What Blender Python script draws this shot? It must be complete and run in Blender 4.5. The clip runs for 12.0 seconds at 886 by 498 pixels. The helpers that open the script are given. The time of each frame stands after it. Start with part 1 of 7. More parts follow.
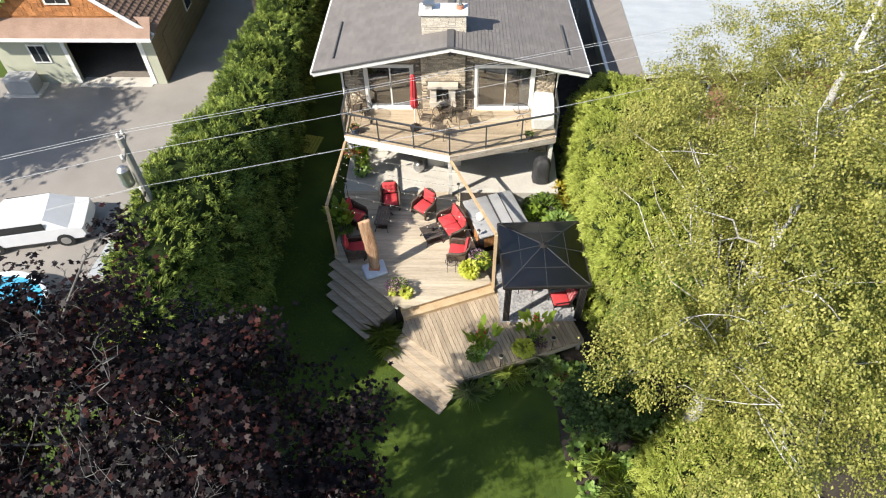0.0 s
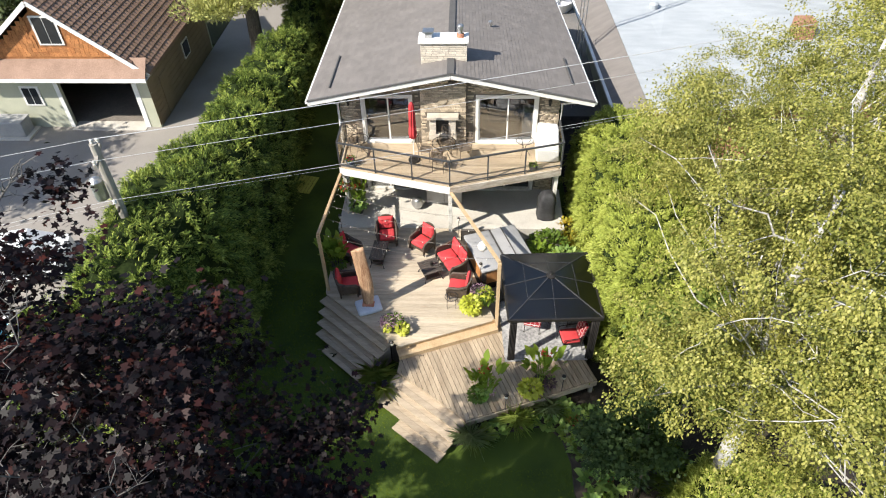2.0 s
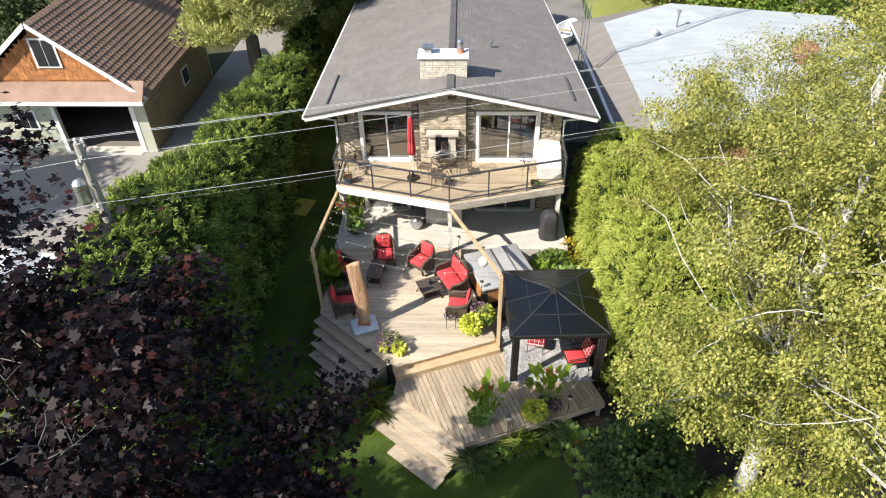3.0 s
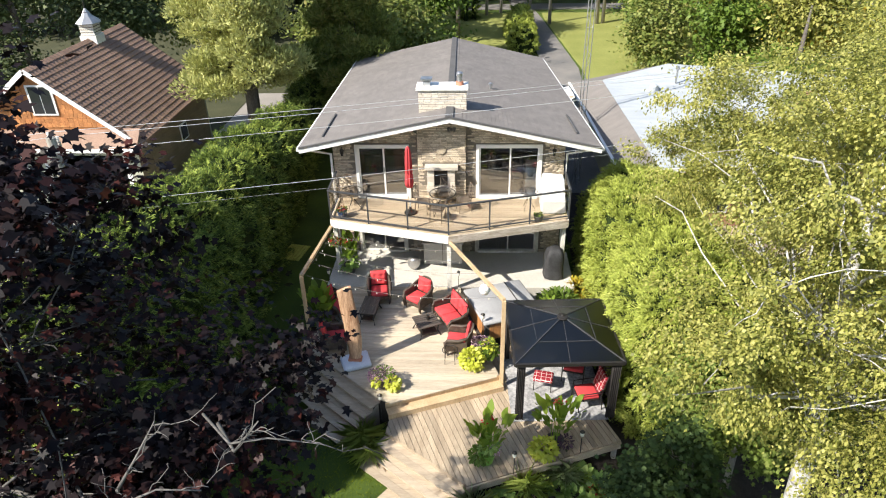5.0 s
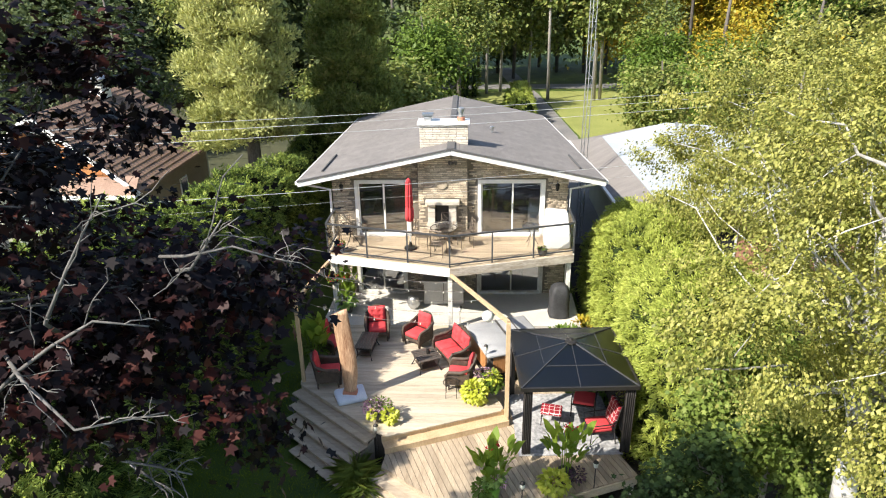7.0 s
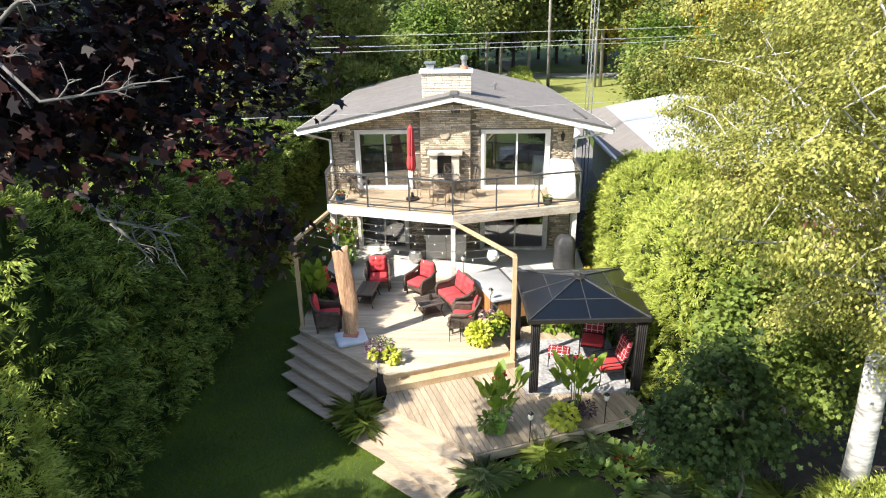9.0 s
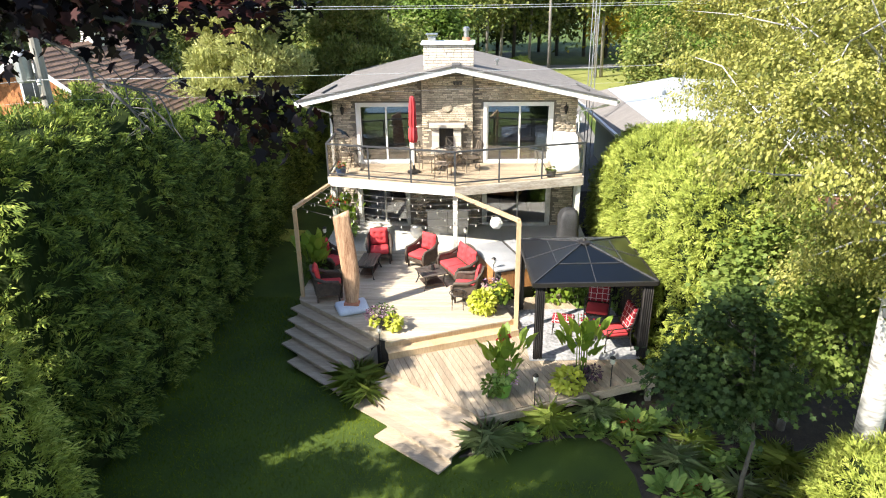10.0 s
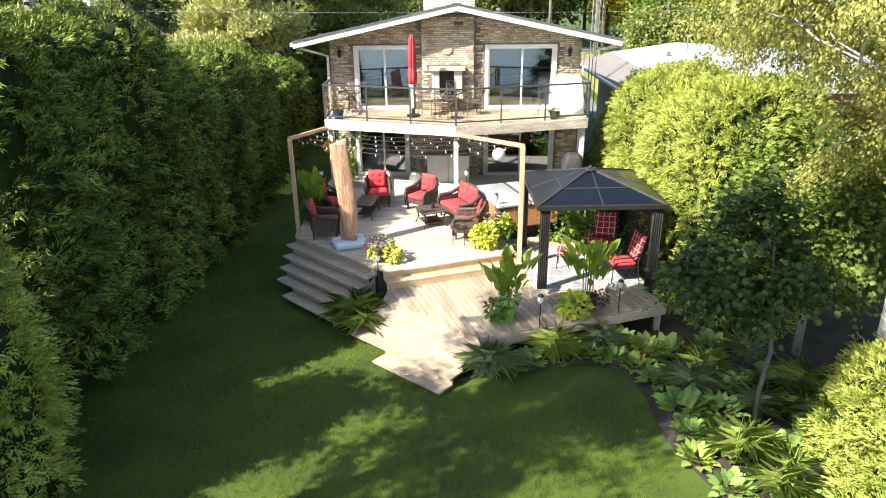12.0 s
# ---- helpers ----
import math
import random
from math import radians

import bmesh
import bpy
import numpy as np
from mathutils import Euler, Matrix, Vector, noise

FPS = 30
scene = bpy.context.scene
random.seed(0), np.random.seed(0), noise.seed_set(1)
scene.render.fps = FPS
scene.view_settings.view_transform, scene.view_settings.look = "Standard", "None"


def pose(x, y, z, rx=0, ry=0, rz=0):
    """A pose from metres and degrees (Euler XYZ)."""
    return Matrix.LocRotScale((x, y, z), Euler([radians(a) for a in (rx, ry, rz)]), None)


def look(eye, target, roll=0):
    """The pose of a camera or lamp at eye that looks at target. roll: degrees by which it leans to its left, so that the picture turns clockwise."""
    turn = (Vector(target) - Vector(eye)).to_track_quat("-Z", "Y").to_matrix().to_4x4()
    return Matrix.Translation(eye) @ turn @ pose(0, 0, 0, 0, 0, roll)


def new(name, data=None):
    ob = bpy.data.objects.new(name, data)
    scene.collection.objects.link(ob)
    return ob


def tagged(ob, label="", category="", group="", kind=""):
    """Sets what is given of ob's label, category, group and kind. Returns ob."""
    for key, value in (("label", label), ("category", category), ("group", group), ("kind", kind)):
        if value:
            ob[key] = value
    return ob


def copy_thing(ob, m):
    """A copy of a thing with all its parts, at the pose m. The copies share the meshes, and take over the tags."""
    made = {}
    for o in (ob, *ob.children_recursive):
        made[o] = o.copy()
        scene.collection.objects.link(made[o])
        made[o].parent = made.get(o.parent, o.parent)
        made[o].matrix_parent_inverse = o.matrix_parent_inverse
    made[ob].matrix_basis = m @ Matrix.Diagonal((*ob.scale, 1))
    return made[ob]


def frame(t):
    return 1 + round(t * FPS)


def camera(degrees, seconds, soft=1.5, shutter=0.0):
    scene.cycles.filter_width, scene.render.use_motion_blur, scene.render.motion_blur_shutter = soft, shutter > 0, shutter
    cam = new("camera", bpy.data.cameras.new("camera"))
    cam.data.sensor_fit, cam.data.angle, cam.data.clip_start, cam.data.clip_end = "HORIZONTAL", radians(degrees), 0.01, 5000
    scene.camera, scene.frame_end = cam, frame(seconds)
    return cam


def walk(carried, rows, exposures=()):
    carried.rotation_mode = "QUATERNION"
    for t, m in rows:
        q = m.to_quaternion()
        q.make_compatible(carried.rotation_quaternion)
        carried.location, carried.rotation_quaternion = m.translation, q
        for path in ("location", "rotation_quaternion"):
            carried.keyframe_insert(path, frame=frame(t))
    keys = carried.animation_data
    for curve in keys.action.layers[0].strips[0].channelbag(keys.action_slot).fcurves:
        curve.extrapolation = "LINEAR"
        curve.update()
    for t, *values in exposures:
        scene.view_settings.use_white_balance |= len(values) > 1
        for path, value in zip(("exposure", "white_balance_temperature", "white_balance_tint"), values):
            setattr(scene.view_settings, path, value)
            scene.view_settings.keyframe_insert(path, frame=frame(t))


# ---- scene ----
cam = camera(67.3, 12.0, soft=1.1)
PATH = [
    (0, (0.084, 1.075, 20.125), (0.013, 2.367, 18.6), -1.6),
    (0.5, (0.074, 1.06, 19.558), (0.003, 2.379, 18.056), -1.5),
    (1, (0.075, 1.046, 19.021), (0.002, 2.408, 17.559), -1.5),
    (1.5, (0.083, 1.031, 18.456), (0.009, 2.445, 17.044), -1.4),
    (2, (0.098, 1.014, 17.844), (0.021, 2.478, 16.484), -1.4),
    (2.5, (0.117, 0.995, 17.193), (0.038, 2.507, 15.887), -1.4),
    (3, (0.138, 0.974, 16.522), (0.056, 2.531, 15.27), -1.3),
    (5, (0.197, 0.854, 14.012), (0.108, 2.576, 12.999), -1.2),
    (5.5, (0.198, 0.816, 13.472), (0.107, 2.572, 12.52), -1.1),
    (6, (0.19, 0.774, 12.963), (0.099, 2.565, 12.077), -1.1),
    (6.5, (0.173, 0.73, 12.474), (0.082, 2.552, 11.654), -1.1),
    (7, (0.148, 0.684, 11.993), (0.057, 2.528, 11.223), -1.0),
    (9, (-0.027, 0.496, 10.074), (-0.112, 2.347, 9.322), -0.9),
    (9.5, (-0.079, 0.453, 9.615), (-0.163, 2.305, 8.865), -0.9),
    (10, (-0.129, 0.414, 9.183), (-0.211, 2.265, 8.43), -0.8),
    (10.5, (-0.172, 0.381, 8.778), (-0.252, 2.232, 8.025), -0.8),
    (11, (-0.202, 0.354, 8.386), (-0.281, 2.202, 7.625), -0.7),
    (11.5, (-0.213, 0.337, 7.955), (-0.291, 2.184, 7.191), -0.7),
    (12, (-0.198, 0.331, 7.389), (-0.276, 2.181, 6.633), -0.7),
]
walk(cam, [(t, look(eye, target, roll)) for t, eye, target, roll in PATH], [(0, 0.62), (3, 0.7), (6, 0.9), (9, 1.17), (12, 1.42)])

# ---- world, sun, exposure ----
SUN_ELEVATION = radians(42)
SUN_WAY = Vector((0.82, 0.57, 0)).normalized()          # the way the light travels over the ground
world = bpy.data.worlds.new("sky")
scene.world = world
world.use_nodes = True
wn = world.node_tree.nodes
sky = wn.new("ShaderNodeTexSky")
sky.sky_type, sky.sun_disc = "NISHITA", False
sky.sun_elevation = SUN_ELEVATION
sky.sun_rotation = math.atan2(-SUN_WAY.x, -SUN_WAY.y)
wn["Background"].inputs["Strength"].default_value = 0.12
world.node_tree.links.new(sky.outputs["Color"], wn["Background"].inputs["Color"])
sun_data = bpy.data.lights.new("sun", "SUN")
sun_data.energy, sun_data.angle, sun_data.color = 5.0, radians(0.53), (1.0, 0.94, 0.84)
sun = new("sun", sun_data)
sun_from = Vector((-SUN_WAY.x * math.cos(SUN_ELEVATION), -SUN_WAY.y * math.cos(SUN_ELEVATION), math.sin(SUN_ELEVATION)))
sun.matrix_world = look(sun_from * 60, (0, 0, 0))


# ---- materials ----
def nodes_of(name):
    m = bpy.data.materials.new(name)
    m.use_nodes = True
    return m, m.node_tree.nodes, m.node_tree.links, m.node_tree.nodes["Principled BSDF"]


def surface(name, dark, light, scale=3.0, fine=40.0, rough=0.75, metal=0.0, bump=0.3, vary=0.0, stretch=(1, 1, 1), island=False, spec=0.5):
    """Two colours mixed by noise at two sizes, with fine relief; vary: how far each piece differs from the next."""
    m, n, l, b = nodes_of(name)
    co = n.new("ShaderNodeTexCoord")
    mp = n.new("ShaderNodeMapping")
    mp.inputs["Scale"].default_value = stretch
    l.new(co.outputs["Object"], mp.inputs["Vector"])
    big, small = n.new("ShaderNodeTexNoise"), n.new("ShaderNodeTexNoise")
    big.inputs["Scale"].default_value, small.inputs["Scale"].default_value = scale, fine
    big.inputs["Detail"].default_value = small.inputs["Detail"].default_value = 5
    for t in (big, small):
        l.new(mp.outputs["Vector"], t.inputs["Vector"])
    add = n.new("ShaderNodeMath")
    add.operation = "ADD"
    l.new(big.outputs["Fac"], add.inputs[0])
    l.new(small.outputs["Fac"], add.inputs[1])
    ramp = n.new("ShaderNodeMapRange")
    ramp.inputs["From Min"].default_value, ramp.inputs["From Max"].default_value = 0.7, 1.3
    l.new(add.outputs[0], ramp.inputs["Value"])
    mix = n.new("ShaderNodeMix")
    mix.data_type = "RGBA"
    mix.inputs["A"].default_value, mix.inputs["B"].default_value = (*dark, 1), (*light, 1)
    l.new(ramp.outputs["Result"], mix.inputs["Factor"])
    out = mix.outputs["Result"]
    if vary:
        if island:
            r = n.new("ShaderNodeNewGeometry").outputs["Random Per Island"]
        else:
            r = n.new("ShaderNodeObjectInfo").outputs["Random"]
        mr = n.new("ShaderNodeMapRange")
        mr.inputs["To Min"].default_value, mr.inputs["To Max"].default_value = 1 - vary, 1 + vary
        l.new(r, mr.inputs["Value"])
        hsv = n.new("ShaderNodeHueSaturation")
        l.new(mr.outputs["Result"], hsv.inputs["Value"])
        l.new(out, hsv.inputs["Color"])
        out = hsv.outputs["Color"]
    l.new(out, b.inputs["Base Color"])
    b.inputs["Roughness"].default_value, b.inputs["Metallic"].default_value = rough, metal
    b.inputs["Specular IOR Level"].default_value = spec
    if bump:
        bp = n.new("ShaderNodeBump")
        bp.inputs["Strength"].default_value, bp.inputs["Distance"].default_value = bump, 0.01
        l.new(add.outputs[0], bp.inputs["Height"])
        l.new(bp.outputs["Normal"], b.inputs["Normal"])
    return m


def leafy(name, shades, gloss=0.45, through_light=0.35, spec=0.35):
    """Leaves: each leaf takes its own shade between the given colours and lets some light through."""
    m, n, l, b = nodes_of(name)
    geo = n.new("ShaderNodeNewGeometry")
    ramp = n.new("ShaderNodeValToRGB")
    while len(ramp.color_ramp.elements) < len(shades):
        ramp.color_ramp.elements.new(0.5)
    for i, c in enumerate(shades):
        e = ramp.color_ramp.elements[i]
        e.position, e.color = i / (len(shades) - 1), (*c, 1)
    co, big = n.new("ShaderNodeTexCoord"), n.new("ShaderNodeTexNoise")
    big.inputs["Scale"].default_value = 0.9
    l.new(co.outputs["Object"], big.inputs["Vector"])
    a = n.new("ShaderNodeMath")
    a.operation = "MULTIPLY_ADD"
    a.inputs[1].default_value = 0.65
    l.new(geo.outputs["Random Per Island"], a.inputs[0])
    s = n.new("ShaderNodeMapRange")
    s.inputs["From Min"].default_value, s.inputs["From Max"].default_value, s.inputs["To Max"].default_value = 0.3, 0.7, 0.35
    l.new(big.outputs["Fac"], s.inputs["Value"])
    l.new(s.outputs["Result"], a.inputs[2])
    l.new(a.outputs[0], ramp.inputs["Fac"])
    l.new(ramp.outputs["Color"], b.inputs["Base Color"])
    b.inputs["Roughness"].default_value = gloss
    b.inputs["Specular IOR Level"].default_value = spec
    tr, mix = n.new("ShaderNodeBsdfTranslucent"), n.new("ShaderNodeMixShader")
    l.new(ramp.outputs["Color"], tr.inputs["Color"])
    mix.inputs["Fac"].default_value = through_light
    l.new(b.outputs["BSDF"], mix.inputs[1])
    l.new(tr.outputs["BSDF"], mix.inputs[2])
    l.new(mix.outputs["Shader"], n["Material Output"].inputs["Surface"])
    return m


def glassy(name, tint=(1, 1, 1), rough=0.02, clear=0.92, mirror=0.045):
    """A thin pane: clear, with a mirror coat that grows at a slant."""
    m, n, l, b = nodes_of(name)
    tr, gl, mix, lw = n.new("ShaderNodeBsdfTransparent"), n.new("ShaderNodeBsdfGlossy"), n.new("ShaderNodeMixShader"), n.new("ShaderNodeLayerWeight")
    tr.inputs["Color"].default_value = (*[c * clear for c in tint], 1)
    gl.inputs["Roughness"].default_value = rough
    lw.inputs["Blend"].default_value = 0.5
    power, add = n.new("ShaderNodeMath"), n.new("ShaderNodeMath")
    power.operation, power.inputs[1].default_value = "POWER", 4.0
    add.operation, add.inputs[1].default_value, add.inputs[2].default_value = "MULTIPLY_ADD", 0.9, mirror
    l.new(lw.outputs["Facing"], power.inputs[0])
    l.new(power.outputs[0], add.inputs[0])
    l.new(add.outputs[0], mix.inputs["Fac"])
    l.new(tr.outputs["BSDF"], mix.inputs[1])
    l.new(gl.outputs["BSDF"], mix.inputs[2])
    l.new(mix.outputs["Shader"], n["Material Output"].inputs["Surface"])
    return m


M = {}
# Near grass is darkened for its shade; far_lawn is paled for its sun.
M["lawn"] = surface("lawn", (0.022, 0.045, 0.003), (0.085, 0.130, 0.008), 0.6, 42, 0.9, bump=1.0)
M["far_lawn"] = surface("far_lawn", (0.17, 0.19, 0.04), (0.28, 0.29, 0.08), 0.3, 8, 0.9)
M["blade"] = leafy("blade", [(0.055, 0.09, 0.004), (0.14, 0.19, 0.008), (0.30, 0.345, 0.016)], 0.6, 0.4, spec=0.1)
M["soil"] = surface("soil", (0.022, 0.017, 0.013), (0.07, 0.055, 0.042), 3, 45, 0.95, bump=1.0)
M["asphalt"] = surface("asphalt", (0.22, 0.20, 0.18), (0.32, 0.295, 0.265), 0.5, 60, 0.9)
M["slab"] = surface("slab", (0.34, 0.36, 0.38), (0.44, 0.46, 0.48), 0.8, 30, 0.85)
M["road"] = surface("road", (0.12, 0.12, 0.12), (0.25, 0.23, 0.21), 0.4, 20, 0.9)
M["concrete"] = surface("concrete", (0.46, 0.43, 0.38), (0.62, 0.59, 0.53), 0.9, 25, 0.85)
M["deck"] = surface("deck", (0.40, 0.33, 0.24), (0.60, 0.51, 0.39), 2.0, 22, 0.75, vary=0.14, stretch=(0.25, 3, 3))
M["deck_low"] = surface("deck_low", (0.31, 0.235, 0.16), (0.48, 0.385, 0.275), 2.0, 22, 0.7, vary=0.16, stretch=(3, 0.25, 3))
M["deck_high"] = surface("deck_high", (0.38, 0.29, 0.19), (0.58, 0.47, 0.33), 2.0, 22, 0.7, vary=0.14, stretch=(0.25, 3, 3))
M["step"] = surface("step", (0.32, 0.25, 0.18), (0.50, 0.41, 0.30), 2.0, 22, 0.75, vary=0.1, stretch=(0.3, 3, 3))
M["new_timber"] = surface("new_timber", (0.45, 0.31, 0.17), (0.62, 0.46, 0.28), 3, 25, 0.7, vary=0.06, stretch=(1, 1, 0.3))
M["grey_timber"] = surface("grey_timber", (0.30, 0.27, 0.22), (0.48, 0.44, 0.37), 3, 25, 0.8, stretch=(1, 1, 0.3))
# Dark filler for hollows and gaps: their shade is painted, not cast.
M["void_shade"] = surface("void_shade", (0.03, 0.025, 0.02), (0.06, 0.05, 0.04), 3, 20, 0.9)
M["stone"] = surface("stone", (0.35, 0.28, 0.20), (0.63, 0.54, 0.41), 2.5, 30, 0.9, vary=0.34, bump=0.8)
M["stone_joined"] = surface("stone_joined", (0.35, 0.28, 0.20), (0.63, 0.54, 0.41), 2.5, 30, 0.9, vary=0.34, bump=0.8, island=True)
M["pale_stone"] = surface("pale_stone", (0.50, 0.44, 0.36), (0.72, 0.66, 0.56), 2.5, 30, 0.9, vary=0.15, bump=0.6)
M["mortar"] = surface("mortar", (0.14, 0.12, 0.095), (0.22, 0.19, 0.155), 6, 40, 0.95)
M["shingle"] = surface("shingle", (0.165, 0.150, 0.140), (0.225, 0.205, 0.19), 1.2, 55, 0.9, bump=0.5, stretch=(1, 2.5, 1))
M["shingle_isle"] = surface("shingle_isle", (0.165, 0.150, 0.140), (0.225, 0.205, 0.19), 1.2, 55, 0.9, bump=0.4, vary=0.07, island=True)
M["shingle_dark"] = surface("shingle_dark", (0.075, 0.073, 0.073), (0.11, 0.107, 0.105), 2, 40, 0.85)
M["white"] = surface("white", (0.74, 0.73, 0.70), (0.84, 0.83, 0.80), 3, 30, 0.5, bump=0.05)
M["worn_white"] = surface("worn_white", (0.48, 0.45, 0.39), (0.78, 0.76, 0.70), 4, 20, 0.7)
M["weathered_board"] = surface("weathered_board", (0.34, 0.27, 0.20), (0.66, 0.60, 0.52), 3, 14, 0.8, stretch=(0.6, 1, 3))
M["rail"] = surface("rail", (0.065, 0.068, 0.072), (0.09, 0.093, 0.098), 4, 50, 0.45, metal=0.3, bump=0.05)
M["glass"] = glassy("glass")
M["door_glass"] = glassy("door_glass", (0.80, 0.86, 0.92), 0.02, 0.75, 0.24)
# Dim room tone; in the garage it stands for the unlit interior.
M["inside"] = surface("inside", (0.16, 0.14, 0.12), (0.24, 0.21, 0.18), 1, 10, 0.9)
M["inside_floor"] = surface("inside_floor", (0.22, 0.13, 0.07), (0.32, 0.20, 0.11), 2, 20, 0.4, stretch=(0.3, 3, 1))
M["red"] = surface("red", (0.48, 0.035, 0.042), (0.60, 0.065, 0.07), 4, 60, 0.85, bump=0.2)
M["wicker"] = surface("wicker", (0.045, 0.030, 0.022), (0.12, 0.085, 0.062), 9, 90, 0.6, bump=1.0)
M["iron"] = surface("iron", (0.03, 0.027, 0.025), (0.06, 0.055, 0.05), 6, 60, 0.45, metal=0.5, bump=0.1)
M["table_top"] = surface("table_top", (0.055, 0.045, 0.038), (0.11, 0.09, 0.075), 4, 40, 0.45, vary=0.12)
M["cedar"] = surface("cedar", (0.20, 0.085, 0.04), (0.66, 0.44, 0.28), 1.6, 14, 0.6, stretch=(5, 5, 0.45), bump=0.25)
M["tub_wood"] = surface("tub_wood", (0.40, 0.17, 0.055), (0.53, 0.26, 0.10), 2, 20, 0.5, vary=0.08, stretch=(3, 3, 0.4))
M["vinyl"] = surface("vinyl", (0.30, 0.30, 0.305), (0.40, 0.395, 0.39), 1.3, 25, 0.55, bump=0.15)
M["base_cloth"] = surface("base_cloth", (0.50, 0.56, 0.66), (0.72, 0.76, 0.83), 3, 30, 0.7)
M["black_cloth"] = surface("black_cloth", (0.02, 0.02, 0.022), (0.05, 0.05, 0.052), 5, 40, 0.7, bump=0.4)
M["curtain"] = surface("curtain", (0.018, 0.015, 0.014), (0.04, 0.034, 0.03), 5, 50, 0.8, stretch=(1, 1, 0.2))
M["roof_panel"] = glassy("roof_panel", (0.9, 0.95, 1.0), 0.3, 0.13, 0.11)
M["rib_grey"] = surface("rib_grey", (0.05, 0.05, 0.055), (0.08, 0.08, 0.085), 5, 40, 0.4, metal=0.3, bump=0.05)
M["frame_dark"] = surface("frame_dark", (0.025, 0.022, 0.02), (0.04, 0.036, 0.033), 5, 40, 0.45, metal=0.3, bump=0.05)
# Wide dark-to-pale noise paints the roof's shade and sun patches on the rug.
M["rug"] = surface("rug", (0.16, 0.16, 0.165), (0.50, 0.49, 0.48), 2.2, 12, 0.95)


def lattice(name, cell, line, scale, width):
    """Cloth with a net of pale lines round coloured cells."""
    m, n, l, b = nodes_of(name)
    co, vo, st, mix = n.new("ShaderNodeTexCoord"), n.new("ShaderNodeTexVoronoi"), n.new("ShaderNodeMath"), n.new("ShaderNodeMix")
    vo.feature, vo.inputs["Scale"].default_value, vo.inputs["Randomness"].default_value = "DISTANCE_TO_EDGE", scale, 0.12
    l.new(co.outputs["Object"], vo.inputs["Vector"])
    st.operation, st.inputs[1].default_value = "LESS_THAN", width
    l.new(vo.outputs["Distance"], st.inputs[0])
    mix.data_type = "RGBA"
    mix.inputs["A"].default_value, mix.inputs["B"].default_value = (*cell, 1), (*line, 1)
    l.new(st.outputs[0], mix.inputs["Factor"])
    l.new(mix.outputs["Result"], b.inputs["Base Color"])
    b.inputs["Roughness"].default_value = 0.85
    return m


M["pattern"] = lattice("pattern", (0.26, 0.010, 0.020), (0.62, 0.52, 0.50), 7.0, 0.05)
M["bright_leaf"] = leafy("bright_leaf", [(0.09, 0.14, 0.026), (0.16, 0.22, 0.042), (0.28, 0.33, 0.085)], 0.55, 0.3, spec=0.2)
# Brown-green floor tone, darkened by the trees' shade put into the colour.
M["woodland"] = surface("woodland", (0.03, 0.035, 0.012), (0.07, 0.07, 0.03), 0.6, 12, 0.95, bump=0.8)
M["bronze"] = surface("bronze", (0.16, 0.125, 0.095), (0.27, 0.22, 0.17), 6, 60, 0.45, metal=0.4, bump=0.1)
M["lake"] = surface("lake", (0.015, 0.05, 0.075), (0.02, 0.065, 0.095), 0.2, 2.0, 0.12, bump=0.25)
M["fern_leaf"] = leafy("fern_leaf", [(0.26, 0.36, 0.07), (0.38, 0.48, 0.10), (0.52, 0.58, 0.16)], 0.55, 0.3, spec=0.2)
M["green_pot"] = surface("green_pot", (0.14, 0.30, 0.035), (0.20, 0.40, 0.06), 3, 30, 0.35, bump=0.05)
M["dark_pot"] = surface("dark_pot", (0.05, 0.045, 0.042), (0.11, 0.10, 0.09), 4, 30, 0.5)
M["blue_pot"] = surface("blue_pot", (0.035, 0.055, 0.11), (0.06, 0.09, 0.16), 4, 30, 0.35)
M["steel"] = surface("steel", (0.42, 0.42, 0.42), (0.58, 0.58, 0.58), 5, 50, 0.4, metal=0.9, bump=0.1)
M["terracotta"] = surface("terracotta", (0.42, 0.17, 0.10), (0.52, 0.24, 0.15), 5, 50, 0.8)
M["cabinet"] = surface("cabinet", (0.38, 0.37, 0.35), (0.47, 0.46, 0.43), 2, 30, 0.6)
M["bark"] = surface("bark", (0.05, 0.042, 0.035), (0.17, 0.15, 0.13), 4, 25, 0.95, bump=1.0, stretch=(1, 1, 0.3))
M["pale_bark"] = surface("pale_bark", (0.20, 0.18, 0.16), (0.40, 0.37, 0.33), 4, 25, 0.95, bump=0.8, stretch=(1, 1, 0.3))
M["twig_bark"] = surface("twig_bark", (0.07, 0.066, 0.062), (0.19, 0.178, 0.165), 4, 25, 0.95, bump=0.6, stretch=(1, 1, 0.3))
M["birch_bark"] = surface("birch_bark", (0.14, 0.13, 0.12), (0.74, 0.72, 0.68), 2.2, 9, 0.8, bump=0.5, stretch=(0.6, 0.6, 2.0))
M["pole_wood"] = surface("pole_wood", (0.25, 0.23, 0.20), (0.42, 0.39, 0.34), 4, 25, 0.9, stretch=(1, 1, 0.2))
M["wire"] = surface("wire", (0.55, 0.55, 0.55), (0.7, 0.7, 0.7), 4, 10, 0.5, metal=0.3, bump=0)
M["siding"] = surface("siding", (0.40, 0.41, 0.31), (0.50, 0.50, 0.39), 1.2, 20, 0.8)
M["siding_brown"] = surface("siding_brown", (0.20, 0.15, 0.085), (0.28, 0.21, 0.13), 1.2, 20, 0.8)
M["shake"] = surface("shake", (0.30, 0.11, 0.035), (0.56, 0.25, 0.09), 3, 22, 0.8, vary=0.25)
M["brown_tile"] = surface("brown_tile", (0.19, 0.115, 0.08), (0.31, 0.20, 0.145), 1.5, 22, 0.75, vary=0.12)
M["white_roof"] = surface("white_roof", (0.33, 0.36, 0.39), (0.46, 0.49, 0.51), 0.8, 20, 0.8, stretch=(1, 3, 1))
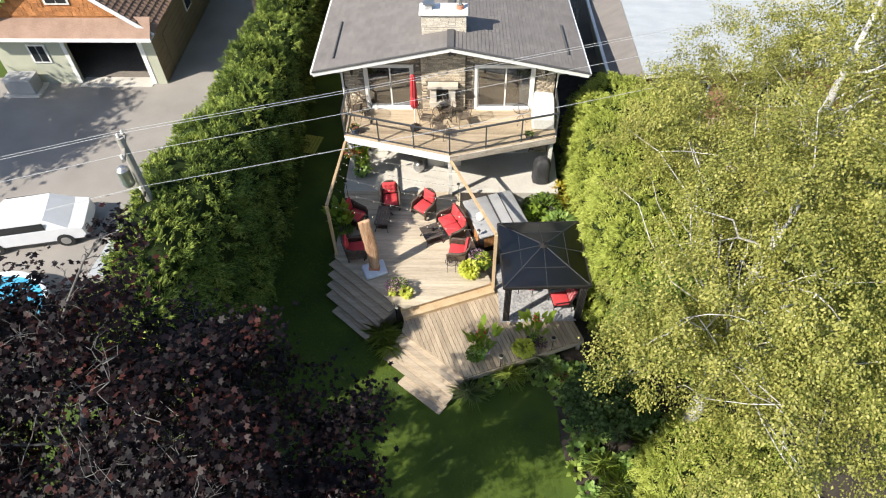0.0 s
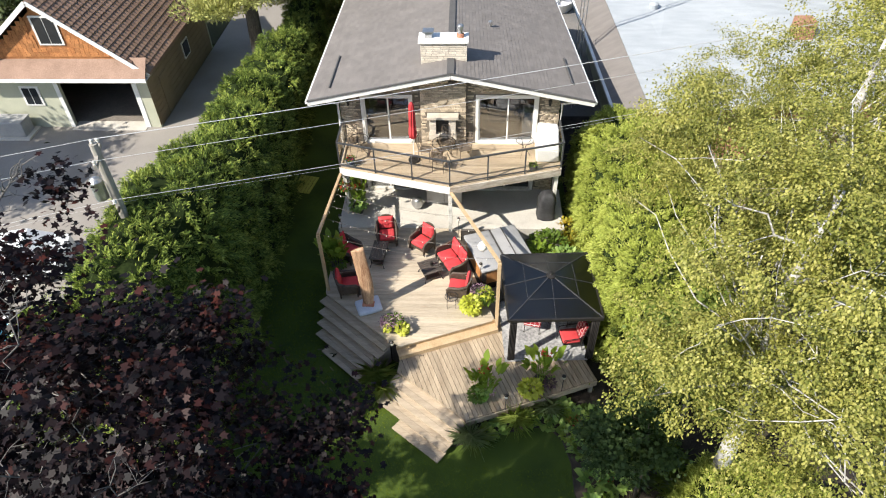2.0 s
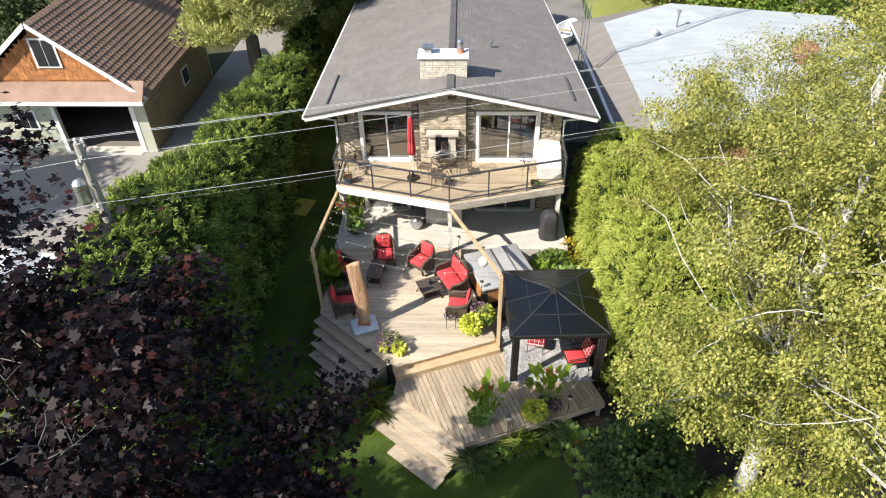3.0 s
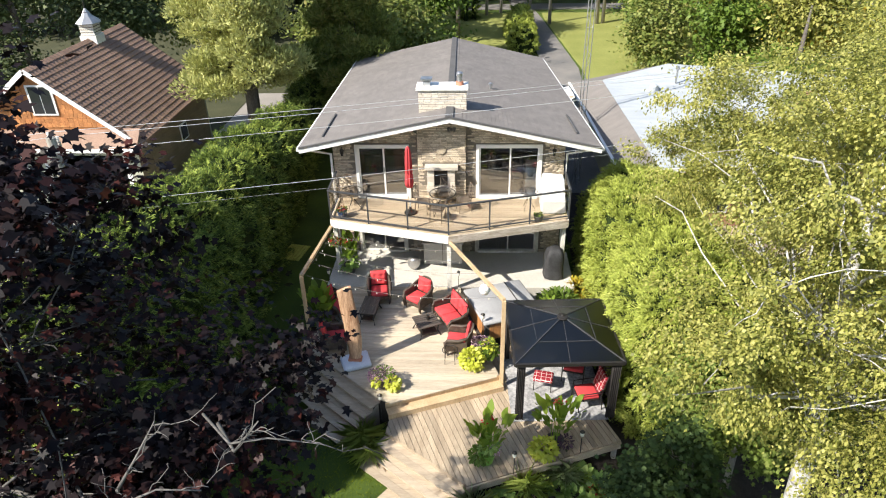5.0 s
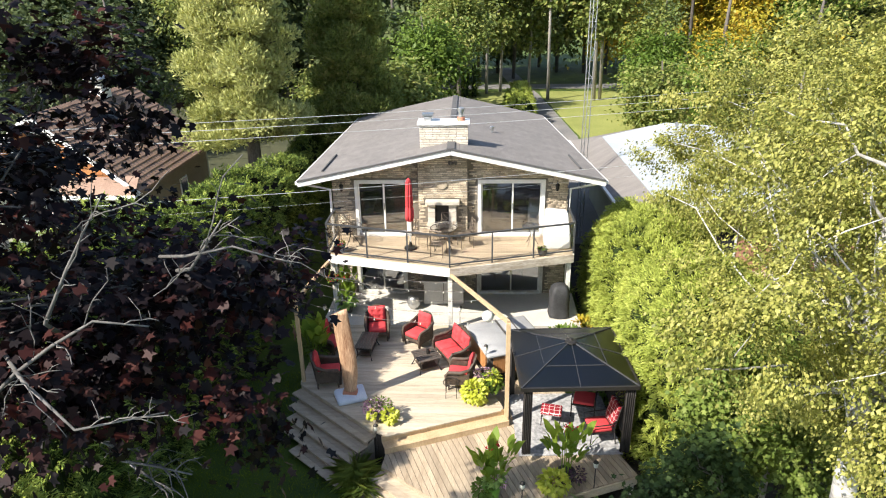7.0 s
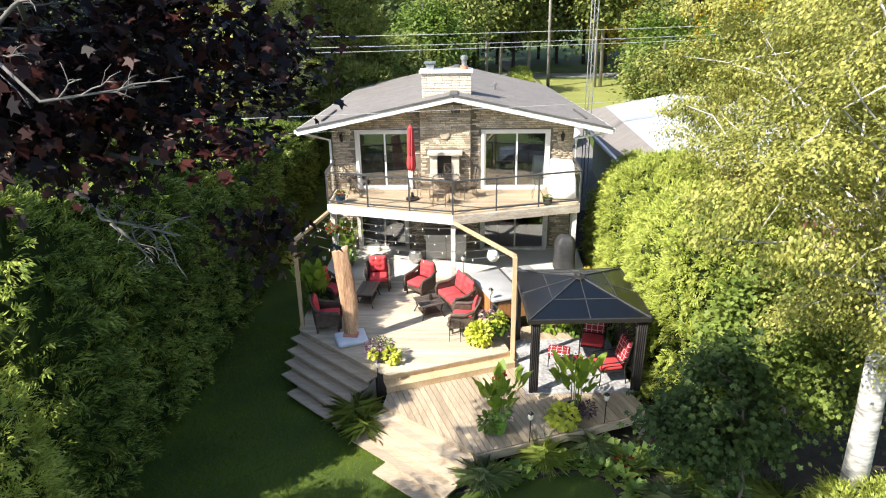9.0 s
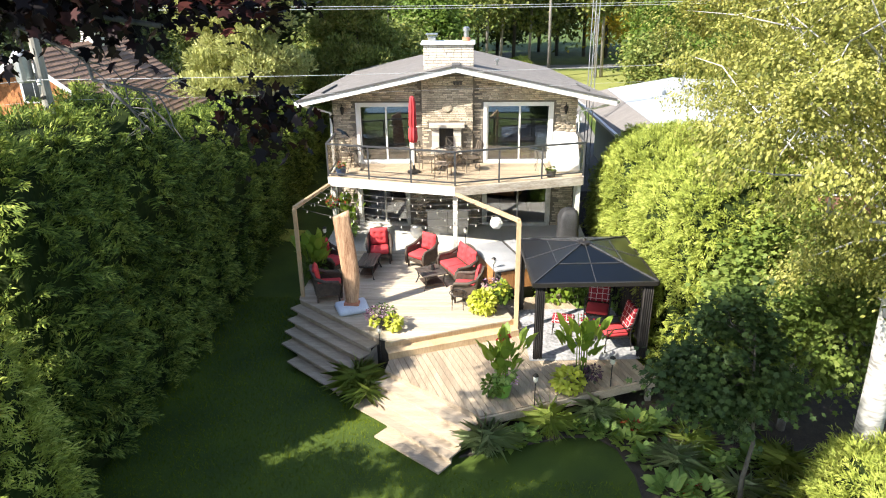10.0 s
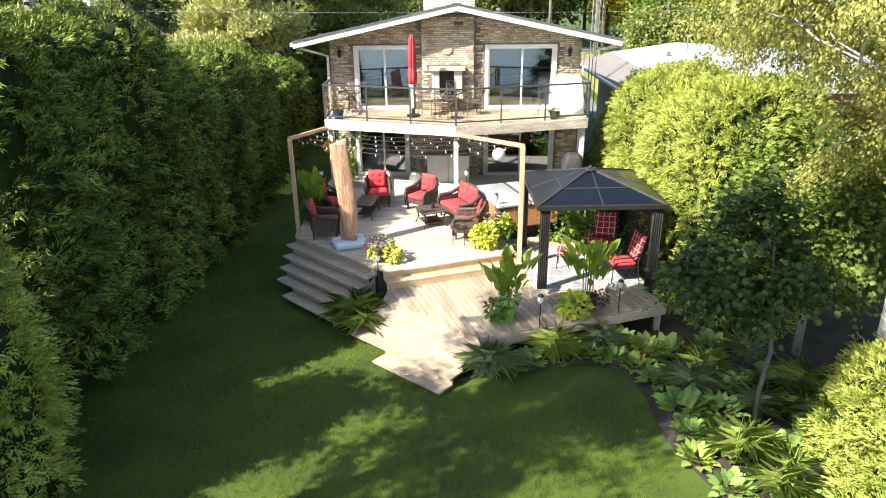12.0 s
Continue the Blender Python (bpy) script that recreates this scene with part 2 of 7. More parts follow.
M["brick"] = surface("brick", (0.30, 0.14, 0.09), (0.42, 0.22, 0.15), 3, 30, 0.9)
M["car_white"] = surface("car_white", (0.74, 0.74, 0.75), (0.80, 0.80, 0.81), 3, 30, 0.25, bump=0)
M["car_glass"] = surface("car_glass", (0.015, 0.018, 0.02), (0.025, 0.028, 0.03), 3, 30, 0.08, bump=0)
M["rubber"] = surface("rubber", (0.015, 0.015, 0.015), (0.03, 0.03, 0.03), 5, 50, 0.85)
M["pool_water"] = surface("pool_water", (0.05, 0.30, 0.50), (0.09, 0.40, 0.60), 2, 10, 0.08, bump=0.2)
M["bulb"] = surface("bulb", (0.75, 0.72, 0.62), (0.85, 0.82, 0.72), 3, 20, 0.25, bump=0)
M["paper"] = surface("paper", (0.78, 0.77, 0.73), (0.86, 0.85, 0.81), 6, 30, 0.8)
# Yellow that carries the sunlight of the bright patch on the side path.
M["sunlit_yellow"] = surface("sunlit_yellow", (0.35, 0.36, 0.05), (0.50, 0.50, 0.10), 6, 30, 0.9)
# foliage
# Darker shades lowered for the shaded side of the left hedge.
M["cedar_leaf"] = leafy("cedar_leaf", [(0.03, 0.052, 0.013), (0.085, 0.13, 0.027), (0.24, 0.31, 0.06), (0.54, 0.58, 0.13)], 0.65, 0.14, spec=0.12)
# Yellower cedar, also brightened: the sun on these hedges is in the colour.
M["sunlit_cedar"] = leafy("sunlit_cedar", [(0.14, 0.18, 0.033), (0.28, 0.335, 0.06), (0.45, 0.50, 0.10), (0.60, 0.62, 0.18)], 0.65, 0.28, spec=0.2)
M["strap_leaf"] = leafy("strap_leaf", [(0.24, 0.33, 0.13), (0.40, 0.49, 0.23), (0.58, 0.64, 0.38)], 0.5, 0.3, spec=0.3)
# Near-black shell colour that stands in for shade deep in the hedge.
M["cedar_core_shade"] = surface("cedar_core_shade", (0.012, 0.02, 0.006), (0.03, 0.045, 0.012), 2, 12, 1.0, bump=1.0, spec=0.1)
M["birch_leaf"] = leafy("birch_leaf", [(0.085, 0.11, 0.02), (0.225, 0.24, 0.05), (0.42, 0.405, 0.105), (0.58, 0.535, 0.185)], 0.5, 0.36, spec=0.3)
M["purple_leaf"] = leafy("purple_leaf", [(0.004, 0.0035, 0.0045), (0.008, 0.0055, 0.007), (0.015, 0.008, 0.009), (0.085, 0.022, 0.016)], 0.5, 0.12, spec=0.16)
M["green_leaf"] = leafy("green_leaf", [(0.07, 0.12, 0.016), (0.12, 0.19, 0.028), (0.19, 0.26, 0.045)], 0.5, 0.3, spec=0.25)
# Lowered below the leaf's own green: the young maple's shade is painted in.
M["maple_leaf"] = leafy("maple_leaf", [(0.024, 0.045, 0.014), (0.042, 0.072, 0.02), (0.075, 0.11, 0.028)], 0.55, 0.15, spec=0.18)
M["lime_leaf"] = leafy("lime_leaf", [(0.42, 0.47, 0.04), (0.58, 0.61, 0.08), (0.70, 0.71, 0.17)], 0.5, 0.35)
M["canna_leaf"] = leafy("canna_leaf", [(0.15, 0.24, 0.03), (0.25, 0.36, 0.045), (0.38, 0.47, 0.075)], 0.4, 0.45, spec=0.3)
M["hosta_leaf"] = leafy("hosta_leaf", [(0.16, 0.27, 0.07), (0.27, 0.40, 0.10), (0.44, 0.53, 0.16)], 0.5, 0.3, spec=0.25)
M["flower"] = leafy("flower", [(0.30, 0.10, 0.26), (0.55, 0.35, 0.45), (0.75, 0.65, 0.60)], 0.6, 0.3)
M["red_flower"] = leafy("red_flower", [(0.45, 0.02, 0.02), (0.62, 0.05, 0.05)], 0.6, 0.3)
M["purple_herb"] = leafy("purple_herb", [(0.05, 0.025, 0.045), (0.12, 0.06, 0.10), (0.09, 0.11, 0.03)], 0.6, 0.25)
M["pine_leaf"] = leafy("pine_leaf", [(0.30, 0.33, 0.10), (0.46, 0.47, 0.16), (0.60, 0.58, 0.24)], 0.6, 0.3)
M["wood_leaf"] = leafy("wood_leaf", [(0.09, 0.125, 0.028), (0.16, 0.21, 0.048), (0.26, 0.29, 0.07), (0.34, 0.29, 0.10)], 0.55, 0.35)
M["spruce_leaf"] = leafy("spruce_leaf", [(0.04, 0.065, 0.025), (0.085, 0.115, 0.04), (0.15, 0.18, 0.06)], 0.6, 0.25)
M["autumn_leaf"] = leafy("autumn_leaf", [(0.24, 0.27, 0.04), (0.46, 0.40, 0.045), (0.55, 0.40, 0.04), (0.50, 0.27, 0.035)], 0.55, 0.4)


# ---- shaping ----
def mesh_of(name, bm, material, smooth=False):
    me = bpy.data.meshes.new(name)
    bm.normal_update()
    bm.to_mesh(me)
    bm.free()
    me.materials.append(material)
    if smooth:
        me.shade_smooth()
    return me


def part(name, bm, material, parent, label="", smooth=False):
    """One mesh object under a thing or a part."""
    ob = new(name, mesh_of(name, bm, material, smooth))
    ob.parent = parent
    if label:
        ob["label"] = label
    return ob


def solid(name, bm, material, label="", category="", group="", kind="", smooth=False):
    return tagged(new(name, mesh_of(name, bm, material, smooth)), label, category, group, kind)


def thing(name, m=None, label="", category="", group="", kind=""):
    ob = new(name)
    ob.empty_display_size = 0.1
    if m is not None:
        ob.matrix_basis = m
    return tagged(ob, label, category, group, kind)


def box(x0, x1, y0, y1, z0, z1, bm=None, bevel=0.0):
    bm = bm or bmesh.new()
    v = [bm.verts.new((x, y, z)) for z in (z0, z1) for x, y in ((x0, y0), (x1, y0), (x1, y1), (x0, y1))]
    fs = [bm.faces.new([v[i] for i in f]) for f in ((3, 2, 1, 0), (4, 5, 6, 7), (0, 1, 5, 4), (1, 2, 6, 5), (2, 3, 7, 6), (3, 0, 4, 7))]
    if bevel:
        es = list({e for f in fs for e in f.edges})
        bmesh.ops.bevel(bm, geom=es, offset=bevel, segments=2, affect="EDGES", profile=0.5)
    return bm


def prism(poly, z0, z1, bm=None):
    """A flat outline, counter-clockwise, raised from z0 to z1."""
    bm = bm or bmesh.new()
    lo, hi = [bm.verts.new((x, y, z0)) for x, y in poly], [bm.verts.new((x, y, z1)) for x, y in poly]
    n = len(poly)
    bm.faces.new(hi)
    bm.faces.new(lo[::-1])
    for i in range(n):
        bm.faces.new((lo[i], lo[(i + 1) % n], hi[(i + 1) % n], hi[i]))
    return bm


def tube(points, radii, bm=None, sides=8, caps=True):
    """A round bar along points, with a radius at each."""
    bm = bm or bmesh.new()
    pts = [Vector(p) for p in points]
    if not hasattr(radii, "__len__"):
        radii = [radii] * len(pts)
    rings = []
    for i, p in enumerate(pts):
        way = (pts[min(i + 1, len(pts) - 1)] - pts[max(i - 1, 0)]).normalized()
        side = way.cross(Vector((0, 0, 1)) if abs(way.z) < 0.95 else Vector((1, 0, 0))).normalized()
        up = side.cross(way)
        rings.append([bm.verts.new(p + radii[i] * (math.cos(a) * side + math.sin(a) * up)) for a in (2 * math.pi * k / sides for k in range(sides))])
    for a, b in zip(rings, rings[1:]):
        for k in range(sides):
            bm.faces.new((a[k], a[(k + 1) % sides], b[(k + 1) % sides], b[k]))
    if caps:
        bm.faces.new(rings[0][::-1])
        bm.faces.new(rings[-1])
    return bm


def lathe(profile, bm=None, sides=20, at=(0, 0, 0)):
    """A turned form from (radius, height) pairs."""
    bm = bm or bmesh.new()
    rings = [[bm.verts.new((at[0] + r * math.cos(a), at[1] + r * math.sin(a), at[2] + z)) for a in (2 * math.pi * k / sides for k in range(sides))] for r, z in profile]
    for a, b in zip(rings, rings[1:]):
        for k in range(sides):
            bm.faces.new((a[k], a[(k + 1) % sides], b[(k + 1) % sides], b[k]))
    bm.faces.new(rings[0][::-1])
    bm.faces.new(rings[-1])
    return bm


def beam(p, q, w, h, bm=None):
    """A squared bar from p to q, w wide and h high."""
    bm = bm or bmesh.new()
    p, q = Vector(p), Vector(q)
    way = (q - p).normalized()
    side = way.cross(Vector((0, 0, 1)) if abs(way.z) < 0.95 else Vector((0, 1, 0))).normalized()
    up = side.cross(way)
    v = [bm.verts.new(c + a * side * w / 2 + b * up * h / 2) for c in (p, q) for a, b in ((-1, -1), (1, -1), (1, 1), (-1, 1))]
    for f in ((0, 1, 2, 3), (7, 6, 5, 4), (0, 4, 5, 1), (1, 5, 6, 2), (2, 6, 7, 3), (3, 7, 4, 0)):
        bm.faces.new([v[i] for i in f])
    bmesh.ops.recalc_face_normals(bm, faces=bm.faces[-6:])
    return bm


def raw_mesh(name, verts, size, material, smooth=False):
    """A mesh of many equal polygons of that many corners, from an array of corners."""
    count = len(verts) // size
    me = bpy.data.meshes.new(name)
    me.vertices.add(len(verts))
    me.vertices.foreach_set("co", np.ascontiguousarray(verts, np.float32).ravel())
    me.loops.add(len(verts))
    me.loops.foreach_set("vertex_index", np.arange(len(verts), dtype=np.int32))
    me.polygons.add(count)
    me.polygons.foreach_set("loop_start", np.arange(0, len(verts), size, dtype=np.int32))
    me.update(calc_edges=True)
    me.materials.append(material)
    return me


DIAMOND = np.array([(0, 0, 0), (0.45, 0.32, 0.06), (1, 0, -0.05), (0.45, -0.32, 0.06)])
OVAL = np.array([(0, 0, 0), (0.3, 0.26, 0.06), (0.7, 0.24, 0.05), (1, 0, -0.10), (0.7, -0.24, 0.05), (0.3, -0.26, 0.06)])
LOBED = np.array([(0, 0.04, 0), (0.10, 0.38, 0), (0.38, 0.24, 0.05), (0.62, 0.52, 0), (0.66, 0.18, 0.05), (1, 0, -0.05), (0.66, -0.18, 0.05), (0.62, -0.52, 0), (0.38, -0.24, 0.05), (0.10, -0.38, 0)])
PLUME = np.array([(0, 0, 0), (0.45, 0.115, 0.05), (1, 0.02, -0.16), (0.5, -0.10, 0.04)])


def unit(a):
    return a / np.maximum(np.linalg.norm(a, axis=1, keepdims=True), 1e-6)


def leaves(name, pts, ways, faces, size, shape, material, rng, spread=0.3):
    """One mesh of leaves: at each place a leaf that points along its way and faces as given."""
    ways = unit(ways)
    side = unit(np.cross(faces, ways))
    up = np.cross(ways, side)
    s = (size * (1 + spread * rng.uniform(-1, 1, len(pts))))[:, None, None]
    v = pts[:, None] + s * (shape[None, :, 0:1] * ways[:, None] + shape[None, :, 1:2] * side[:, None] + shape[None, :, 2:3] * up[:, None])
    return raw_mesh(name, v.reshape(-1, 3), len(shape), material)


def ball(rng, n):
    return unit(rng.normal(size=(n, 3)))


def crown_points(rng, lumps, clumps, per, clump_size, shell=0.55, gaps=-1.0, wave=0.8):
    """Leaf places in clumps, gathered towards the outside of a union of ellipsoids (centre, radii), with open gaps between boughs."""
    weights = np.array([r[0] * r[1] * r[2] for _, r in lumps]) ** 0.7
    which = rng.choice(len(lumps), clumps, p=weights / weights.sum())
    c0 = np.array([c for c, _ in lumps], float)[which]
    r0 = np.array([r for _, r in lumps], float)[which]
    d = ball(rng, clumps)
    rad = shell + (1 - shell) * rng.uniform(0, 1, clumps) ** 0.6
    if gaps > -1:
        rad *= rng.uniform(0.85, 1.16, clumps)
    centres = c0 + d * r0 * rad[:, None]
    out = unit(d / r0)
    keep = np.array([noise.noise(Vector(c * np.array([wave, wave, wave * 1.5]))) > gaps for c in centres])
    centres, out = centres[keep], out[keep]
    clumps = len(centres)
    k = np.repeat(np.arange(clumps), per)
    local = rng.normal(size=(len(k), 3)) * np.array([1, 1, 0.6]) * (clump_size * rng.uniform(0.6, 1.3, clumps))[k][:, None]
    return centres, centres[k] + local, out[k]


# ---- ground ----
def ground_sheet():
    bm = bmesh.new()
    n, reach = 60, 400.0
    grid = [[bm.verts.new((math.copysign(abs(i / n) ** 2.2, i) * reach, 15 + math.copysign(abs(j / n) ** 2.2, j) * reach, 0)) for i in range(-n, n + 1)] for j in range(-n, n + 1)]
    for a, b in zip(grid, grid[1:]):
        for i in range(2 * n):
            v = bm.faces.new((a[i], a[i + 1], b[i + 1], b[i]))
    for row in grid:
        for v in row:
            v.co.z = 0.05 * noise.noise(v.co * 0.15) * (1 if abs(v.co.y - 12) > 4 else 0.3) - 0.03
    solid("ground", bm, M["lawn"], "mown green lawn running out to woods", "lawn", kind="structure", smooth=True)


ground_sheet()


def sheet(name, poly, z, material, label, category):
    bm = prism(poly, z - 0.12, z)
    return solid(name, bm, material, label, category, kind="structure")


# Never in view; its near edge is set so the doors reflect blue.
sheet("lake_water", [(-250, -330), (250, -330), (250, -4), (-250, -4)], 0.04, M["lake"], "blue lake water beyond the lawn", "lake")
sheet("driveway", [(-40, 13.5), (-11.2, 13.5), (-10.2, 29.0), (-10.2, 31), (-10.2, 46), (-15.1, 46), (-15.2, 29.3), (-40, 29.3)], 0.03, M["asphalt"], "worn grey-brown asphalt driveway before a garage", "driveway")
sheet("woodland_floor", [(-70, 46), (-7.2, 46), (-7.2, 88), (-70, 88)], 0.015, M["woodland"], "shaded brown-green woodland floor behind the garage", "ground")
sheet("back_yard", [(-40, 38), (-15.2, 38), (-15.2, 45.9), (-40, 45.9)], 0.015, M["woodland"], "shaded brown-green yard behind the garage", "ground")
sheet("pavement_slab", [(-14.6, 16.5), (-11.3, 16.5), (-11.3, 21.8), (-14.0, 21.8)], 0.045, M["slab"], "pale blue-grey concrete pad in a driveway", "pavement")
sheet("lane", [(4.6, 26.0), (6.4, 26), (7.6, 42), (8.2, 52), (7.0, 70), (5.0, 92), (3.2, 92), (5.0, 68), (5.6, 52), (4.9, 40)], 0.03, M["road"], "grey gravel lane past a lawn", "lane")
sheet("far_road", [(-90, 76), (90, 74), (90, 77), (-90, 79)], 0.035, M["road"], "pale road beyond the trees", "road")
# Both lawns behind the house carry some of the sunlight in their colour.
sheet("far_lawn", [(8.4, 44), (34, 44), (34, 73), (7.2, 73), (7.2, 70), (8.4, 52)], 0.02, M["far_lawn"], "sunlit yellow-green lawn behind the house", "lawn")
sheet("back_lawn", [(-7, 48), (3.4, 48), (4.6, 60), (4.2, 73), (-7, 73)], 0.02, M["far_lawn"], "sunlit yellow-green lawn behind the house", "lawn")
sheet("garden_bed", [(-0.35, 11.55), (0.3, 11.75), (1.1, 12.0), (1.9, 12.25), (2.55, 12.3), (2.95, 11.9), (3.15, 11.1), (3.15, 10.2), (3.3, 9.4), (3.75, 8.3), (4.3, 7.2), (5.0, 5.5), (13, 5.5), (13, 30), (4.2, 30), (4.2, 17.5), (1.0, 14), (0.1, 12.0)], 0.035, M["soil"], "dark mulched garden bed curving round the lawn", "garden bed")

# ---- decks and steps ----
DECK, LOW, HIGH = 1.02, 0.68, 3.3
TURN_LOW = 21.3                                   # degrees by which the lower deck is turned
UX = Vector((math.cos(radians(TURN_LOW)), math.sin(radians(TURN_LOW)), 0))
UY = Vector((-UX.y, UX.x, 0))
A, B, C = Vector((-4.87, 16.8, 0)), Vector((-2.42, 14.68, 0)), Vector((1.0, 15.68, 0))
SD = (B - A).normalized()                         # along the treads
SN = Vector((SD.y, -SD.x, 0))                     # down the flight
if SN.y > 0:
    SN = -SN


def strip(poly, axis0, axis1, width, gap, z0, z1, name, material, parent):
    """Planks that run along axis0, laid side by side along axis1, each cut to the outline."""
    n = len(poly)
    lo = min(Vector(p).dot(axis1) for p in poly)
    hi = max(Vector(p).dot(axis1) for p in poly)
    made = 0
    s = lo
    while s < hi - 0.02:
        e = min(s + width - gap, hi)
        cuts = []
        for level in (s + 0.004, e - 0.004):
            xs = []
            for i in range(n):
                p, q = Vector(poly[i]), Vector(poly[(i + 1) % n])
                a, b = p.dot(axis1) - level, q.dot(axis1) - level
                if a * b < 0:
                    xs.append((p + (q - p) * (a / (a - b))).dot(axis0))
            cuts.append((min(xs), max(xs)) if len(xs) > 1 else None)
        if all(cuts):
            (a0, a1), (b0, b1) = cuts
            corners = [axis0 * a0 + axis1 * s, axis0 * a1 + axis1 * s, axis0 * b1 + axis1 * e, axis0 * b0 + axis1 * e]
            dz = random.uniform(-0.003, 0.003)
            bm = prism([(c.x, c.y) for c in corners], z0, z1 + dz)
            bmesh.ops.recalc_face_normals(bm, faces=bm.faces[:])
            part(name, bm, material, parent)
            made += 1
        s += width
    return made


X, Y = Vector((1, 0, 0)), Vector((0, 1, 0))
upper = [(-4.87, 16.8), (-2.42, 14.68), (-2.05, 14.50), (1.0, 15.68), (0.4, 17.45), (-0.2, 19.4), (-0.2, 20.3), (-4.87, 20.3)]
# Solid filler under the planks, coloured as the shade between them.
up_deck = solid("upper_deck", prism([(-4.82, 16.83), (-2.42, 14.74), (-2.05, 14.56), (0.95, 15.72), (0.4, 17.4), (2.4, 18.2), (1.8, 20.3), (-4.82, 20.3)], 0.0, DECK - 0.04), M["void_shade"],
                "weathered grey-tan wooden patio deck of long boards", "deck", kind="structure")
strip([Vector((x, y, 0)) for x, y in upper], X, Y, 0.142, 0.007, DECK - 0.038, DECK, "plank", M["deck"], up_deck)
solid("patio", prism([(-4.95, 20.31), (3.75, 20.31), (3.75, 22.78), (-4.95, 22.78)], 0.0, DECK - 0.005), M["concrete"], "pale concrete patio under a balcony", "patio", kind="structure")

# lower deck: a turned rectangle with its left corner cut for the steps
L0 = Vector((-2.05, 14.50, 0))
lower_poly = [Vector((-2.12, 13.75, 0)), Vector((0.08, 12.02, 0)), Vector((0.08, 12.02, 0)) + UX * 4.35, Vector((0.08, 12.02, 0)) + UX * 4.35 + UY * 4.6, Vector((0.08, 12.02, 0)) + UX * 1.9 + UY * 4.9, C, L0]
low_deck = solid("lower_deck", prism([(p.x, p.y) for p in [Vector((-2.0, 13.8, 0)), Vector((0.13, 12.25, 0)), Vector((3.9, 13.75, 0)), Vector((2.5, 17.6, 0)), Vector((0.95, 15.6, 0)), Vector((-1.95, 14.48, 0))]], LOW - 0.22, LOW - 0.13), M["void_shade"],
                 "golden-brown wooden deck a step below the patio deck", "deck", kind="structure")
strip(lower_poly, UY, UX, 0.142, 0.014, LOW - 0.04, LOW, "plank", M["deck_low"], low_deck)
part("rim_board", beam(Vector((0.08, 11.98, LOW - 0.12)), Vector((0.08, 11.98, LOW - 0.12)) + UX * 4.35, 0.045, 0.2), M["step"], low_deck, "grey-tan rim board")
for s in (0.1, 1.5, 2.9, 4.2):
    p = Vector((0.08, 12.1, 0)) + UX * s
    part("leg", beam((p.x, p.y, -0.05), (p.x, p.y, LOW - 0.2), 0.12, 0.12), M["grey_timber"], low_deck)

# the step between the two decks
edge_a, edge_b = Vector((-2.2, 14.5, 0)), Vector((1.0, 15.72, 0))
mid_step = thing("deck_step", None, "golden wooden step along the edge of the deck", "step", kind="structure")
dn = -UY
part("riser", beam(edge_a + Vector((0, 0, DECK - 0.10)), edge_b + Vector((0, 0, DECK - 0.10)), 0.03, 0.17), M["new_timber"], mid_step)
part("tread", beam(edge_a + dn * 0.17 + Vector((0, 0, 0.835)), edge_b + dn * 0.17 + Vector((0, 0, 0.835)), 0.30, 0.035), M["new_timber"], mid_step)
part("riser", beam(edge_a + dn * 0.30 + Vector((0, 0, 0.75)), edge_b + dn * 0.30 + Vector((0, 0, 0.75)), 0.03, 0.135), M["new_timber"], mid_step)


def flight(name, a, b, treads, going, top, rise, label, shrink):
    """Wooden steps that fall away from the edge a-b; each tread is two boards with a riser."""
    f = thing(name, None, label, "steps", kind="structure")
    back = 0.05
    way = (b - a).normalized()
    out = Vector((way.y, -way.x, 0))
    if out.y > 0:
        out = -out
    for i in range(1, treads + 1):
        z = top - rise * i
        ga, gb = shrink[i - 1]
        p, q = a + way * ga + out * going * (i - 1), b + way * gb + out * going * (i - 1)
        half = (going + 0.09) / 2
        for k in range(2):
            o = out * (half * k + half / 2 - back - 0.01)
            part("tread", beam(p + o + Vector((0, 0, z - 0.02)), q + o + Vector((0, 0, z - 0.02)), half - 0.006, 0.04), M["step"], f)
        part("riser", beam(p - out * back + Vector((0, 0, z + rise / 2 - 0.02)), q - out * back + Vector((0, 0, z + rise / 2 - 0.02)), 0.024, rise - 0.045), M["step"], f)
    e = treads * going - 0.04
    for end, side in ((a, 1), (b, -1)):
        o = way * side * 0.03
        bm = bmesh.new()
        p0, p1 = end + o, end + o + out * e
        tri = [(p0, -0.02), (p1, -0.02), (p1, top - rise * treads - 0.05), (p0, top - rise - 0.06)]
        v = [[bm.verts.new((p.x + w.x, p.y + w.y, z)) for p, z in tri] for w in (way * -0.02, way * 0.02)]
        bm.faces.new(v[0])
        bm.faces.new(v[1][::-1])
        for k in range(4):
            bm.faces.new((v[0][k], v[1][k], v[1][(k + 1) % 4], v[0][(k + 1) % 4]))
        bmesh.ops.recalc_face_normals(bm, faces=bm.faces[:])
        if name == "side_steps" and side < 0:
            part("stringer", bm, M["step"], f)
        else:
            bm.free()
    return f


flight("side_steps", A, B, 5, 0.27, DECK, 0.17, "five weathered wooden steps from deck down to lawn", [(0.0, 0), (0.22, 0), (0.44, 0), (0.66, 0), (1.27, 0.05)])
flight("front_steps", Vector((-2.16, 13.75, 0)), Vector((0.06, 12.0, 0)), 4, 0.32, LOW, 0.15, "wide sunlit wooden steps from the lower deck to the lawn", [(0, 0), (0, 0), (0, 0), (1.0, 0)])

# ---- the house ----
WX0, WX1, WY, WB = -4.78, 3.42, 22.78, 36.0
RIDGE_X, EAVE_Z, RIDGE_Z = -0.6, 5.50, 6.56
house = thing("house", None, "two-storey tan stone house with grey gable roof and balcony", "house")


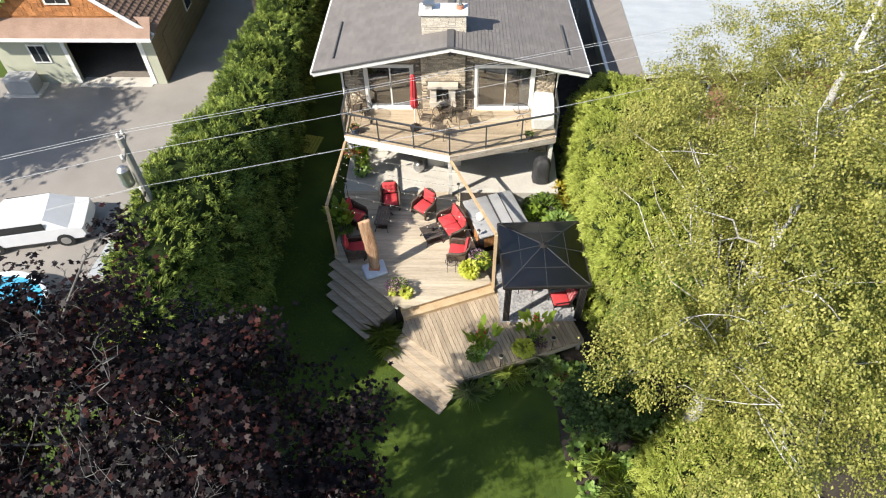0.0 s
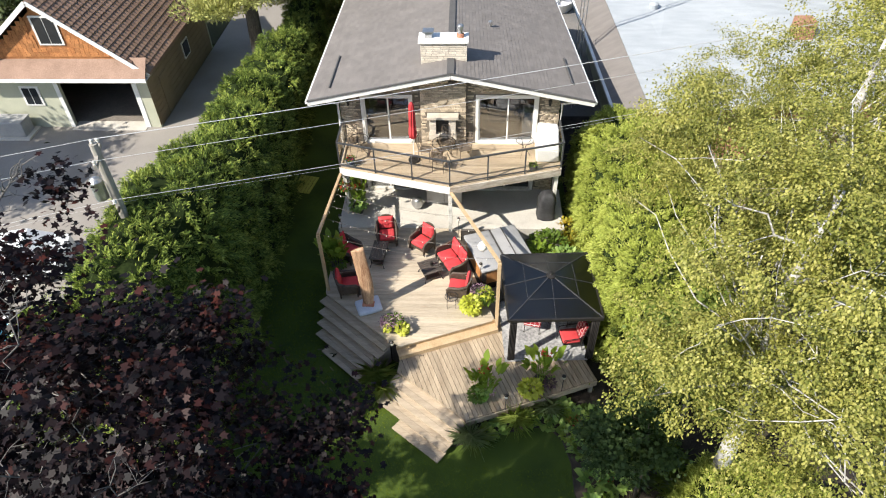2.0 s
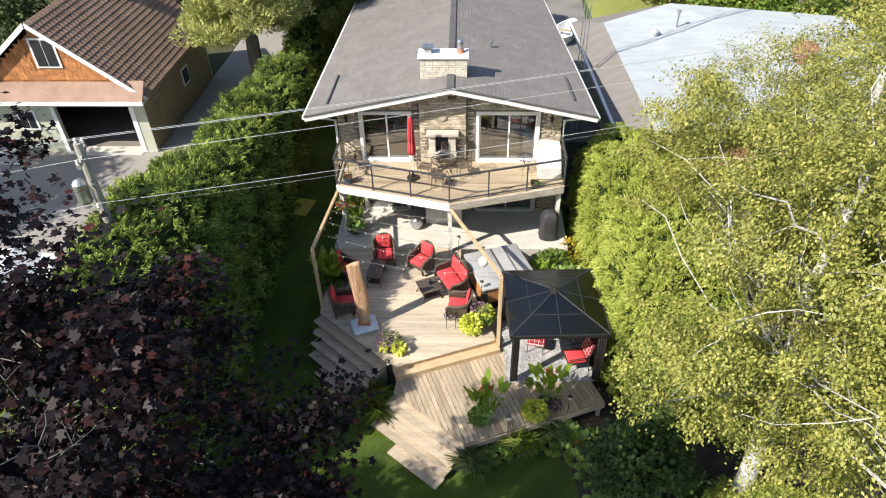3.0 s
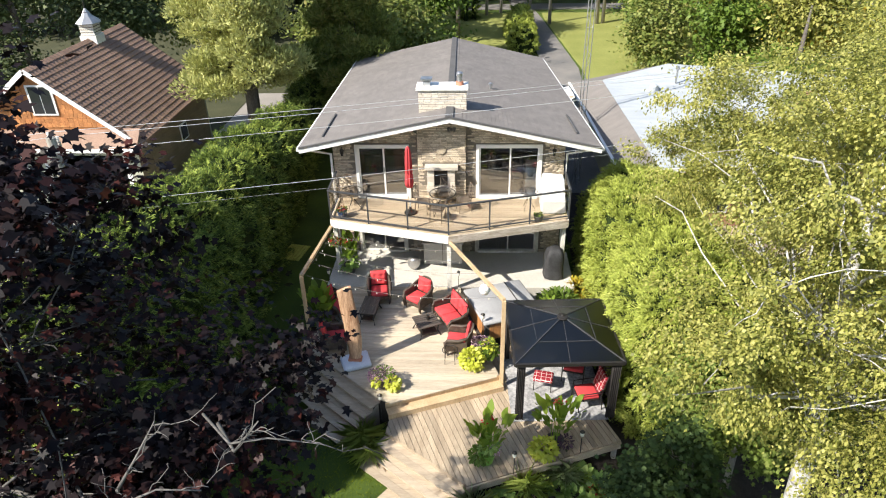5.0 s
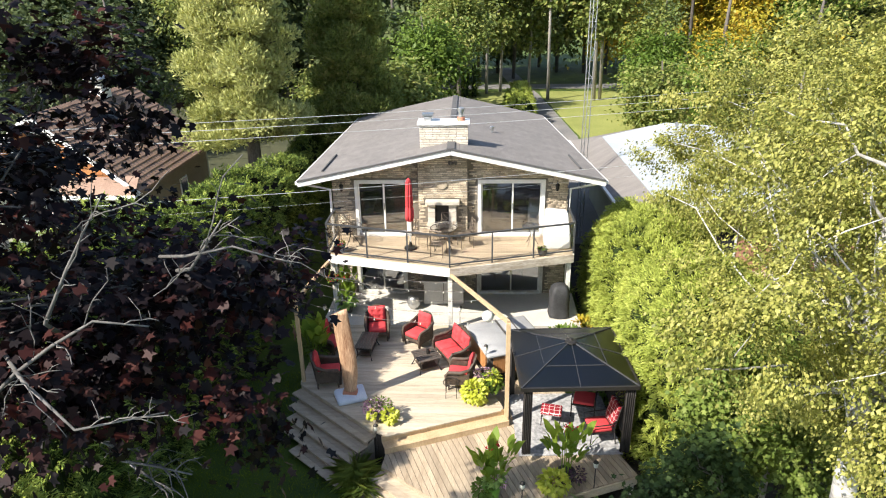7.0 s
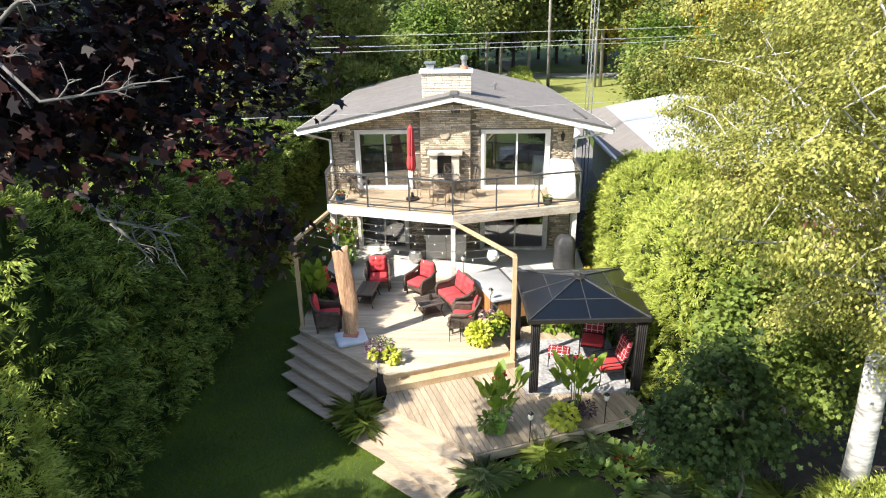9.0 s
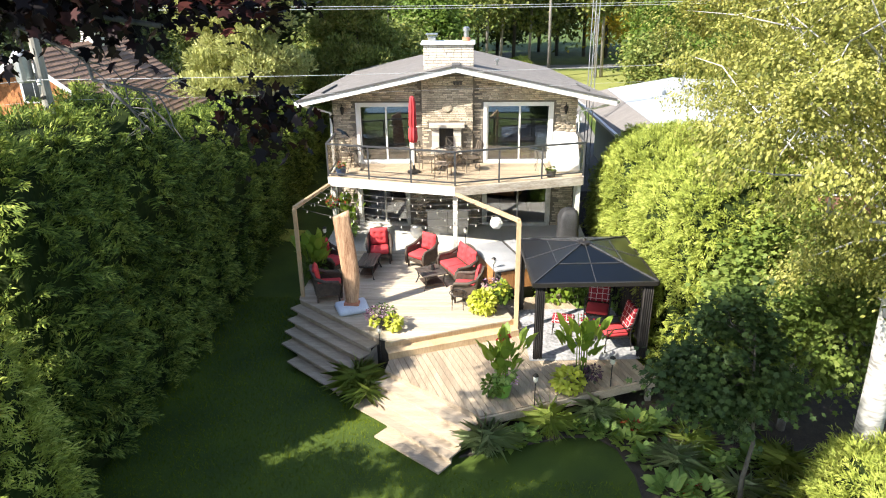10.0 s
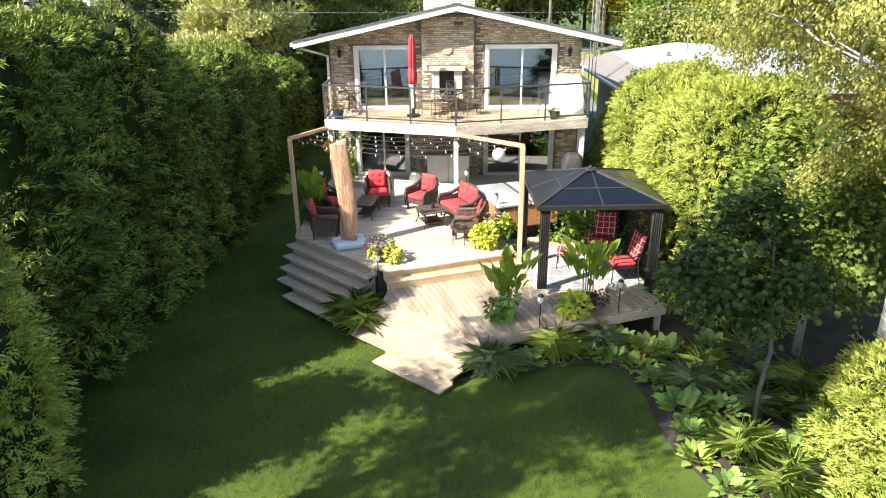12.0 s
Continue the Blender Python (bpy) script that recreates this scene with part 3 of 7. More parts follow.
def gable_wall(y0, y1, holes):
    """A gable wall between y0 and y1, built up round its openings."""
    bm = bmesh.new()
    slope = (RIDGE_Z - EAVE_Z) / (RIDGE_X + 5.75)

    def top(x):
        return RIDGE_Z - 0.14 - abs(x - RIDGE_X) * slope
    xs = sorted({WX0, WX1, RIDGE_X, *[h[0] for h in holes], *[h[1] for h in holes]})
    for a, b in zip(xs, xs[1:]):
        cut = sorted([(h[2], h[3]) for h in holes if h[0] <= a and h[1] >= b])
        z = 0.0
        for lo, hi in cut:
            if lo > z + 0.01:
                box(a, b, y0, y1, z, lo, bm)
            z = hi
        v = [bm.verts.new(p) for p in ((a, y0, z), (b, y0, z), (b, y0, top(b)), (a, y0, top(a)), (a, y1, z), (b, y1, z), (b, y1, top(b)), (a, y1, top(a)))]
        for f in ((0, 1, 2, 3), (5, 4, 7, 6), (3, 2, 6, 7), (1, 0, 4, 5), (0, 3, 7, 4), (2, 1, 5, 6)):
            bm.faces.new([v[i] for i in f])
    bmesh.ops.remove_doubles(bm, verts=bm.verts[:], dist=0.001)
    return bm


DOORS = [(-4.0, -2.05, HIGH, 5.36), (0.30, 2.63, HIGH, 5.36), (-4.08, -2.25, DECK, 3.0), (0.28, 2.66, DECK, 3.0)]
front = part("wall", gable_wall(WY, WY + 0.25, DOORS), M["mortar"], house)
part("wall", gable_wall(WB - 0.25, WB, []), M["mortar"], house)
part("wall", box(WX0, WX0 + 0.2, WY + 0.25, WB - 0.25, 0, 5.4), M["mortar"], house)
part("wall", box(WX1 - 0.2, WX1, WY + 0.25, WB - 0.25, 0, 5.4), M["mortar"], house)
part("room_floor", box(WX0 + 0.2, WX1 - 0.2, WY + 0.25, WB - 0.25, 3.05, 3.27), M["inside_floor"], house)
part("room_floor", box(WX0 + 0.2, WX1 - 0.2, WY + 0.25, WB - 0.25, 0.8, 1.0), M["inside_floor"], house)
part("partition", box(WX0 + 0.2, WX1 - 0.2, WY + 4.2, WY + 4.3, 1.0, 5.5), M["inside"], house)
part("breast", box(-1.75, -0.06, 22.60, WY - 0.002, HIGH, 6.30), M["mortar"], house, "projecting stone chimney breast")


def roof_slabs(name, x0, xr, x1, y0, y1, ze0, zr, ze1, thick, material, parent):
    for a, za, b, zb in ((x0, ze0, xr, zr), (xr, zr, x1, ze1)):
        bm = bmesh.new()
        v = [bm.verts.new((x, y, z + d)) for d in (0, thick) for x, z, y in ((a, za, y0), (b, zb, y0), (b, zb, y1), (a, za, y1))]
        for f in ((3, 2, 1, 0), (4, 5, 6, 7), (0, 1, 5, 4), (1, 2, 6, 5), (2, 3, 7, 6), (3, 0, 4, 7)):
            bm.faces.new([v[i] for i in f])
        part(name, bm, material, parent)


EX0, EX1, RY0, RY1 = -5.78, 4.52, 22.0, 36.5
roof_slabs("soffit", EX0 + 0.03, RIDGE_X, EX1 - 0.03, RY0 + 0.03, RY1 - 0.03, EAVE_Z - 0.15, RIDGE_Z - 0.13, EAVE_Z - 0.15, 0.08, M["white"], house)
roof_slabs("roof", EX0, RIDGE_X, EX1, RY0, RY1, EAVE_Z, RIDGE_Z + 0.02, EAVE_Z, 0.05, M["shingle"], house)
for side, ex in ((-1, EX0), (1, EX1)):
    part("fascia", beam((ex, RY0 - 0.02, EAVE_Z - 0.06), (RIDGE_X, RY0 - 0.02, RIDGE_Z - 0.04), 0.035, 0.17), M["white"], house, "white painted fascia board")
    part("drip_edge", beam((ex, RY0 - 0.03, EAVE_Z + 0.05), (RIDGE_X, RY0 - 0.03, RIDGE_Z + 0.07), 0.07, 0.055), M["shingle_dark"], house)
    part("gutter", beam((ex + side * 0.03, RY0 + 0.0, EAVE_Z - 0.03), (ex + side * 0.03, RY1, EAVE_Z - 0.03), 0.11, 0.11), M["white"], house, "white metal gutter")
    x = WX0 - 0.06 if side < 0 else WX1 + 0.06
    part("downpipe", tube([(ex, RY0 + 0.3, EAVE_Z - 0.08), (ex - side * 0.25, RY0 + 0.45, EAVE_Z - 0.22), (x, WY - 0.1, EAVE_Z - 0.45), (x, WY - 0.08, HIGH), (x, WY - 0.08, DECK)], 0.045), M["white"], house, "white downpipe")
part("ridge_cap", beam((RIDGE_X, RY0 - 0.03, RIDGE_Z + 0.085), (RIDGE_X, RY1, RIDGE_Z + 0.085), 0.26, 0.035), M["shingle_dark"], house)


def on_roof(x, d=0.055):
    return EAVE_Z + (RIDGE_Z + 0.02 - EAVE_Z) * (1 - abs(x - RIDGE_X) / (EX1 - RIDGE_X if x > RIDGE_X else RIDGE_X - EX0)) + d


def settle(ob):
    """The roof falls and narrows a little towards the back of the house."""
    for v in ob.data.vertices:
        f = (v.co.y - RY0) / (RY1 - RY0)
        if v.co.z > 4.2 and f > 0:
            v.co.z -= 0.75 * f
            v.co.x -= 0.2 * f + max(v.co.x - RIDGE_X, 0) * 0.10 * f


# courses of shingles
for side in (-1, 1):
    verts = []
    ex = EX0 if side < 0 else EX1
    n = 36
    for i in range(n):
        x0, x1 = ex + (RIDGE_X - ex) * i / n, ex + (RIDGE_X - ex) * (i + 1) / n
        y = RY0 + 0.01
        while y < RY1 - 0.05:
            w = random.uniform(0.28, 0.36)
            y2 = min(y + w, RY1 - 0.01)
            lift = random.uniform(0.010, 0.018)
            quad = [(x0, y, on_roof(x0) + lift), (x0, y2, on_roof(x0) + lift), (x1, y2, on_roof(x1) + 0.003), (x1, y, on_roof(x1) + 0.003)]
            verts += quad if side > 0 else quad[::-1]
            y = y2 + 0.006
    me = raw_mesh("shingles", np.array(verts), 4, M["shingle_isle"])
    ob = tagged(new("shingles", me), kind="stuff")
    ob.parent = house
for x, y0, y1 in ((-5.05, 22.65, 25.4), (3.85, 23.0, 25.2)):
    part("snow_rail", beam((x, y0, on_roof(x) + 0.05), (x, y1, on_roof(x) + 0.05), 0.05, 0.05), M["shingle_dark"], house, "thin dark rail along the roof")
part("roof_vent", lathe([(0.05, 0), (0.05, 0.2), (0.09, 0.2), (0.09, 0.26), (0.02, 0.3)], at=(1.0, 27.0, on_roof(1.0) - 0.03), sides=10), M["steel"], house)


for ob in house.children:
    if ob.name.split(".")[0] in ("soffit", "roof", "gutter", "ridge_cap", "shingles", "snow_rail", "roof_vent", "wall", "partition"):
        settle(ob)


def stone_wall(parent, spans, course, lengths, depth, limit, prefix_material, joined_material, along_y=False, seed=4):
    """Courses of long thin stones. spans: (u0, u1, z0, z1, plane, covered) with the stones proud of the plane."""
    rng = random.Random(seed)
    verts, singles = [], 0
    for u0, u1, z0, z1, plane, inside in spans:
        z = z0
        while z < z1 - 0.02:
            h = course * rng.uniform(0.8, 1.2)
            u = u0 - rng.uniform(0, lengths[0])
            while u < u1 - 0.03:
                w = rng.uniform(*lengths)
                a, b = max(u, u0), min(u + w - 0.010, u1)
                zz = min(z + h - 0.011, z1)
                if b - a > 0.03 and zz - z > 0.02 and inside(a, b, z, zz):
                    d = depth * rng.uniform(0.5, 1.3)
                    c = 0.006
                    f = [(a + c, plane - d, z + c), (b - c, plane - d, z + c), (b - c, plane - d, zz - c), (a + c, plane - d, zz - c)]
                    k = [(a, plane, z), (b, plane, z), (b, plane, zz), (a, plane, zz)]
                    quads = [f, [k[0], k[1], f[1], f[0]], [k[1], k[2], f[2], f[1]], [k[2], k[3], f[3], f[2]], [k[3], k[0], f[0], f[3]]]
                    if singles < limit:
                        singles += 1
                        bm = bmesh.new()
                        vs = [bm.verts.new(p) for p in f + k]
                        for q in ((0, 1, 2, 3), (4, 5, 1, 0), (5, 6, 2, 1), (6, 7, 3, 2), (7, 4, 0, 3)):
                            bm.faces.new([vs[i] for i in q])
                        part("stone", bm, prefix_material, parent)
                    else:
                        verts.append(f + k)
                u += w
            z += h
    if verts:
        n = len(verts)
        co = np.array(verts).reshape(-1, 3)
        base = np.arange(n)[:, None, None] * 8
        idx = (base + np.array([(0, 1, 2, 3), (4, 5, 1, 0), (5, 6, 2, 1), (6, 7, 3, 2), (7, 4, 0, 3)])[None]).reshape(-1)
        me = bpy.data.meshes.new("stonework")
        me.vertices.add(len(co))
        me.vertices.foreach_set("co", co.astype(np.float32).ravel())
        me.loops.add(len(idx))
        me.loops.foreach_set("vertex_index", idx.astype(np.int32))
        me.polygons.add(len(idx) // 4)
        me.polygons.foreach_set("loop_start", np.arange(0, len(idx), 4, dtype=np.int32))
        me.update(calc_edges=True)
        me.materials.append(joined_material)
        ob = tagged(new("stonework", me), kind="stuff")
        ob.parent = parent


def wall_top(x):
    return RIDGE_Z - 0.16 - abs(x - RIDGE_X) * (RIDGE_Z - EAVE_Z) / (RIDGE_X + 5.75)


def clear_of_doors(a, b, z, zz):
    if max(wall_top(a), wall_top(b)) < zz:
        return False
    if a < -0.07 and b > -1.74 and z > HIGH - 0.1:
        return False
    return not any(a < d[1] + 0.02 and b > d[0] - 0.02 and z < d[3] + 0.02 and zz > d[2] - 0.02 for d in DOORS)


def wood_or_not(a, b, z, zz):
    return zz < 6.26 and not (a < -0.42 and b > -1.44 and HIGH + 0.62 < zz and z < HIGH + 1.42)


BREAST = [(-1.75, -0.06, HIGH + 0.02, 6.25, 22.60, wood_or_not)]
WALL_FRONT = [(WX0, WX1, DECK, 6.3, WY, clear_of_doors)]


def sliding_door(x0, x1, z0, z1, frame_material, shut=0.52, sash=0.055):
    d = thing("sliding_door", pose(0, 0, 0), "white-framed sliding glass door set in a stone wall", "door", group="sliding doors of the house", kind="structure")
    w = 0.11
    y0, y1 = WY - 0.05, WY + 0.06
    part("frame", box(x0, x0 + w, y0, y1, z0, z1, bevel=0.008), frame_material, d)
    part("frame", box(x1 - w, x1, y0, y1, z0, z1, bevel=0.008), frame_material, d)
    part("frame", box(x0 + w, x1 - w, y0, y1, z1 - 0.13, z1, bevel=0.008), frame_material, d)
    part("threshold", box(x0 + w, x1 - w, y0 - 0.06, y1, z0, z0 + 0.10, bevel=0.008), frame_material, d)
    xm = x0 + (x1 - x0) * shut
    for a, b, y in ((x0 + w, xm + sash / 2, WY + 0.03), (xm - sash / 2, x1 - w, WY + 0.065)):
        s = part("sash", beam((a + sash / 2, y, z0 + 0.1), (a + sash / 2, y, z1 - 0.13), sash, 0.03), frame_material, d)
        bm = beam((b - sash / 2, y, z0 + 0.1), (b - sash / 2, y, z1 - 0.13), sash, 0.03)
        part("stile", bm, frame_material, s)
        part("pane", box(a + sash, b - sash, y - 0.005, y + 0.005, z0 + 0.1, z1 - 0.13), M["door_glass"], s)
    part("handle", box(xm - 0.012, xm + 0.012, WY - 0.01, WY + 0.015, z0 + 0.95, z0 + 1.2), M["rail"], d)
    return d


for i, (a, b, c, e) in enumerate(DOORS):
    sliding_door(a, b, c, e, M["white"] if i < 2 else M["worn_white"])

# fireplace in the chimney breast, outside on the balcony
hearth = thing("outdoor_fireplace", None, "pale stone outdoor fireplace with thick mantel shelf", "fireplace", kind="structure")
part("mantel", box(-1.50, -0.33, 22.25, 22.585, 4.60, 4.72, bevel=0.01), M["pale_stone"], hearth, "thick pale mantel slab")
for a, b in ((-1.42, -1.18), (-0.70, -0.44)):
    z = HIGH + 0.62
    while z < 4.58:
        part("block", box(a, b, 22.36, 22.585, z + 0.004, min(z + 0.19, 4.595), bevel=0.006), M["pale_stone"], hearth)
        z += 0.195
for k in range(3):
    part("block", box(-1.45 + k * 0.35, -1.11 + k * 0.35, 22.34, 22.585, HIGH + 0.40, HIGH + 0.61, bevel=0.006), M["pale_stone"], hearth)
# Flat panel, dark to stand for the shaded opening.
part("firebox", box(-1.18, -0.70, 22.54, 22.585, HIGH + 0.62, 4.6), M["void_shade"], hearth, "dark flat firebox panel with the hollow's shade in its colour")
part("plaque", lathe([(0.17, 0), (0.17, 0.02), (0.12, 0.03)], sides=16), M["stone"], hearth).matrix_basis = pose(-0.92, 22.575, 5.25, 90, 0, 0)

# chimney stack on the roof
stack = thing("chimney", None, "pale brick chimney with white cap and two flues", "chimney")
part("core", box(-1.70, -0.04, 23.22, 23.84, 6.1, 7.16), M["mortar"], stack)
part("cap", box(-1.78, 0.02, 23.14, 23.92, 7.16, 7.25, bevel=0.015), M["white"], stack, "white concrete cap")
part("flue", box(-1.55, -1.30, 23.42, 23.66, 7.25, 7.40), M["steel"], stack)
part("flue_hood", box(-1.62, -1.23, 23.35, 23.73, 7.46, 7.50), M["steel"], stack)
for dx in (-1.58, -1.27):
    part("hood_leg", box(dx, dx + 0.02, 23.53, 23.55, 7.38, 7.47), M["steel"], stack)
part("flue", lathe([(0.14, 0), (0.13, 0.12), (0.10, 0.12)], at=(-0.28, 23.55, 7.25)), M["terracotta"], stack, "short terracotta flue")
part("flue_pipe", lathe([(0.085, 0), (0.085, 0.2), (0.12, 0.2), (0.12, 0.3), (0.07, 0.34)], at=(-0.28, 23.55, 7.36)), M["steel"], stack)

for x in (-4.43, 3.02):
    lamp = thing("wall_lantern", pose(x, WY - 0.05, 5.2), "dark metal wall lantern on stone", "lantern", group="wall lanterns")
    part("bracket", tube([(0, 0.06, 0.05), (0, -0.08, 0.12), (0, -0.10, 0.05)], 0.012), M["iron"], lamp)
    part("cage", lathe([(0.04, -0.2), (0.07, -0.02), (0.08, 0.0), (0.02, 0.07)], at=(0, -0.10, 0), sides=8), M["iron"], lamp)
flood = thing("floodlight", pose(-0.55, WY - 0.30, 5.98), "small twin floodlight under the gable peak", "lamp")
for dx in (-0.1, 0.1):
    part("head", lathe([(0.03, 0), (0.06, 0.1), (0.06, 0.12)], at=(dx, -0.06, 0), sides=10), M["dark_pot"], flood)
part("base", box(-0.05, 0.05, -0.02, 0.02, 0.0, 0.1), M["dark_pot"], flood)

# ---- balcony ----
BL, BC, BR = Vector((-4.72, 21.05, 0)), Vector((-0.60, 19.92, 0)), Vector((3.46, 21.1, 0))
balcony = thing("balcony", None, "wooden balcony with pointed front and glass railing", "balcony", kind="structure")
# One solid block for the joists, coloured as the shade under the planks.
part("joists", prism([(BL.x + 0.05, BL.y + 0.05), (BC.x, BC.y + 0.06), (BR.x - 0.05, BR.y + 0.05), (BR.x - 0.05, WY - 0.05), (BL.x + 0.05, WY - 0.05)], 3.06, 3.255), M["void_shade"], balcony)
strip([Vector((BL.x, BL.y, 0)), Vector((BC.x, BC.y, 0)), Vector((BR.x, BR.y, 0)), Vector((BR.x, WY - 0.06, 0)), Vector((BL.x, WY - 0.06, 0))], X, Y, 0.142, 0.006, 3.262, HIGH, "plank", M["deck_high"], balcony)
for p, q, mat in ((BL, BC, M["white"]), (BC, BR, M["weathered_board"])):
    part("fascia", beam(p + Vector((0, -0.03, 3.15)), q + Vector((0, -0.03, 3.15)), 0.045, 0.28), mat, balcony, "painted fascia board")
for p in (BL, BR):
    part("fascia", beam(p + Vector((0, 0, 3.15)), (p.x, WY - 0.03, 3.15), 0.045, 0.28), M["worn_white"], balcony)
posts = [BL + (BC - BL) * k / 3 for k in range(4)] + [BC + (BR - BC) * k / 3 for k in (1, 2, 3)]
for i, p in enumerate(posts):
    c = p + Vector((0, 0.06, 0))
    part("rail_post", box(c.x - 0.025, c.x + 0.025, c.y - 0.025, c.y + 0.025, HIGH, HIGH + 1.05), M["rail"], balcony)
for i, (p, q) in enumerate(list(zip(posts, posts[1:])) + [(posts[0], Vector((posts[0].x, WY - 0.15, 0))), (posts[-1], Vector((posts[-1].x, WY - 0.15, 0)))]):
    p, q = p + Vector((0, 0.06, 0)), q + Vector((0, 0.06, 0))
    part("top_rail", beam(p + Vector((0, 0, HIGH + 1.06)), q + Vector((0, 0, HIGH + 1.06)), 0.07, 0.045), M["rail"], balcony)
    part("bottom_rail", beam(p + Vector((0, 0, HIGH + 0.10)), q + Vector((0, 0, HIGH + 0.10)), 0.04, 0.04), M["rail"], balcony)
    w = (q - p).normalized() * 0.03
    g = part("glass_panel", beam(p + w + Vector((0, 0, HIGH + 0.58)), q - w + Vector((0, 0, HIGH + 0.58)), 0.008, 0.90), M["glass"], balcony)
    g.visible_shadow = False
for p in (Vector((-4.60, 21.15, 0)), Vector((-0.60, 20.12, 0)), Vector((3.34, 21.2, 0))):
    part("support_post", box(p.x - 0.07, p.x + 0.07, p.y - 0.07, p.y + 0.07, DECK, 3.06, bevel=0.006), M["worn_white"] if p.x != -0.6 else M["grey_timber"], balcony)

# ---- garage of the neighbour ----
GX0, GX1, GXR, GY0, GY1 = -23.2, -15.2, -19.1, 28.85, 37.4
GE, GR = 3.05, 6.45
garage = thing("garage", None, "pale green garage with orange shake gable and brown roof", "garage")
for a, b, z0, z1 in ((GX0, -21.45, 0, GE), (-21.45, -20.6, 0, 1.3), (-21.45, -20.6, 2.25, GE), (-20.6, -19.55, 0, GE), (-19.55, -15.95, 2.45, GE), (-15.95, GX1, 0, GE)):
    part("wall", box(a, b, GY0, GY0 + 0.2, z0, z1), M["siding"], garage, "pale green board siding")
part("side_wall", box(GX1 - 0.2, GX1, GY0 + 0.2, GY1, 0, GE), M["siding_brown"], garage, "olive-brown board siding")
part("side_wall", box(GX0, GX0 + 0.2, GY0 + 0.2, GY1, 0, GE), M["siding"], garage)
part("back_wall", box(GX0, GX1, GY1, GY1 + 0.2, 0, GE), M["siding"], garage)
# Ceiling and floor are dark so that the interior's shade is in their colour.
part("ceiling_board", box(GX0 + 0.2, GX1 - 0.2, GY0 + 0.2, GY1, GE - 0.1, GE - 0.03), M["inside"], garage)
part("garage_floor", box(GX0 + 0.2, GX1 - 0.2, GY0 + 0.5, GY1, 0.0, 0.06), M["inside"], garage)
# Paler than the floor behind: the sunlit threshold is painted in.
part("apron", box(-19.6, -15.9, GY0 - 0.3, GY0 + 0.5, 0.0, 0.06), M["concrete"], garage, "pale concrete strip at the garage threshold, sunlight in its colour")
# Added dark wall that closes the view into the shaded interior.
part("inner_wall", box(GX0 + 0.21, GX1 - 0.21, GY0 + 4.5, GY0 + 4.6, 0.06, GE - 0.1), M["void_shade"], garage)
for a, b in ((-19.75, -19.55), (-15.95, -15.72)):
    part("door_trim", box(a, b, GY0 - 0.03, GY0 - 0.002, 0.05, 2.45), M["white"], garage, "white door trim")
for k in range(9):
    part("board", box(GX1 + 0.002, GX1 + 0.015, GY0, GY1, 0.15 + k * 0.29, 0.41 + k * 0.29), M["siding_brown"], garage)
part("side_door", box(GX1 + 0.016, GX1 + 0.05, 30.1, 31.0, 0.1, 2.1), M["siding_brown"], garage, "brown side door")
w = part("side_window", box(GX1 + 0.016, GX1 + 0.06, 33.5, 34.4, 1.3, 2.2), M["white"], garage)
part("pane", box(GX1 + 0.062, GX1 + 0.07, 33.58, 34.32, 1.38, 2.12), M["car_glass"], w)


def framed_window(parent, x0, x1, y, z0, z1, bars=1):
    w = part("window", box(x0 - 0.09, x1 + 0.09, y - 0.05, y - 0.004, z0 - 0.09, z1 + 0.09, bevel=0.008), M["white"], parent, "white-framed window")
    step = (x1 - x0) / (bars + 1)
    for k in range(bars + 1):
        part("pane", box(x0 + k * step + 0.02, x0 + (k + 1) * step - 0.02, y - 0.062, y - 0.052, z0, z1), M["car_glass"], w)


framed_window(garage, -21.4, -20.65, GY0, 1.35, 2.2)
# pent roof across the front, then the shake gable
bm = bmesh.new()
for z, y in ((GE, GY0 - 0.75), (GE + 0.72, GY0 - 0.02)):
    for x in (GX0 - 0.4, GX1 + 0.4):
        bm.verts.new((x, y, z))
        bm.verts.new((x, y, z - 0.08))
bmesh.ops.convex_hull(bm, input=bm.verts[:])
part("pent_roof", bm, M["brown_tile"], garage, "narrow brown shingle pent roof")
part("fascia", box(GX0 - 0.42, GX1 + 0.42, GY0 - 0.78, GY0 - 0.752, GE - 0.16, GE + 0.02), M["white"], garage)
part("soffit", box(GX0 - 0.4, GX1 + 0.4, GY0 - 0.75, GY0, GE - 0.12, GE - 0.085), M["white"], garage)
gs = (GR - GE) / (GXR - (GX0 - 0.4))
bm = bmesh.new()
for y in (GY0 - 0.06, GY0 + 0.1):
    for p in ((GX0 + 0.1, y, GE), (GX1 - 0.1, y, GE), (GXR, y, GR - 0.3)):
        bm.verts.new(p)
bmesh.ops.convex_hull(bm, input=bm.verts[:])
part("gable", bm, M["shake"], garage, "orange cedar shake gable")
rows = [(GE + 0.8 + k * 0.21) for k in range(12)]
rng = random.Random(3)
for z in rows:
    reach = max((GR - 0.35 - z) / gs, 0)
    x = GXR - reach
    while x < GXR + reach:
        wd = rng.uniform(0.14, 0.26)
        if not (x + wd > -19.55 and x < -18.2 and z + 0.2 > 4.35 and z < 5.85):
            part("shake", box(x, min(x + wd - 0.01, GXR + reach), GY0 - 0.085 - rng.uniform(0, 0.012), GY0 - 0.062, z, z + 0.205), M["shake"], garage)
        x += wd
framed_window(garage, -19.35, -18.35, GY0 - 0.06, 4.5, 5.7)
roof_slabs("roof", GX0 - 0.45, GXR, GX1 + 0.45, GY0 - 0.35, GY1 + 0.4, GE - 0.05, GR, GE - 0.05, 0.07, M["brown_tile"], garage)
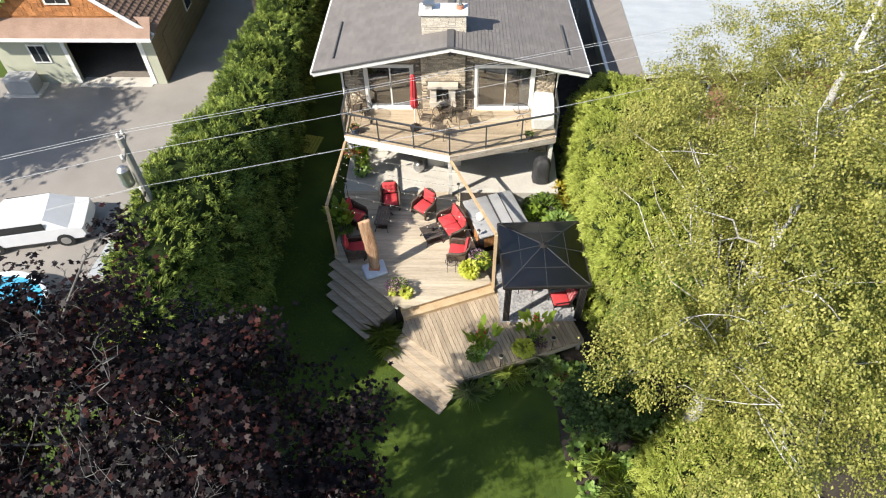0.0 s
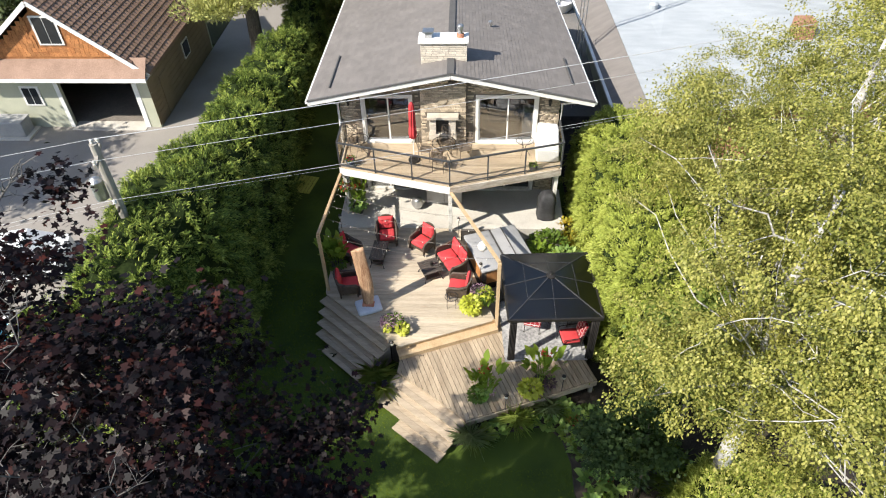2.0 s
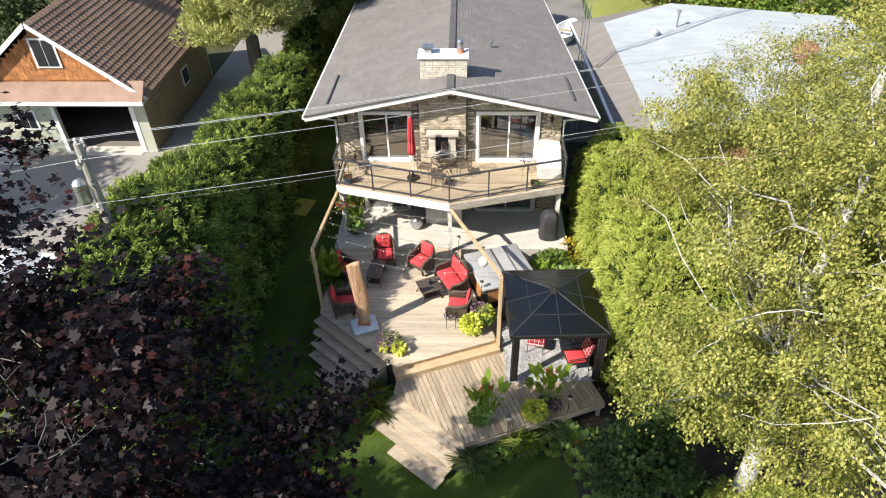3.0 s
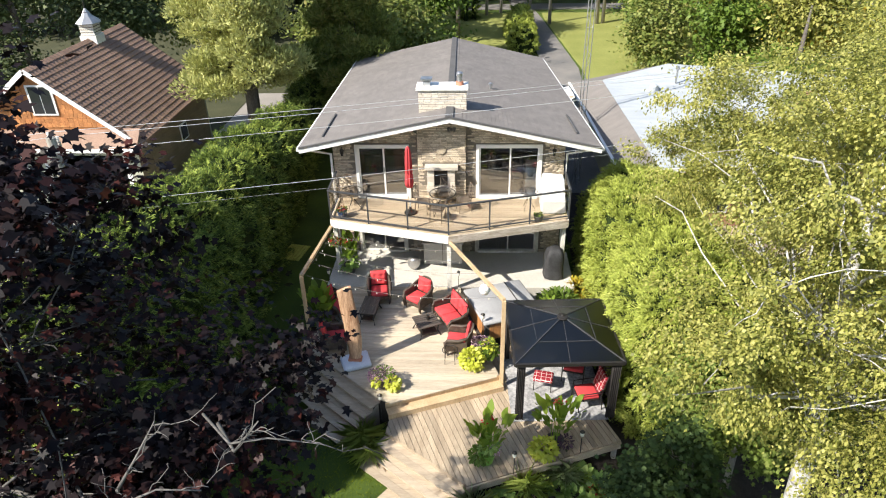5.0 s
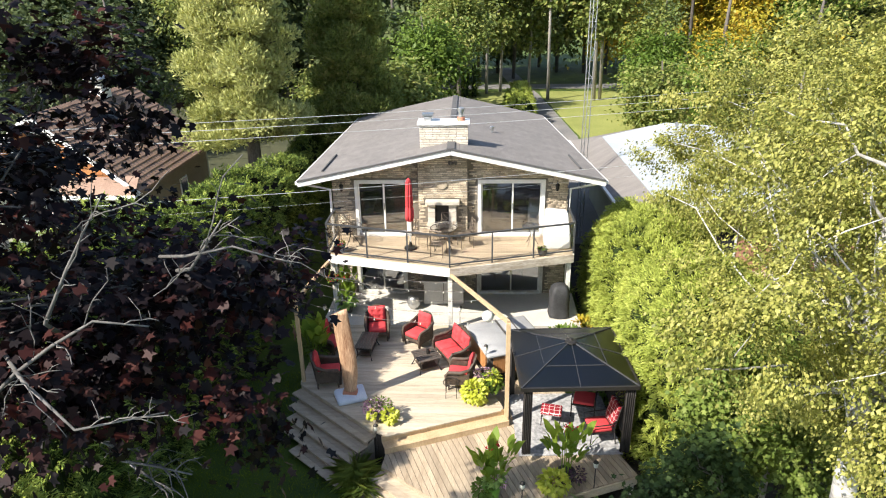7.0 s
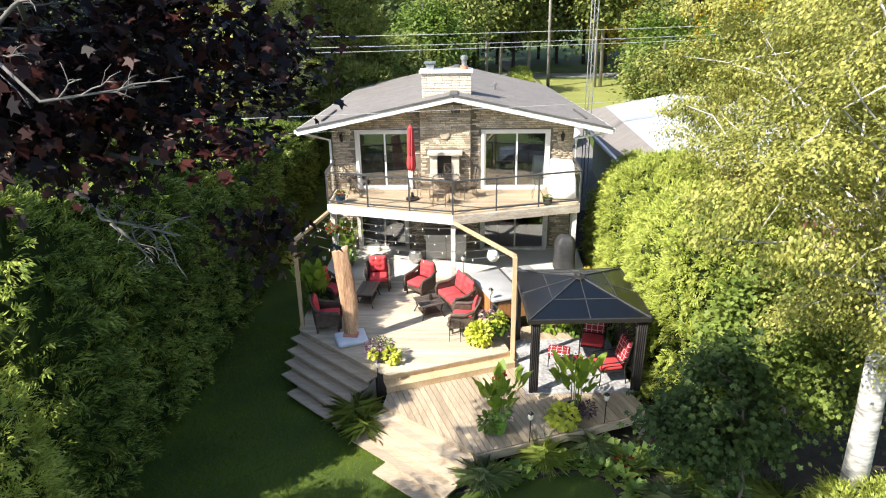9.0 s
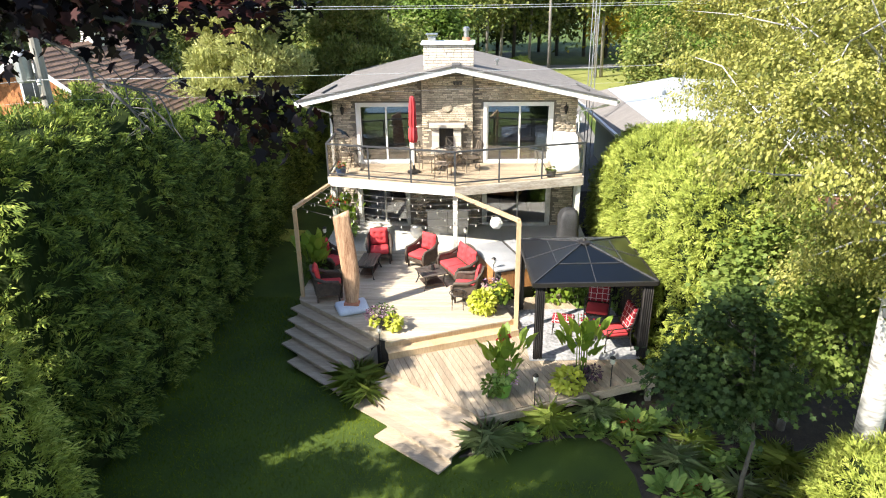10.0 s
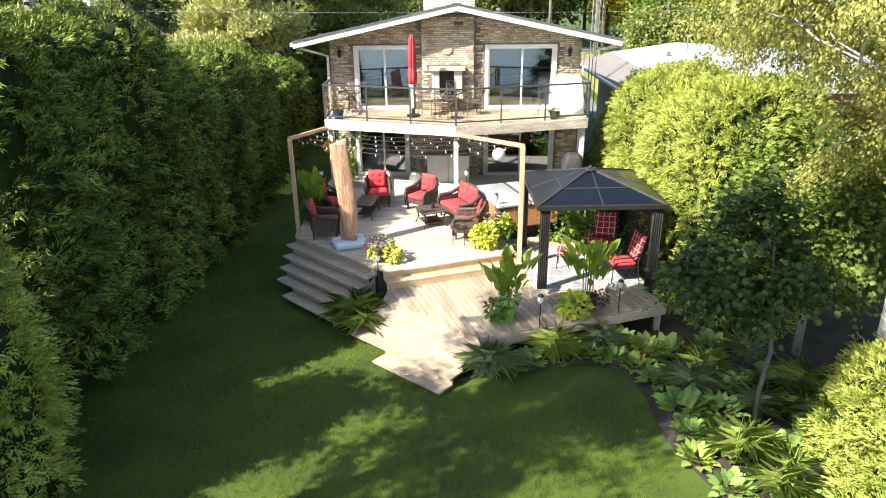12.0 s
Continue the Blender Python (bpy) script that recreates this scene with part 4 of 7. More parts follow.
for ex, side in ((GX0 - 0.45, -1), (GX1 + 0.45, 1)):
    part("bargeboard", beam((ex, GY0 - 0.38, GE - 0.03), (GXR, GY0 - 0.38, GR + 0.02), 0.035, 0.2), M["white"], garage, "white bargeboard")
    n = 20
    for k in range(n):
        f0 = k / n
        x0, z0 = ex + (GXR - ex) * f0, GE + 0.03 + (GR - GE + 0.05) * f0
        f1 = (k + 1) / n
        x1, z1 = ex + (GXR - ex) * f1, GE + 0.03 + (GR - GE + 0.05) * f1
        bm = bmesh.new()
        segs = 34
        ys = [GY0 - 0.34 + (GY1 + 0.72 - GY0) * i / (2 * segs) for i in range(2 * segs + 1)]
        lo = [bm.verts.new((x0, y, z0 + 0.035 + (0.035 if i % 2 else 0))) for i, y in enumerate(ys)]
        hi = [bm.verts.new((x1, y, z1 + (0.03 if i % 2 else 0))) for i, y in enumerate(ys)]
        base = [bm.verts.new((x0, y, z0 - 0.02)) for y in ys]
        for i in range(2 * segs):
            bm.faces.new((lo[i], lo[i + 1], hi[i + 1], hi[i]) if side < 0 else (lo[i + 1], lo[i], hi[i], hi[i + 1]))
            bm.faces.new((base[i], base[i + 1], lo[i + 1], lo[i]))
        bmesh.ops.recalc_face_normals(bm, faces=bm.faces[:])
        part("tile_course", bm, M["brown_tile"], garage)

cupola = thing("cupola", pose(GXR, 34.6, GR - 0.25), "small white louvred cupola with a spire on a roof ridge", "cupola")
part("base", box(-0.42, 0.42, -0.42, 0.42, 0.0, 0.45, bevel=0.01), M["white"], cupola)
for k in range(4):
    part("louvre", box(-0.36, 0.36, -0.36, 0.36, 0.47 + k * 0.14, 0.57 + k * 0.14, bevel=0.01), M["worn_white"], cupola)
part("core", box(-0.32, 0.32, -0.32, 0.32, 0.44, 1.04), M["void_shade"], cupola)
part("cap", lathe([(0.62, 1.04), (0.58, 1.10), (0.28, 1.35), (0.05, 1.7)], sides=8), M["steel"], cupola, "pointed metal cap")
part("spire", tube([(0, 0, 1.65), (0, 0, 2.3)], [0.03, 0.01], sides=6), M["iron"], cupola)

# ---- the white-roofed neighbour ----
other = thing("bungalow", None, "low bungalow with a bright white shingle roof", "house")
part("wall", box(6.9, 19.5, 25.9, 26.1, 0, 3.2), M["brick"], other, "brick wall below the eaves")
part("wall", box(6.7, 6.9, 26.1, 37.0, 0, 3.2), M["siding"], other)
part("wall", box(6.9, 19.5, 37.0, 37.2, 0, 3.2), M["siding"], other)
part("wall", box(19.5, 19.7, 25.9, 37.2, 0, 3.2), M["siding"], other)
framed_window(other, 8.2, 10.6, 25.9, 1.2, 2.4, 2)
framed_window(other, 12.2, 14.6, 25.9, 1.2, 2.4, 2)
for name, pts, mat, lab in (("roof", [(7.35, 24.75, 3.62), (20.2, 26.6, 3.35), (20.2, 37.4, 3.5), (10.9, 38.2, 4.0), (7.0, 36.0, 3.75)], M["white_roof"], "bright white shingle slope"),
                            ("side_roof", [(6.15, 25.6, 3.05), (7.33, 24.73, 3.60), (6.98, 36.0, 3.74), (10.88, 38.2, 3.98), (5.6, 38.0, 3.05)], M["shingle"], "dark grey side slope")):
    bm = bmesh.new()
    hi = [bm.verts.new(p) for p in pts]
    lo = [bm.verts.new((x, y, z - 0.14)) for x, y, z in pts]
    bm.faces.new(hi)
    bm.faces.new(lo[::-1])
    for i in range(len(pts)):
        bm.faces.new((lo[i], lo[(i + 1) % len(pts)], hi[(i + 1) % len(pts)], hi[i]))
    bmesh.ops.recalc_face_normals(bm, faces=bm.faces[:])
    part(name, bm, mat, other, lab)
part("gutter", beam((6.08, 25.55, 3.0), (5.55, 38.0, 3.0), 0.13, 0.12), M["white"], other, "white gutter")
part("eave_trim", beam((7.35, 24.70, 3.50), (20.2, 26.55, 3.23), 0.05, 0.17), M["white"], other)
part("roof_pipe", lathe([(0.05, 0), (0.05, 0.7), (0.1, 0.7), (0.1, 0.85)], at=(10.6, 35.2, 3.8), sides=10), M["steel"], other)
part("roof_vent", lathe([(0.25, 0), (0.25, 0.22), (0.05, 0.32)], at=(9.3, 34.3, 3.7), sides=12), M["white_roof"], other)
part("chimney_box", box(15.2, 16.0, 31.0, 31.8, 3.4, 4.4), M["brick"], other)
solid("side_deck", box(7.6, 13.5, 22.2, 25.7, 0.45, 0.6), M["step"], "weathered wooden terrace beside the bungalow", "deck", kind="structure")


# ---- hedges ----
def hedge(name, outline_fn, y0, y1, step, sprays, size, label, seed, material, lean=0.0, lumpy=1.0, flare=1.0):
    """A clipped cedar hedge that runs along y. outline_fn(y) gives x0, x1 and height; a core painted near-black for the
    inner shade carries a coat of flat sprays.
    """
    rng = np.random.default_rng(seed)
    h = thing(name, None, label, "hedge")
    ys = np.arange(y0, y1 + 1e-6, step)
    prof = 14
    bm = bmesh.new()
    rings = []
    for y in ys:
        x0, x1, z = outline_fn(y)
        end = min(1.0, 0.35 + 0.65 * min((y - y0), (y1 - y)) / 1.2)
        row = []
        for k in range(prof):
            a = math.pi * k / (prof - 1)
            cx, hw = (x0 + x1) / 2, (x1 - x0) / 2 * end
            c, s = math.cos(a), max(math.sin(a), 0.0)
            pz = z * (0.55 + 0.45 * end) * s ** 0.5
            px = cx - hw * (flare + (1 - flare) * pz / z) * math.copysign(abs(c) ** 0.55, c)
            px += lean * (pz / z) ** 2
            nz = 0.45 * noise.noise(Vector((px * 0.7, y * 0.7, pz * 0.5 + seed))) + 0.2 * noise.noise(Vector((px * 2, y * 2, pz * 1.3 + seed)))
            v = Vector((px - cx, 0, pz - z * 0.5)).normalized()
            row.append(bm.verts.new((px + v.x * nz, y, max(pz + v.z * nz, -0.05))))
        rings.append(row)
    for a, b in zip(rings, rings[1:]):
        for k in range(prof - 1):
            bm.faces.new((a[k], b[k], b[k + 1], a[k + 1]))
    for r in (rings[0][::-1], rings[-1]):
        bm.faces.new(r)
    bmesh.ops.recalc_face_normals(bm, faces=bm.faces[:])
    bm.faces.ensure_lookup_table()
    bmesh.ops.triangulate(bm, faces=bm.faces[:])
    tri = np.array([[v.co[:] for v in f.verts] for f in bm.faces])
    nrm = np.array([f.normal[:] for f in bm.faces])
    area = np.linalg.norm(np.cross(tri[:, 1] - tri[:, 0], tri[:, 2] - tri[:, 0]), axis=1)
    part("core", bm, M["cedar_core_shade"], h)
    each = 46
    tufts = sprays // each
    pick = rng.choice(len(tri), tufts, p=area / area.sum())
    u, v = rng.uniform(0, 1, (2, tufts))
    flip = u + v > 1
    u[flip], v[flip] = 1 - u[flip], 1 - v[flip]
    root = tri[pick, 0] + u[:, None] * (tri[pick, 1] - tri[pick, 0]) + v[:, None] * (tri[pick, 2] - tri[pick, 0])
    out = nrm[pick]
    lump0 = np.array([noise.noise(Vector(p * 0.9 + 3)) for p in root])
    lump = np.array([noise.noise(Vector(p * 2.0)) for p in root])
    push = lumpy * (0.30 * lump0 + 0.26 * np.maximum(lump, -0.5)) + rng.uniform(-0.16, 0.02, tufts)
    root = root + out * np.maximum(push, rng.uniform(-0.06, 0.05, tufts))[:, None]
    # each tuft is a bough of flat sprays that rises outwards and nods at its tip
    way = unit(0.75 * out + np.array([0, 0, 0.55]) + 0.55 * ball(rng, tufts))
    long = rng.uniform(0.16, 0.48, tufts)
    face = unit(0.9 * out + np.array([0, 0, 0.6]) + 0.6 * ball(rng, tufts))
    across = unit(np.cross(way, face))
    k = np.repeat(np.arange(tufts), each)
    n = len(k)
    f = rng.uniform(0, 1, (n, 1))
    w = rng.uniform(-1, 1, (n, 1)) * (1 - 0.75 * f)
    pts = root[k] + way[k] * f * long[k][:, None] + across[k] * w * long[k][:, None] * 0.5 - face[k] * (f * w * w * 0.1) - np.array([0, 0, 0.25]) * f * f * long[k][:, None] + 0.03 * ball(rng, n)
    ways = way[k] + 0.9 * across[k] * w - np.array([0, 0, 0.5]) * f + 0.35 * ball(rng, n)
    faces = face[k] + 0.4 * ball(rng, n)
    me = leaves("foliage", pts, ways, faces, size, PLUME, material, rng, 0.4)
    ob = new("foliage", me)
    ob.parent = h
    return h


def left_hedge(y):
    w = 0.3 * math.sin(y * 0.9) + 0.2 * math.sin(y * 2.3 + 1)
    # The low run before y 9.6 is an unseen addition that shades the lawn.
    high = min(9.1 - 0.182 * y, 7.3) if y > 9.6 else 3.0
    return -10.1 + 0.2 * math.sin(y * 0.6), -7.15 + 0.25 * w - 0.07 * max(y - 20, 0), max(high, 3.2) + 0.25 * math.sin(y * 0.8 + 2) + 0.2 * math.sin(y * 2.1)


def right_hedge(y):
    w = 0.2 * math.sin(y * 1.1) + 0.15 * math.sin(y * 2.7 + 1)
    t = min(max((y - 15.5) / 8.0, 0), 1)
    return 4.55 + 0.4 * w - 0.15 * t, 7.6, 5.0 - 0.7 * t - 1.4 * min(max((y - 23) / 2, 0), 1) + 0.15 * math.sin(y * 1.3)


hedge("cedar_hedge", left_hedge, 2, 47, 0.4, 500000, 0.115, "tall dense green cedar hedge along a driveway", 11, M["cedar_leaf"], 0.1, lumpy=0.75, flare=0.78)
hedge("young_cedar", lambda y: (-8.0, -6.4, 5.4), 7.0, 9.0, 0.3, 46000, 0.09, "bushy sunlit cedar at the end of a hedge", 15, M["sunlit_cedar"])
hedge("cedar_hedge", right_hedge, 13.4, 25.6, 0.4, 300000, 0.10, "bright yellow-green cedar hedge beside the deck", 12, M["sunlit_cedar"], lumpy=0.4)
hedge("clipped_hedge", lambda y: (3.4, 5.2, 2.0), 55.5, 67.0, 0.6, 26000, 0.2, "neatly clipped bright green hedge beside a lane", 13, M["sunlit_cedar"], lumpy=0.2)
hedge("low_cedar", lambda y: (5.3, 9.5, 1.75), 5.0, 10.6, 0.4, 110000, 0.09, "low sunlit yellow-green cedar shrub", 14, M["sunlit_cedar"])


# ---- trees ----
def branch(bm, p, q, r0, r1, sag, rng, steps=5, sides=6):
    p, q = Vector(p), Vector(q)
    pts, radii = [], []
    for i in range(steps + 1):
        t = i / steps
        w = p.lerp(q, t) + Vector((rng.uniform(-1, 1), rng.uniform(-1, 1), rng.uniform(-0.6, 0.6))) * 0.09 * (q - p).length * (t * (1 - t) * 4)
        w.z += sag * 4 * t * (1 - t)
        pts.append(w)
        radii.append(r0 + (r1 - r0) * t)
    tube(pts, radii, bm, sides)
    return pts


def tree(name, foot, trunk_pts, radii, lumps, clumps, per, clump_size, leaf, shape, leaf_material, bark, label, seed, limbs=16, droop=0.4, shell=0.55, limb_r=0.05, twigs=0, facing_up=0.7, limb_from=0.35, gaps=-1.0, wave=0.8, bare=0):
    """A tree: a tapered trunk through the given points, limbs to the crown's clumps, twigs, and leaves in clumps."""
    rng, pr = np.random.default_rng(seed), random.Random(seed)
    t = thing(name, None, label, "tree")
    part("trunk", tube(trunk_pts, radii, sides=10), bark, t, smooth=True)
    centres, pts, out = crown_points(rng, lumps, clumps, per, clump_size, shell, gaps, wave)
    clumps = len(centres)
    bm = bmesh.new()
    spine = [Vector(p) for p in trunk_pts]
    order = list(range(clumps))
    pr.shuffle(order)
    for n in order[:limbs]:
        c = Vector(centres[n])
        flat = math.hypot(c.x - spine[-1].x, c.y - spine[-1].y)
        low, high = spine[0].z + limb_from * (spine[-1].z - spine[0].z), spine[-1].z * 0.96
        z = min(max(c.z - flat * pr.uniform(0.4, 1.5), low), high)
        k = next(i for i in range(1, len(spine)) if spine[i].z >= z)
        start = spine[k - 1].lerp(spine[k], (z - spine[k - 1].z) / (spine[k].z - spine[k - 1].z))
        way = branch(bm, start, c, limb_r * pr.uniform(0.7, 1.2), limb_r * 0.2, 0.08 * (c - start).length, pr)
        for m in order[limbs:limbs + twigs]:
            near = Vector(centres[pr.randrange(clumps)])
            if (near - way[3]).length < 2.2:
                branch(bm, way[pr.choice((2, 3, 4))], near, limb_r * 0.35, 0.006, 0.1, pr, 4, 5)
    # dead twigs that fork above the leaves
    high = sorted(range(clumps), key=lambda i: -centres[i][2])[:int(clumps * 0.6)]
    for i in pr.sample(high, min(bare, len(high))):
        c = Vector(centres[i])
        tip = c + Vector((pr.uniform(-0.7, 0.7), pr.uniform(-0.7, 0.7), pr.uniform(0.35, 0.9)))
        way = branch(bm, c - (tip - c) * 0.25, tip, 0.013, 0.004, 0.05, pr, 5, 5)
        for j in (1, 2, 3, 4):
            for _ in range(2):
                q = way[j] + Vector((pr.uniform(-0.5, 0.5), pr.uniform(-0.5, 0.5), pr.uniform(0.0, 0.45)))
                fork = branch(bm, way[j], q, 0.007, 0.003, 0.03, pr, 3, 4)
                branch(bm, fork[2], fork[2] + Vector((pr.uniform(-0.25, 0.25), pr.uniform(-0.25, 0.25), pr.uniform(0.0, 0.2))), 0.004, 0.002, 0.02, pr, 2, 4)
    if limbs:
        tagged(part("branchwork", bm, bark, t, smooth=True), kind="stuff")
    n = len(pts)
    flat = ball(rng, n)
    ways = out * 0.6 + flat * np.array([1, 1, 0.5]) - np.array([0, 0, droop])
    faces = np.array([0, 0, facing_up]) + 0.4 * out + 0.55 * ball(rng, n)
    ob = new("crown", leaves("crown", pts, ways, faces, leaf, shape, leaf_material, rng, 0.35))
    ob.parent = t
    return t


# purple maple beside the camera's way
# Crown lumps left of x -8.5 are out of view, added to shade the lawn.
maple = tree("purple_maple", (-8.2, 4.6), [(-8.2, 4.4, -0.1), (-8.1, 4.5, 3), (-7.6, 4.8, 5.5), (-6.6, 5.2, 8.4), (-5.6, 5.8, 11.4)], [0.3, 0.27, 0.22, 0.14, 0.04],
     [((-5.2, 6.2, 9.9), (2.2, 1.9, 1.3)), ((-3.1, 5.8, 9.6), (1.2, 1.3, 0.95)), ((-1.85, 5.2, 8.8), (0.48, 0.55, 0.72)), ((-2.0, 6.2, 9.0), (0.6, 0.7, 0.55)), ((-5.8, 6.7, 11.4), (1.2, 1.1, 0.8)), ((-3.0, 4.6, 9.8), (1.1, 0.8, 0.9)),
      ((-7.8, 5.5, 10.6), (2.0, 2.2, 2.0)), ((-3.6, 4.3, 11.0), (1.0, 0.8, 1.1)), ((-5.2, 4.6, 9.2), (2.2, 1.2, 0.8)), ((-8.6, 3.4, 9.4), (2.2, 1.7, 1.4)), ((-9.2, 5.0, 8.2), (1.8, 1.5, 1.1)), ((-1.75, 5.1, 9.9), (0.4, 0.5, 0.45)), ((-5.0, 5.2, 11.6), (1.2, 1.0, 1.2)), ((-2.9, 4.4, 12.1), (0.6, 0.6, 0.7)),
      ((-2.65, 4.6, 11.0), (0.5, 0.5, 0.5)), ((-5.4, 5.9, 12.9), (0.9, 0.7, 0.7)), ((-3.1, 6.5, 11.2), (0.6, 0.6, 0.6)), ((-1.7, 6.4, 9.6), (0.4, 0.5, 0.4)), ((-5.2, 7.2, 12.8), (0.5, 0.4, 0.35)), ((-6.2, 6.0, 12.4), (0.9, 0.8, 0.7)), ((-3.5, 5.0, 12.5), (0.7, 0.6, 0.5)), ((-4.0, 4.6, 12.0), (0.9, 0.7, 0.8))],
     1320, 64, 0.21, 0.095, LOBED, M["purple_leaf"], M["twig_bark"], "large dark purple-leaved maple with bare grey twigs", 21, limbs=70, droop=0.35, limb_r=0.026, twigs=12, shell=0.3, gaps=0.0, wave=0.95, bare=12, limb_from=0.66)


def dead_bough(points, r, seed, forks=6):
    """A bare grey bough of the maple with thin forking twigs."""
    pr = random.Random(seed)
    bm = bmesh.new()
    pts = [Vector(p) for p in points]
    n = len(pts)
    tube(pts, [r * (1 - 0.7 * k / (n - 1)) for k in range(n)], bm, 7)
    for k in range(forks):
        f = pr.uniform(0.25, 1.0) * (n - 1)
        i = min(int(f), n - 2)
        p = pts[i].lerp(pts[i + 1], f - i)
        way = (pts[i + 1] - pts[i]).normalized()
        side = Vector((pr.uniform(-1, 1), pr.uniform(-0.6, 0.6), pr.uniform(-0.8, 1))).normalized()
        tip = p + (way * 0.8 + side * 0.8) * pr.uniform(0.12, 0.42)
        fork = branch(bm, p, tip, r * 0.28, 0.003, 0.02, pr, 4, 5)
        for m in (2, 3):
            branch(bm, fork[m], fork[m] + (way * 0.4 + Vector((pr.uniform(-1, 1), pr.uniform(-0.6, 0.6), pr.uniform(-0.8, 1)))) * pr.uniform(0.06, 0.2), 0.0035, 0.0015, 0.01, pr, 3, 4)
    part("dead_bough", bm, M["twig_bark"], maple, "bare grey forked bough", smooth=True)


dead_bough([(-3.9, 4.6, 9.0), (-2.98, 4.1, 9.47), (-2.67, 4.05, 9.75), (-2.35, 4.0, 9.98), (-2.06, 4.0, 10.15), (-1.76, 4.05, 10.09)], 0.018, 1)
dead_bough([(-2.5, 4.3, 9.9), (-2.35, 4.0, 10.13), (-2.1, 3.95, 10.51), (-1.91, 4.0, 10.82)], 0.016, 2)
dead_bough([(-1.9, 4.6, 10.3), (-1.49, 4.1, 10.52), (-1.21, 4.1, 10.58), (-0.9, 4.2, 10.43)], 0.012, 3)
dead_bough([(-1.8, 4.6, 10.2), (-1.47, 4.1, 10.44), (-1.25, 4.1, 10.74)], 0.016, 4)
dead_bough([(-3.0, 4.4, 9.7), (-2.51, 3.9, 9.8), (-2.2, 3.8, 9.53), (-1.69, 3.9, 9.59)], 0.016, 6)
dead_bough([(-6.4, 5.2, 8.6), (-4.6, 5.0, 8.9), (-3.29, 4.9, 9.04), (-2.81, 4.9, 9.03), (-2.15, 4.9, 8.92)], 0.055, 7, 5)
dead_bough([(-4.4, 4.8, 9.3), (-3.08, 4.6, 9.04), (-2.71, 4.6, 8.85), (-2.52, 4.6, 8.75), (-2.5, 4.6, 8.62), (-2.29, 4.6, 8.58), (-1.98, 4.6, 8.50)], 0.022, 8, 12)
dead_bough([(-2.44, 4.6, 8.59), (-2.3, 4.6, 8.45), (-2.2, 4.6, 8.3)], 0.014, 9, 7)
dead_bough([(-6.2, 6.2, 11.5), (-5.3, 6.2, 12.9), (-4.9, 6.4, 13.5), (-4.6, 6.5, 13.8)], 0.025, 10, 16)
# birches
tree("birch", (6.9, 10.3), [(6.9, 10.3, -0.1), (6.8, 10.3, 3), (6.65, 10.4, 6), (6.5, 10.5, 8), (6.6, 10.4, 10.6)], [0.24, 0.21, 0.16, 0.10, 0.03],
     [((6.9, 10.2, 9.0), (3.1, 3.3, 3.4)), ((8.8, 8.6, 8.2), (2.8, 2.8, 3.2)), ((4.9, 9.6, 7.4), (1.6, 1.9, 1.5)), ((9.0, 12.6, 8.8), (3.0, 2.8, 3.4)), ((7.7, 13.4, 7.8), (2.2, 2.2, 2.4)), ((6.2, 7.0, 7.6), (1.9, 2.0, 2.2)), ((9.4, 10.6, 5.0), (2.0, 2.6, 2.2)), ((4.6, 14.6, 8.0), (1.1, 1.4, 1.0)), ((5.9, 15.4, 8.8), (1.5, 1.6, 1.3)), ((5.0, 15.0, 9.8), (0.9, 1.0, 0.8)), ((6.5, 10.2, 10.6), (1.2, 1.1, 0.9)), ((6.4, 9.4, 9.0), (0.9, 0.8, 1.0)), ((3.75, 8.9, 7.4), (1.05, 1.2, 0.8)), ((6.1, 11.3, 5.0), (0.9, 1.2, 1.7)), ((7.0, 9.0, 5.4), (1.3, 1.0, 1.2)), ((6.0, 10.5, 5.8), (1.0, 0.9, 1.5)), ((6.5, 9.7, 4.4), (0.8, 0.7, 1.2))],
     2600, 130, 0.16, 0.066, DIAMOND, M["birch_leaf"], M["birch_bark"], "tall white-barked birch with drooping yellow-green leaves", 22, limbs=46, droop=0.9, limb_r=0.034, twigs=6, shell=0.3, gaps=-0.09, wave=1.05, limb_from=0.5)
tree("birch", (11.0, 17.0), [(11.0, 17.0, -0.1), (10.8, 17.1, 4), (10.4, 17.0, 8), (10.4, 17.0, 12.5)], [0.22, 0.18, 0.12, 0.02],
     [((10.2, 17.0, 8.2), (3.0, 3.2, 3.4)), ((12.8, 15.0, 8.5), (3.0, 3.2, 3.6)), ((8.2, 18.6, 6.2), (1.9, 2.2, 1.9)), ((6.6, 18.4, 6.3), (1.3, 1.7, 1.4)), ((11.8, 19.8, 7.4), (2.6, 2.4, 2.8)), ((8.0, 15.6, 6.4), (1.7, 1.8, 1.9)), ((7.7, 20.6, 6.6), (1.6, 1.6, 1.6)), ((9.8, 22.2, 6.6), (2.0, 1.6, 1.8))],
     1500, 110, 0.19, 0.072, DIAMOND, M["birch_leaf"], M["birch_bark"], "tall white-barked birch with drooping yellow-green leaves", 23, limbs=48, shell=0.4, droop=0.9, limb_r=0.026, twigs=4, gaps=-0.06, wave=0.85)
tree("birch", (14.5, 21.5), [(14.5, 21.5, -0.1), (14.2, 21.5, 4), (14.0, 21.4, 8), (13.8, 21.2, 12)], [0.2, 0.16, 0.1, 0.02],
     [((14.0, 21.0, 8.6), (2.8, 2.6, 3.4)), ((16.8, 19.0, 8.6), (2.8, 2.8, 3.4)), ((12.0, 22.4, 6.6), (1.6, 1.5, 1.6))],
     420, 80, 0.28, 0.11, DIAMOND, M["birch_leaf"], M["birch_bark"], "tall white-barked birch with drooping yellow-green leaves", 24, limbs=30, droop=0.8, limb_r=0.04, twigs=4, gaps=-0.1)
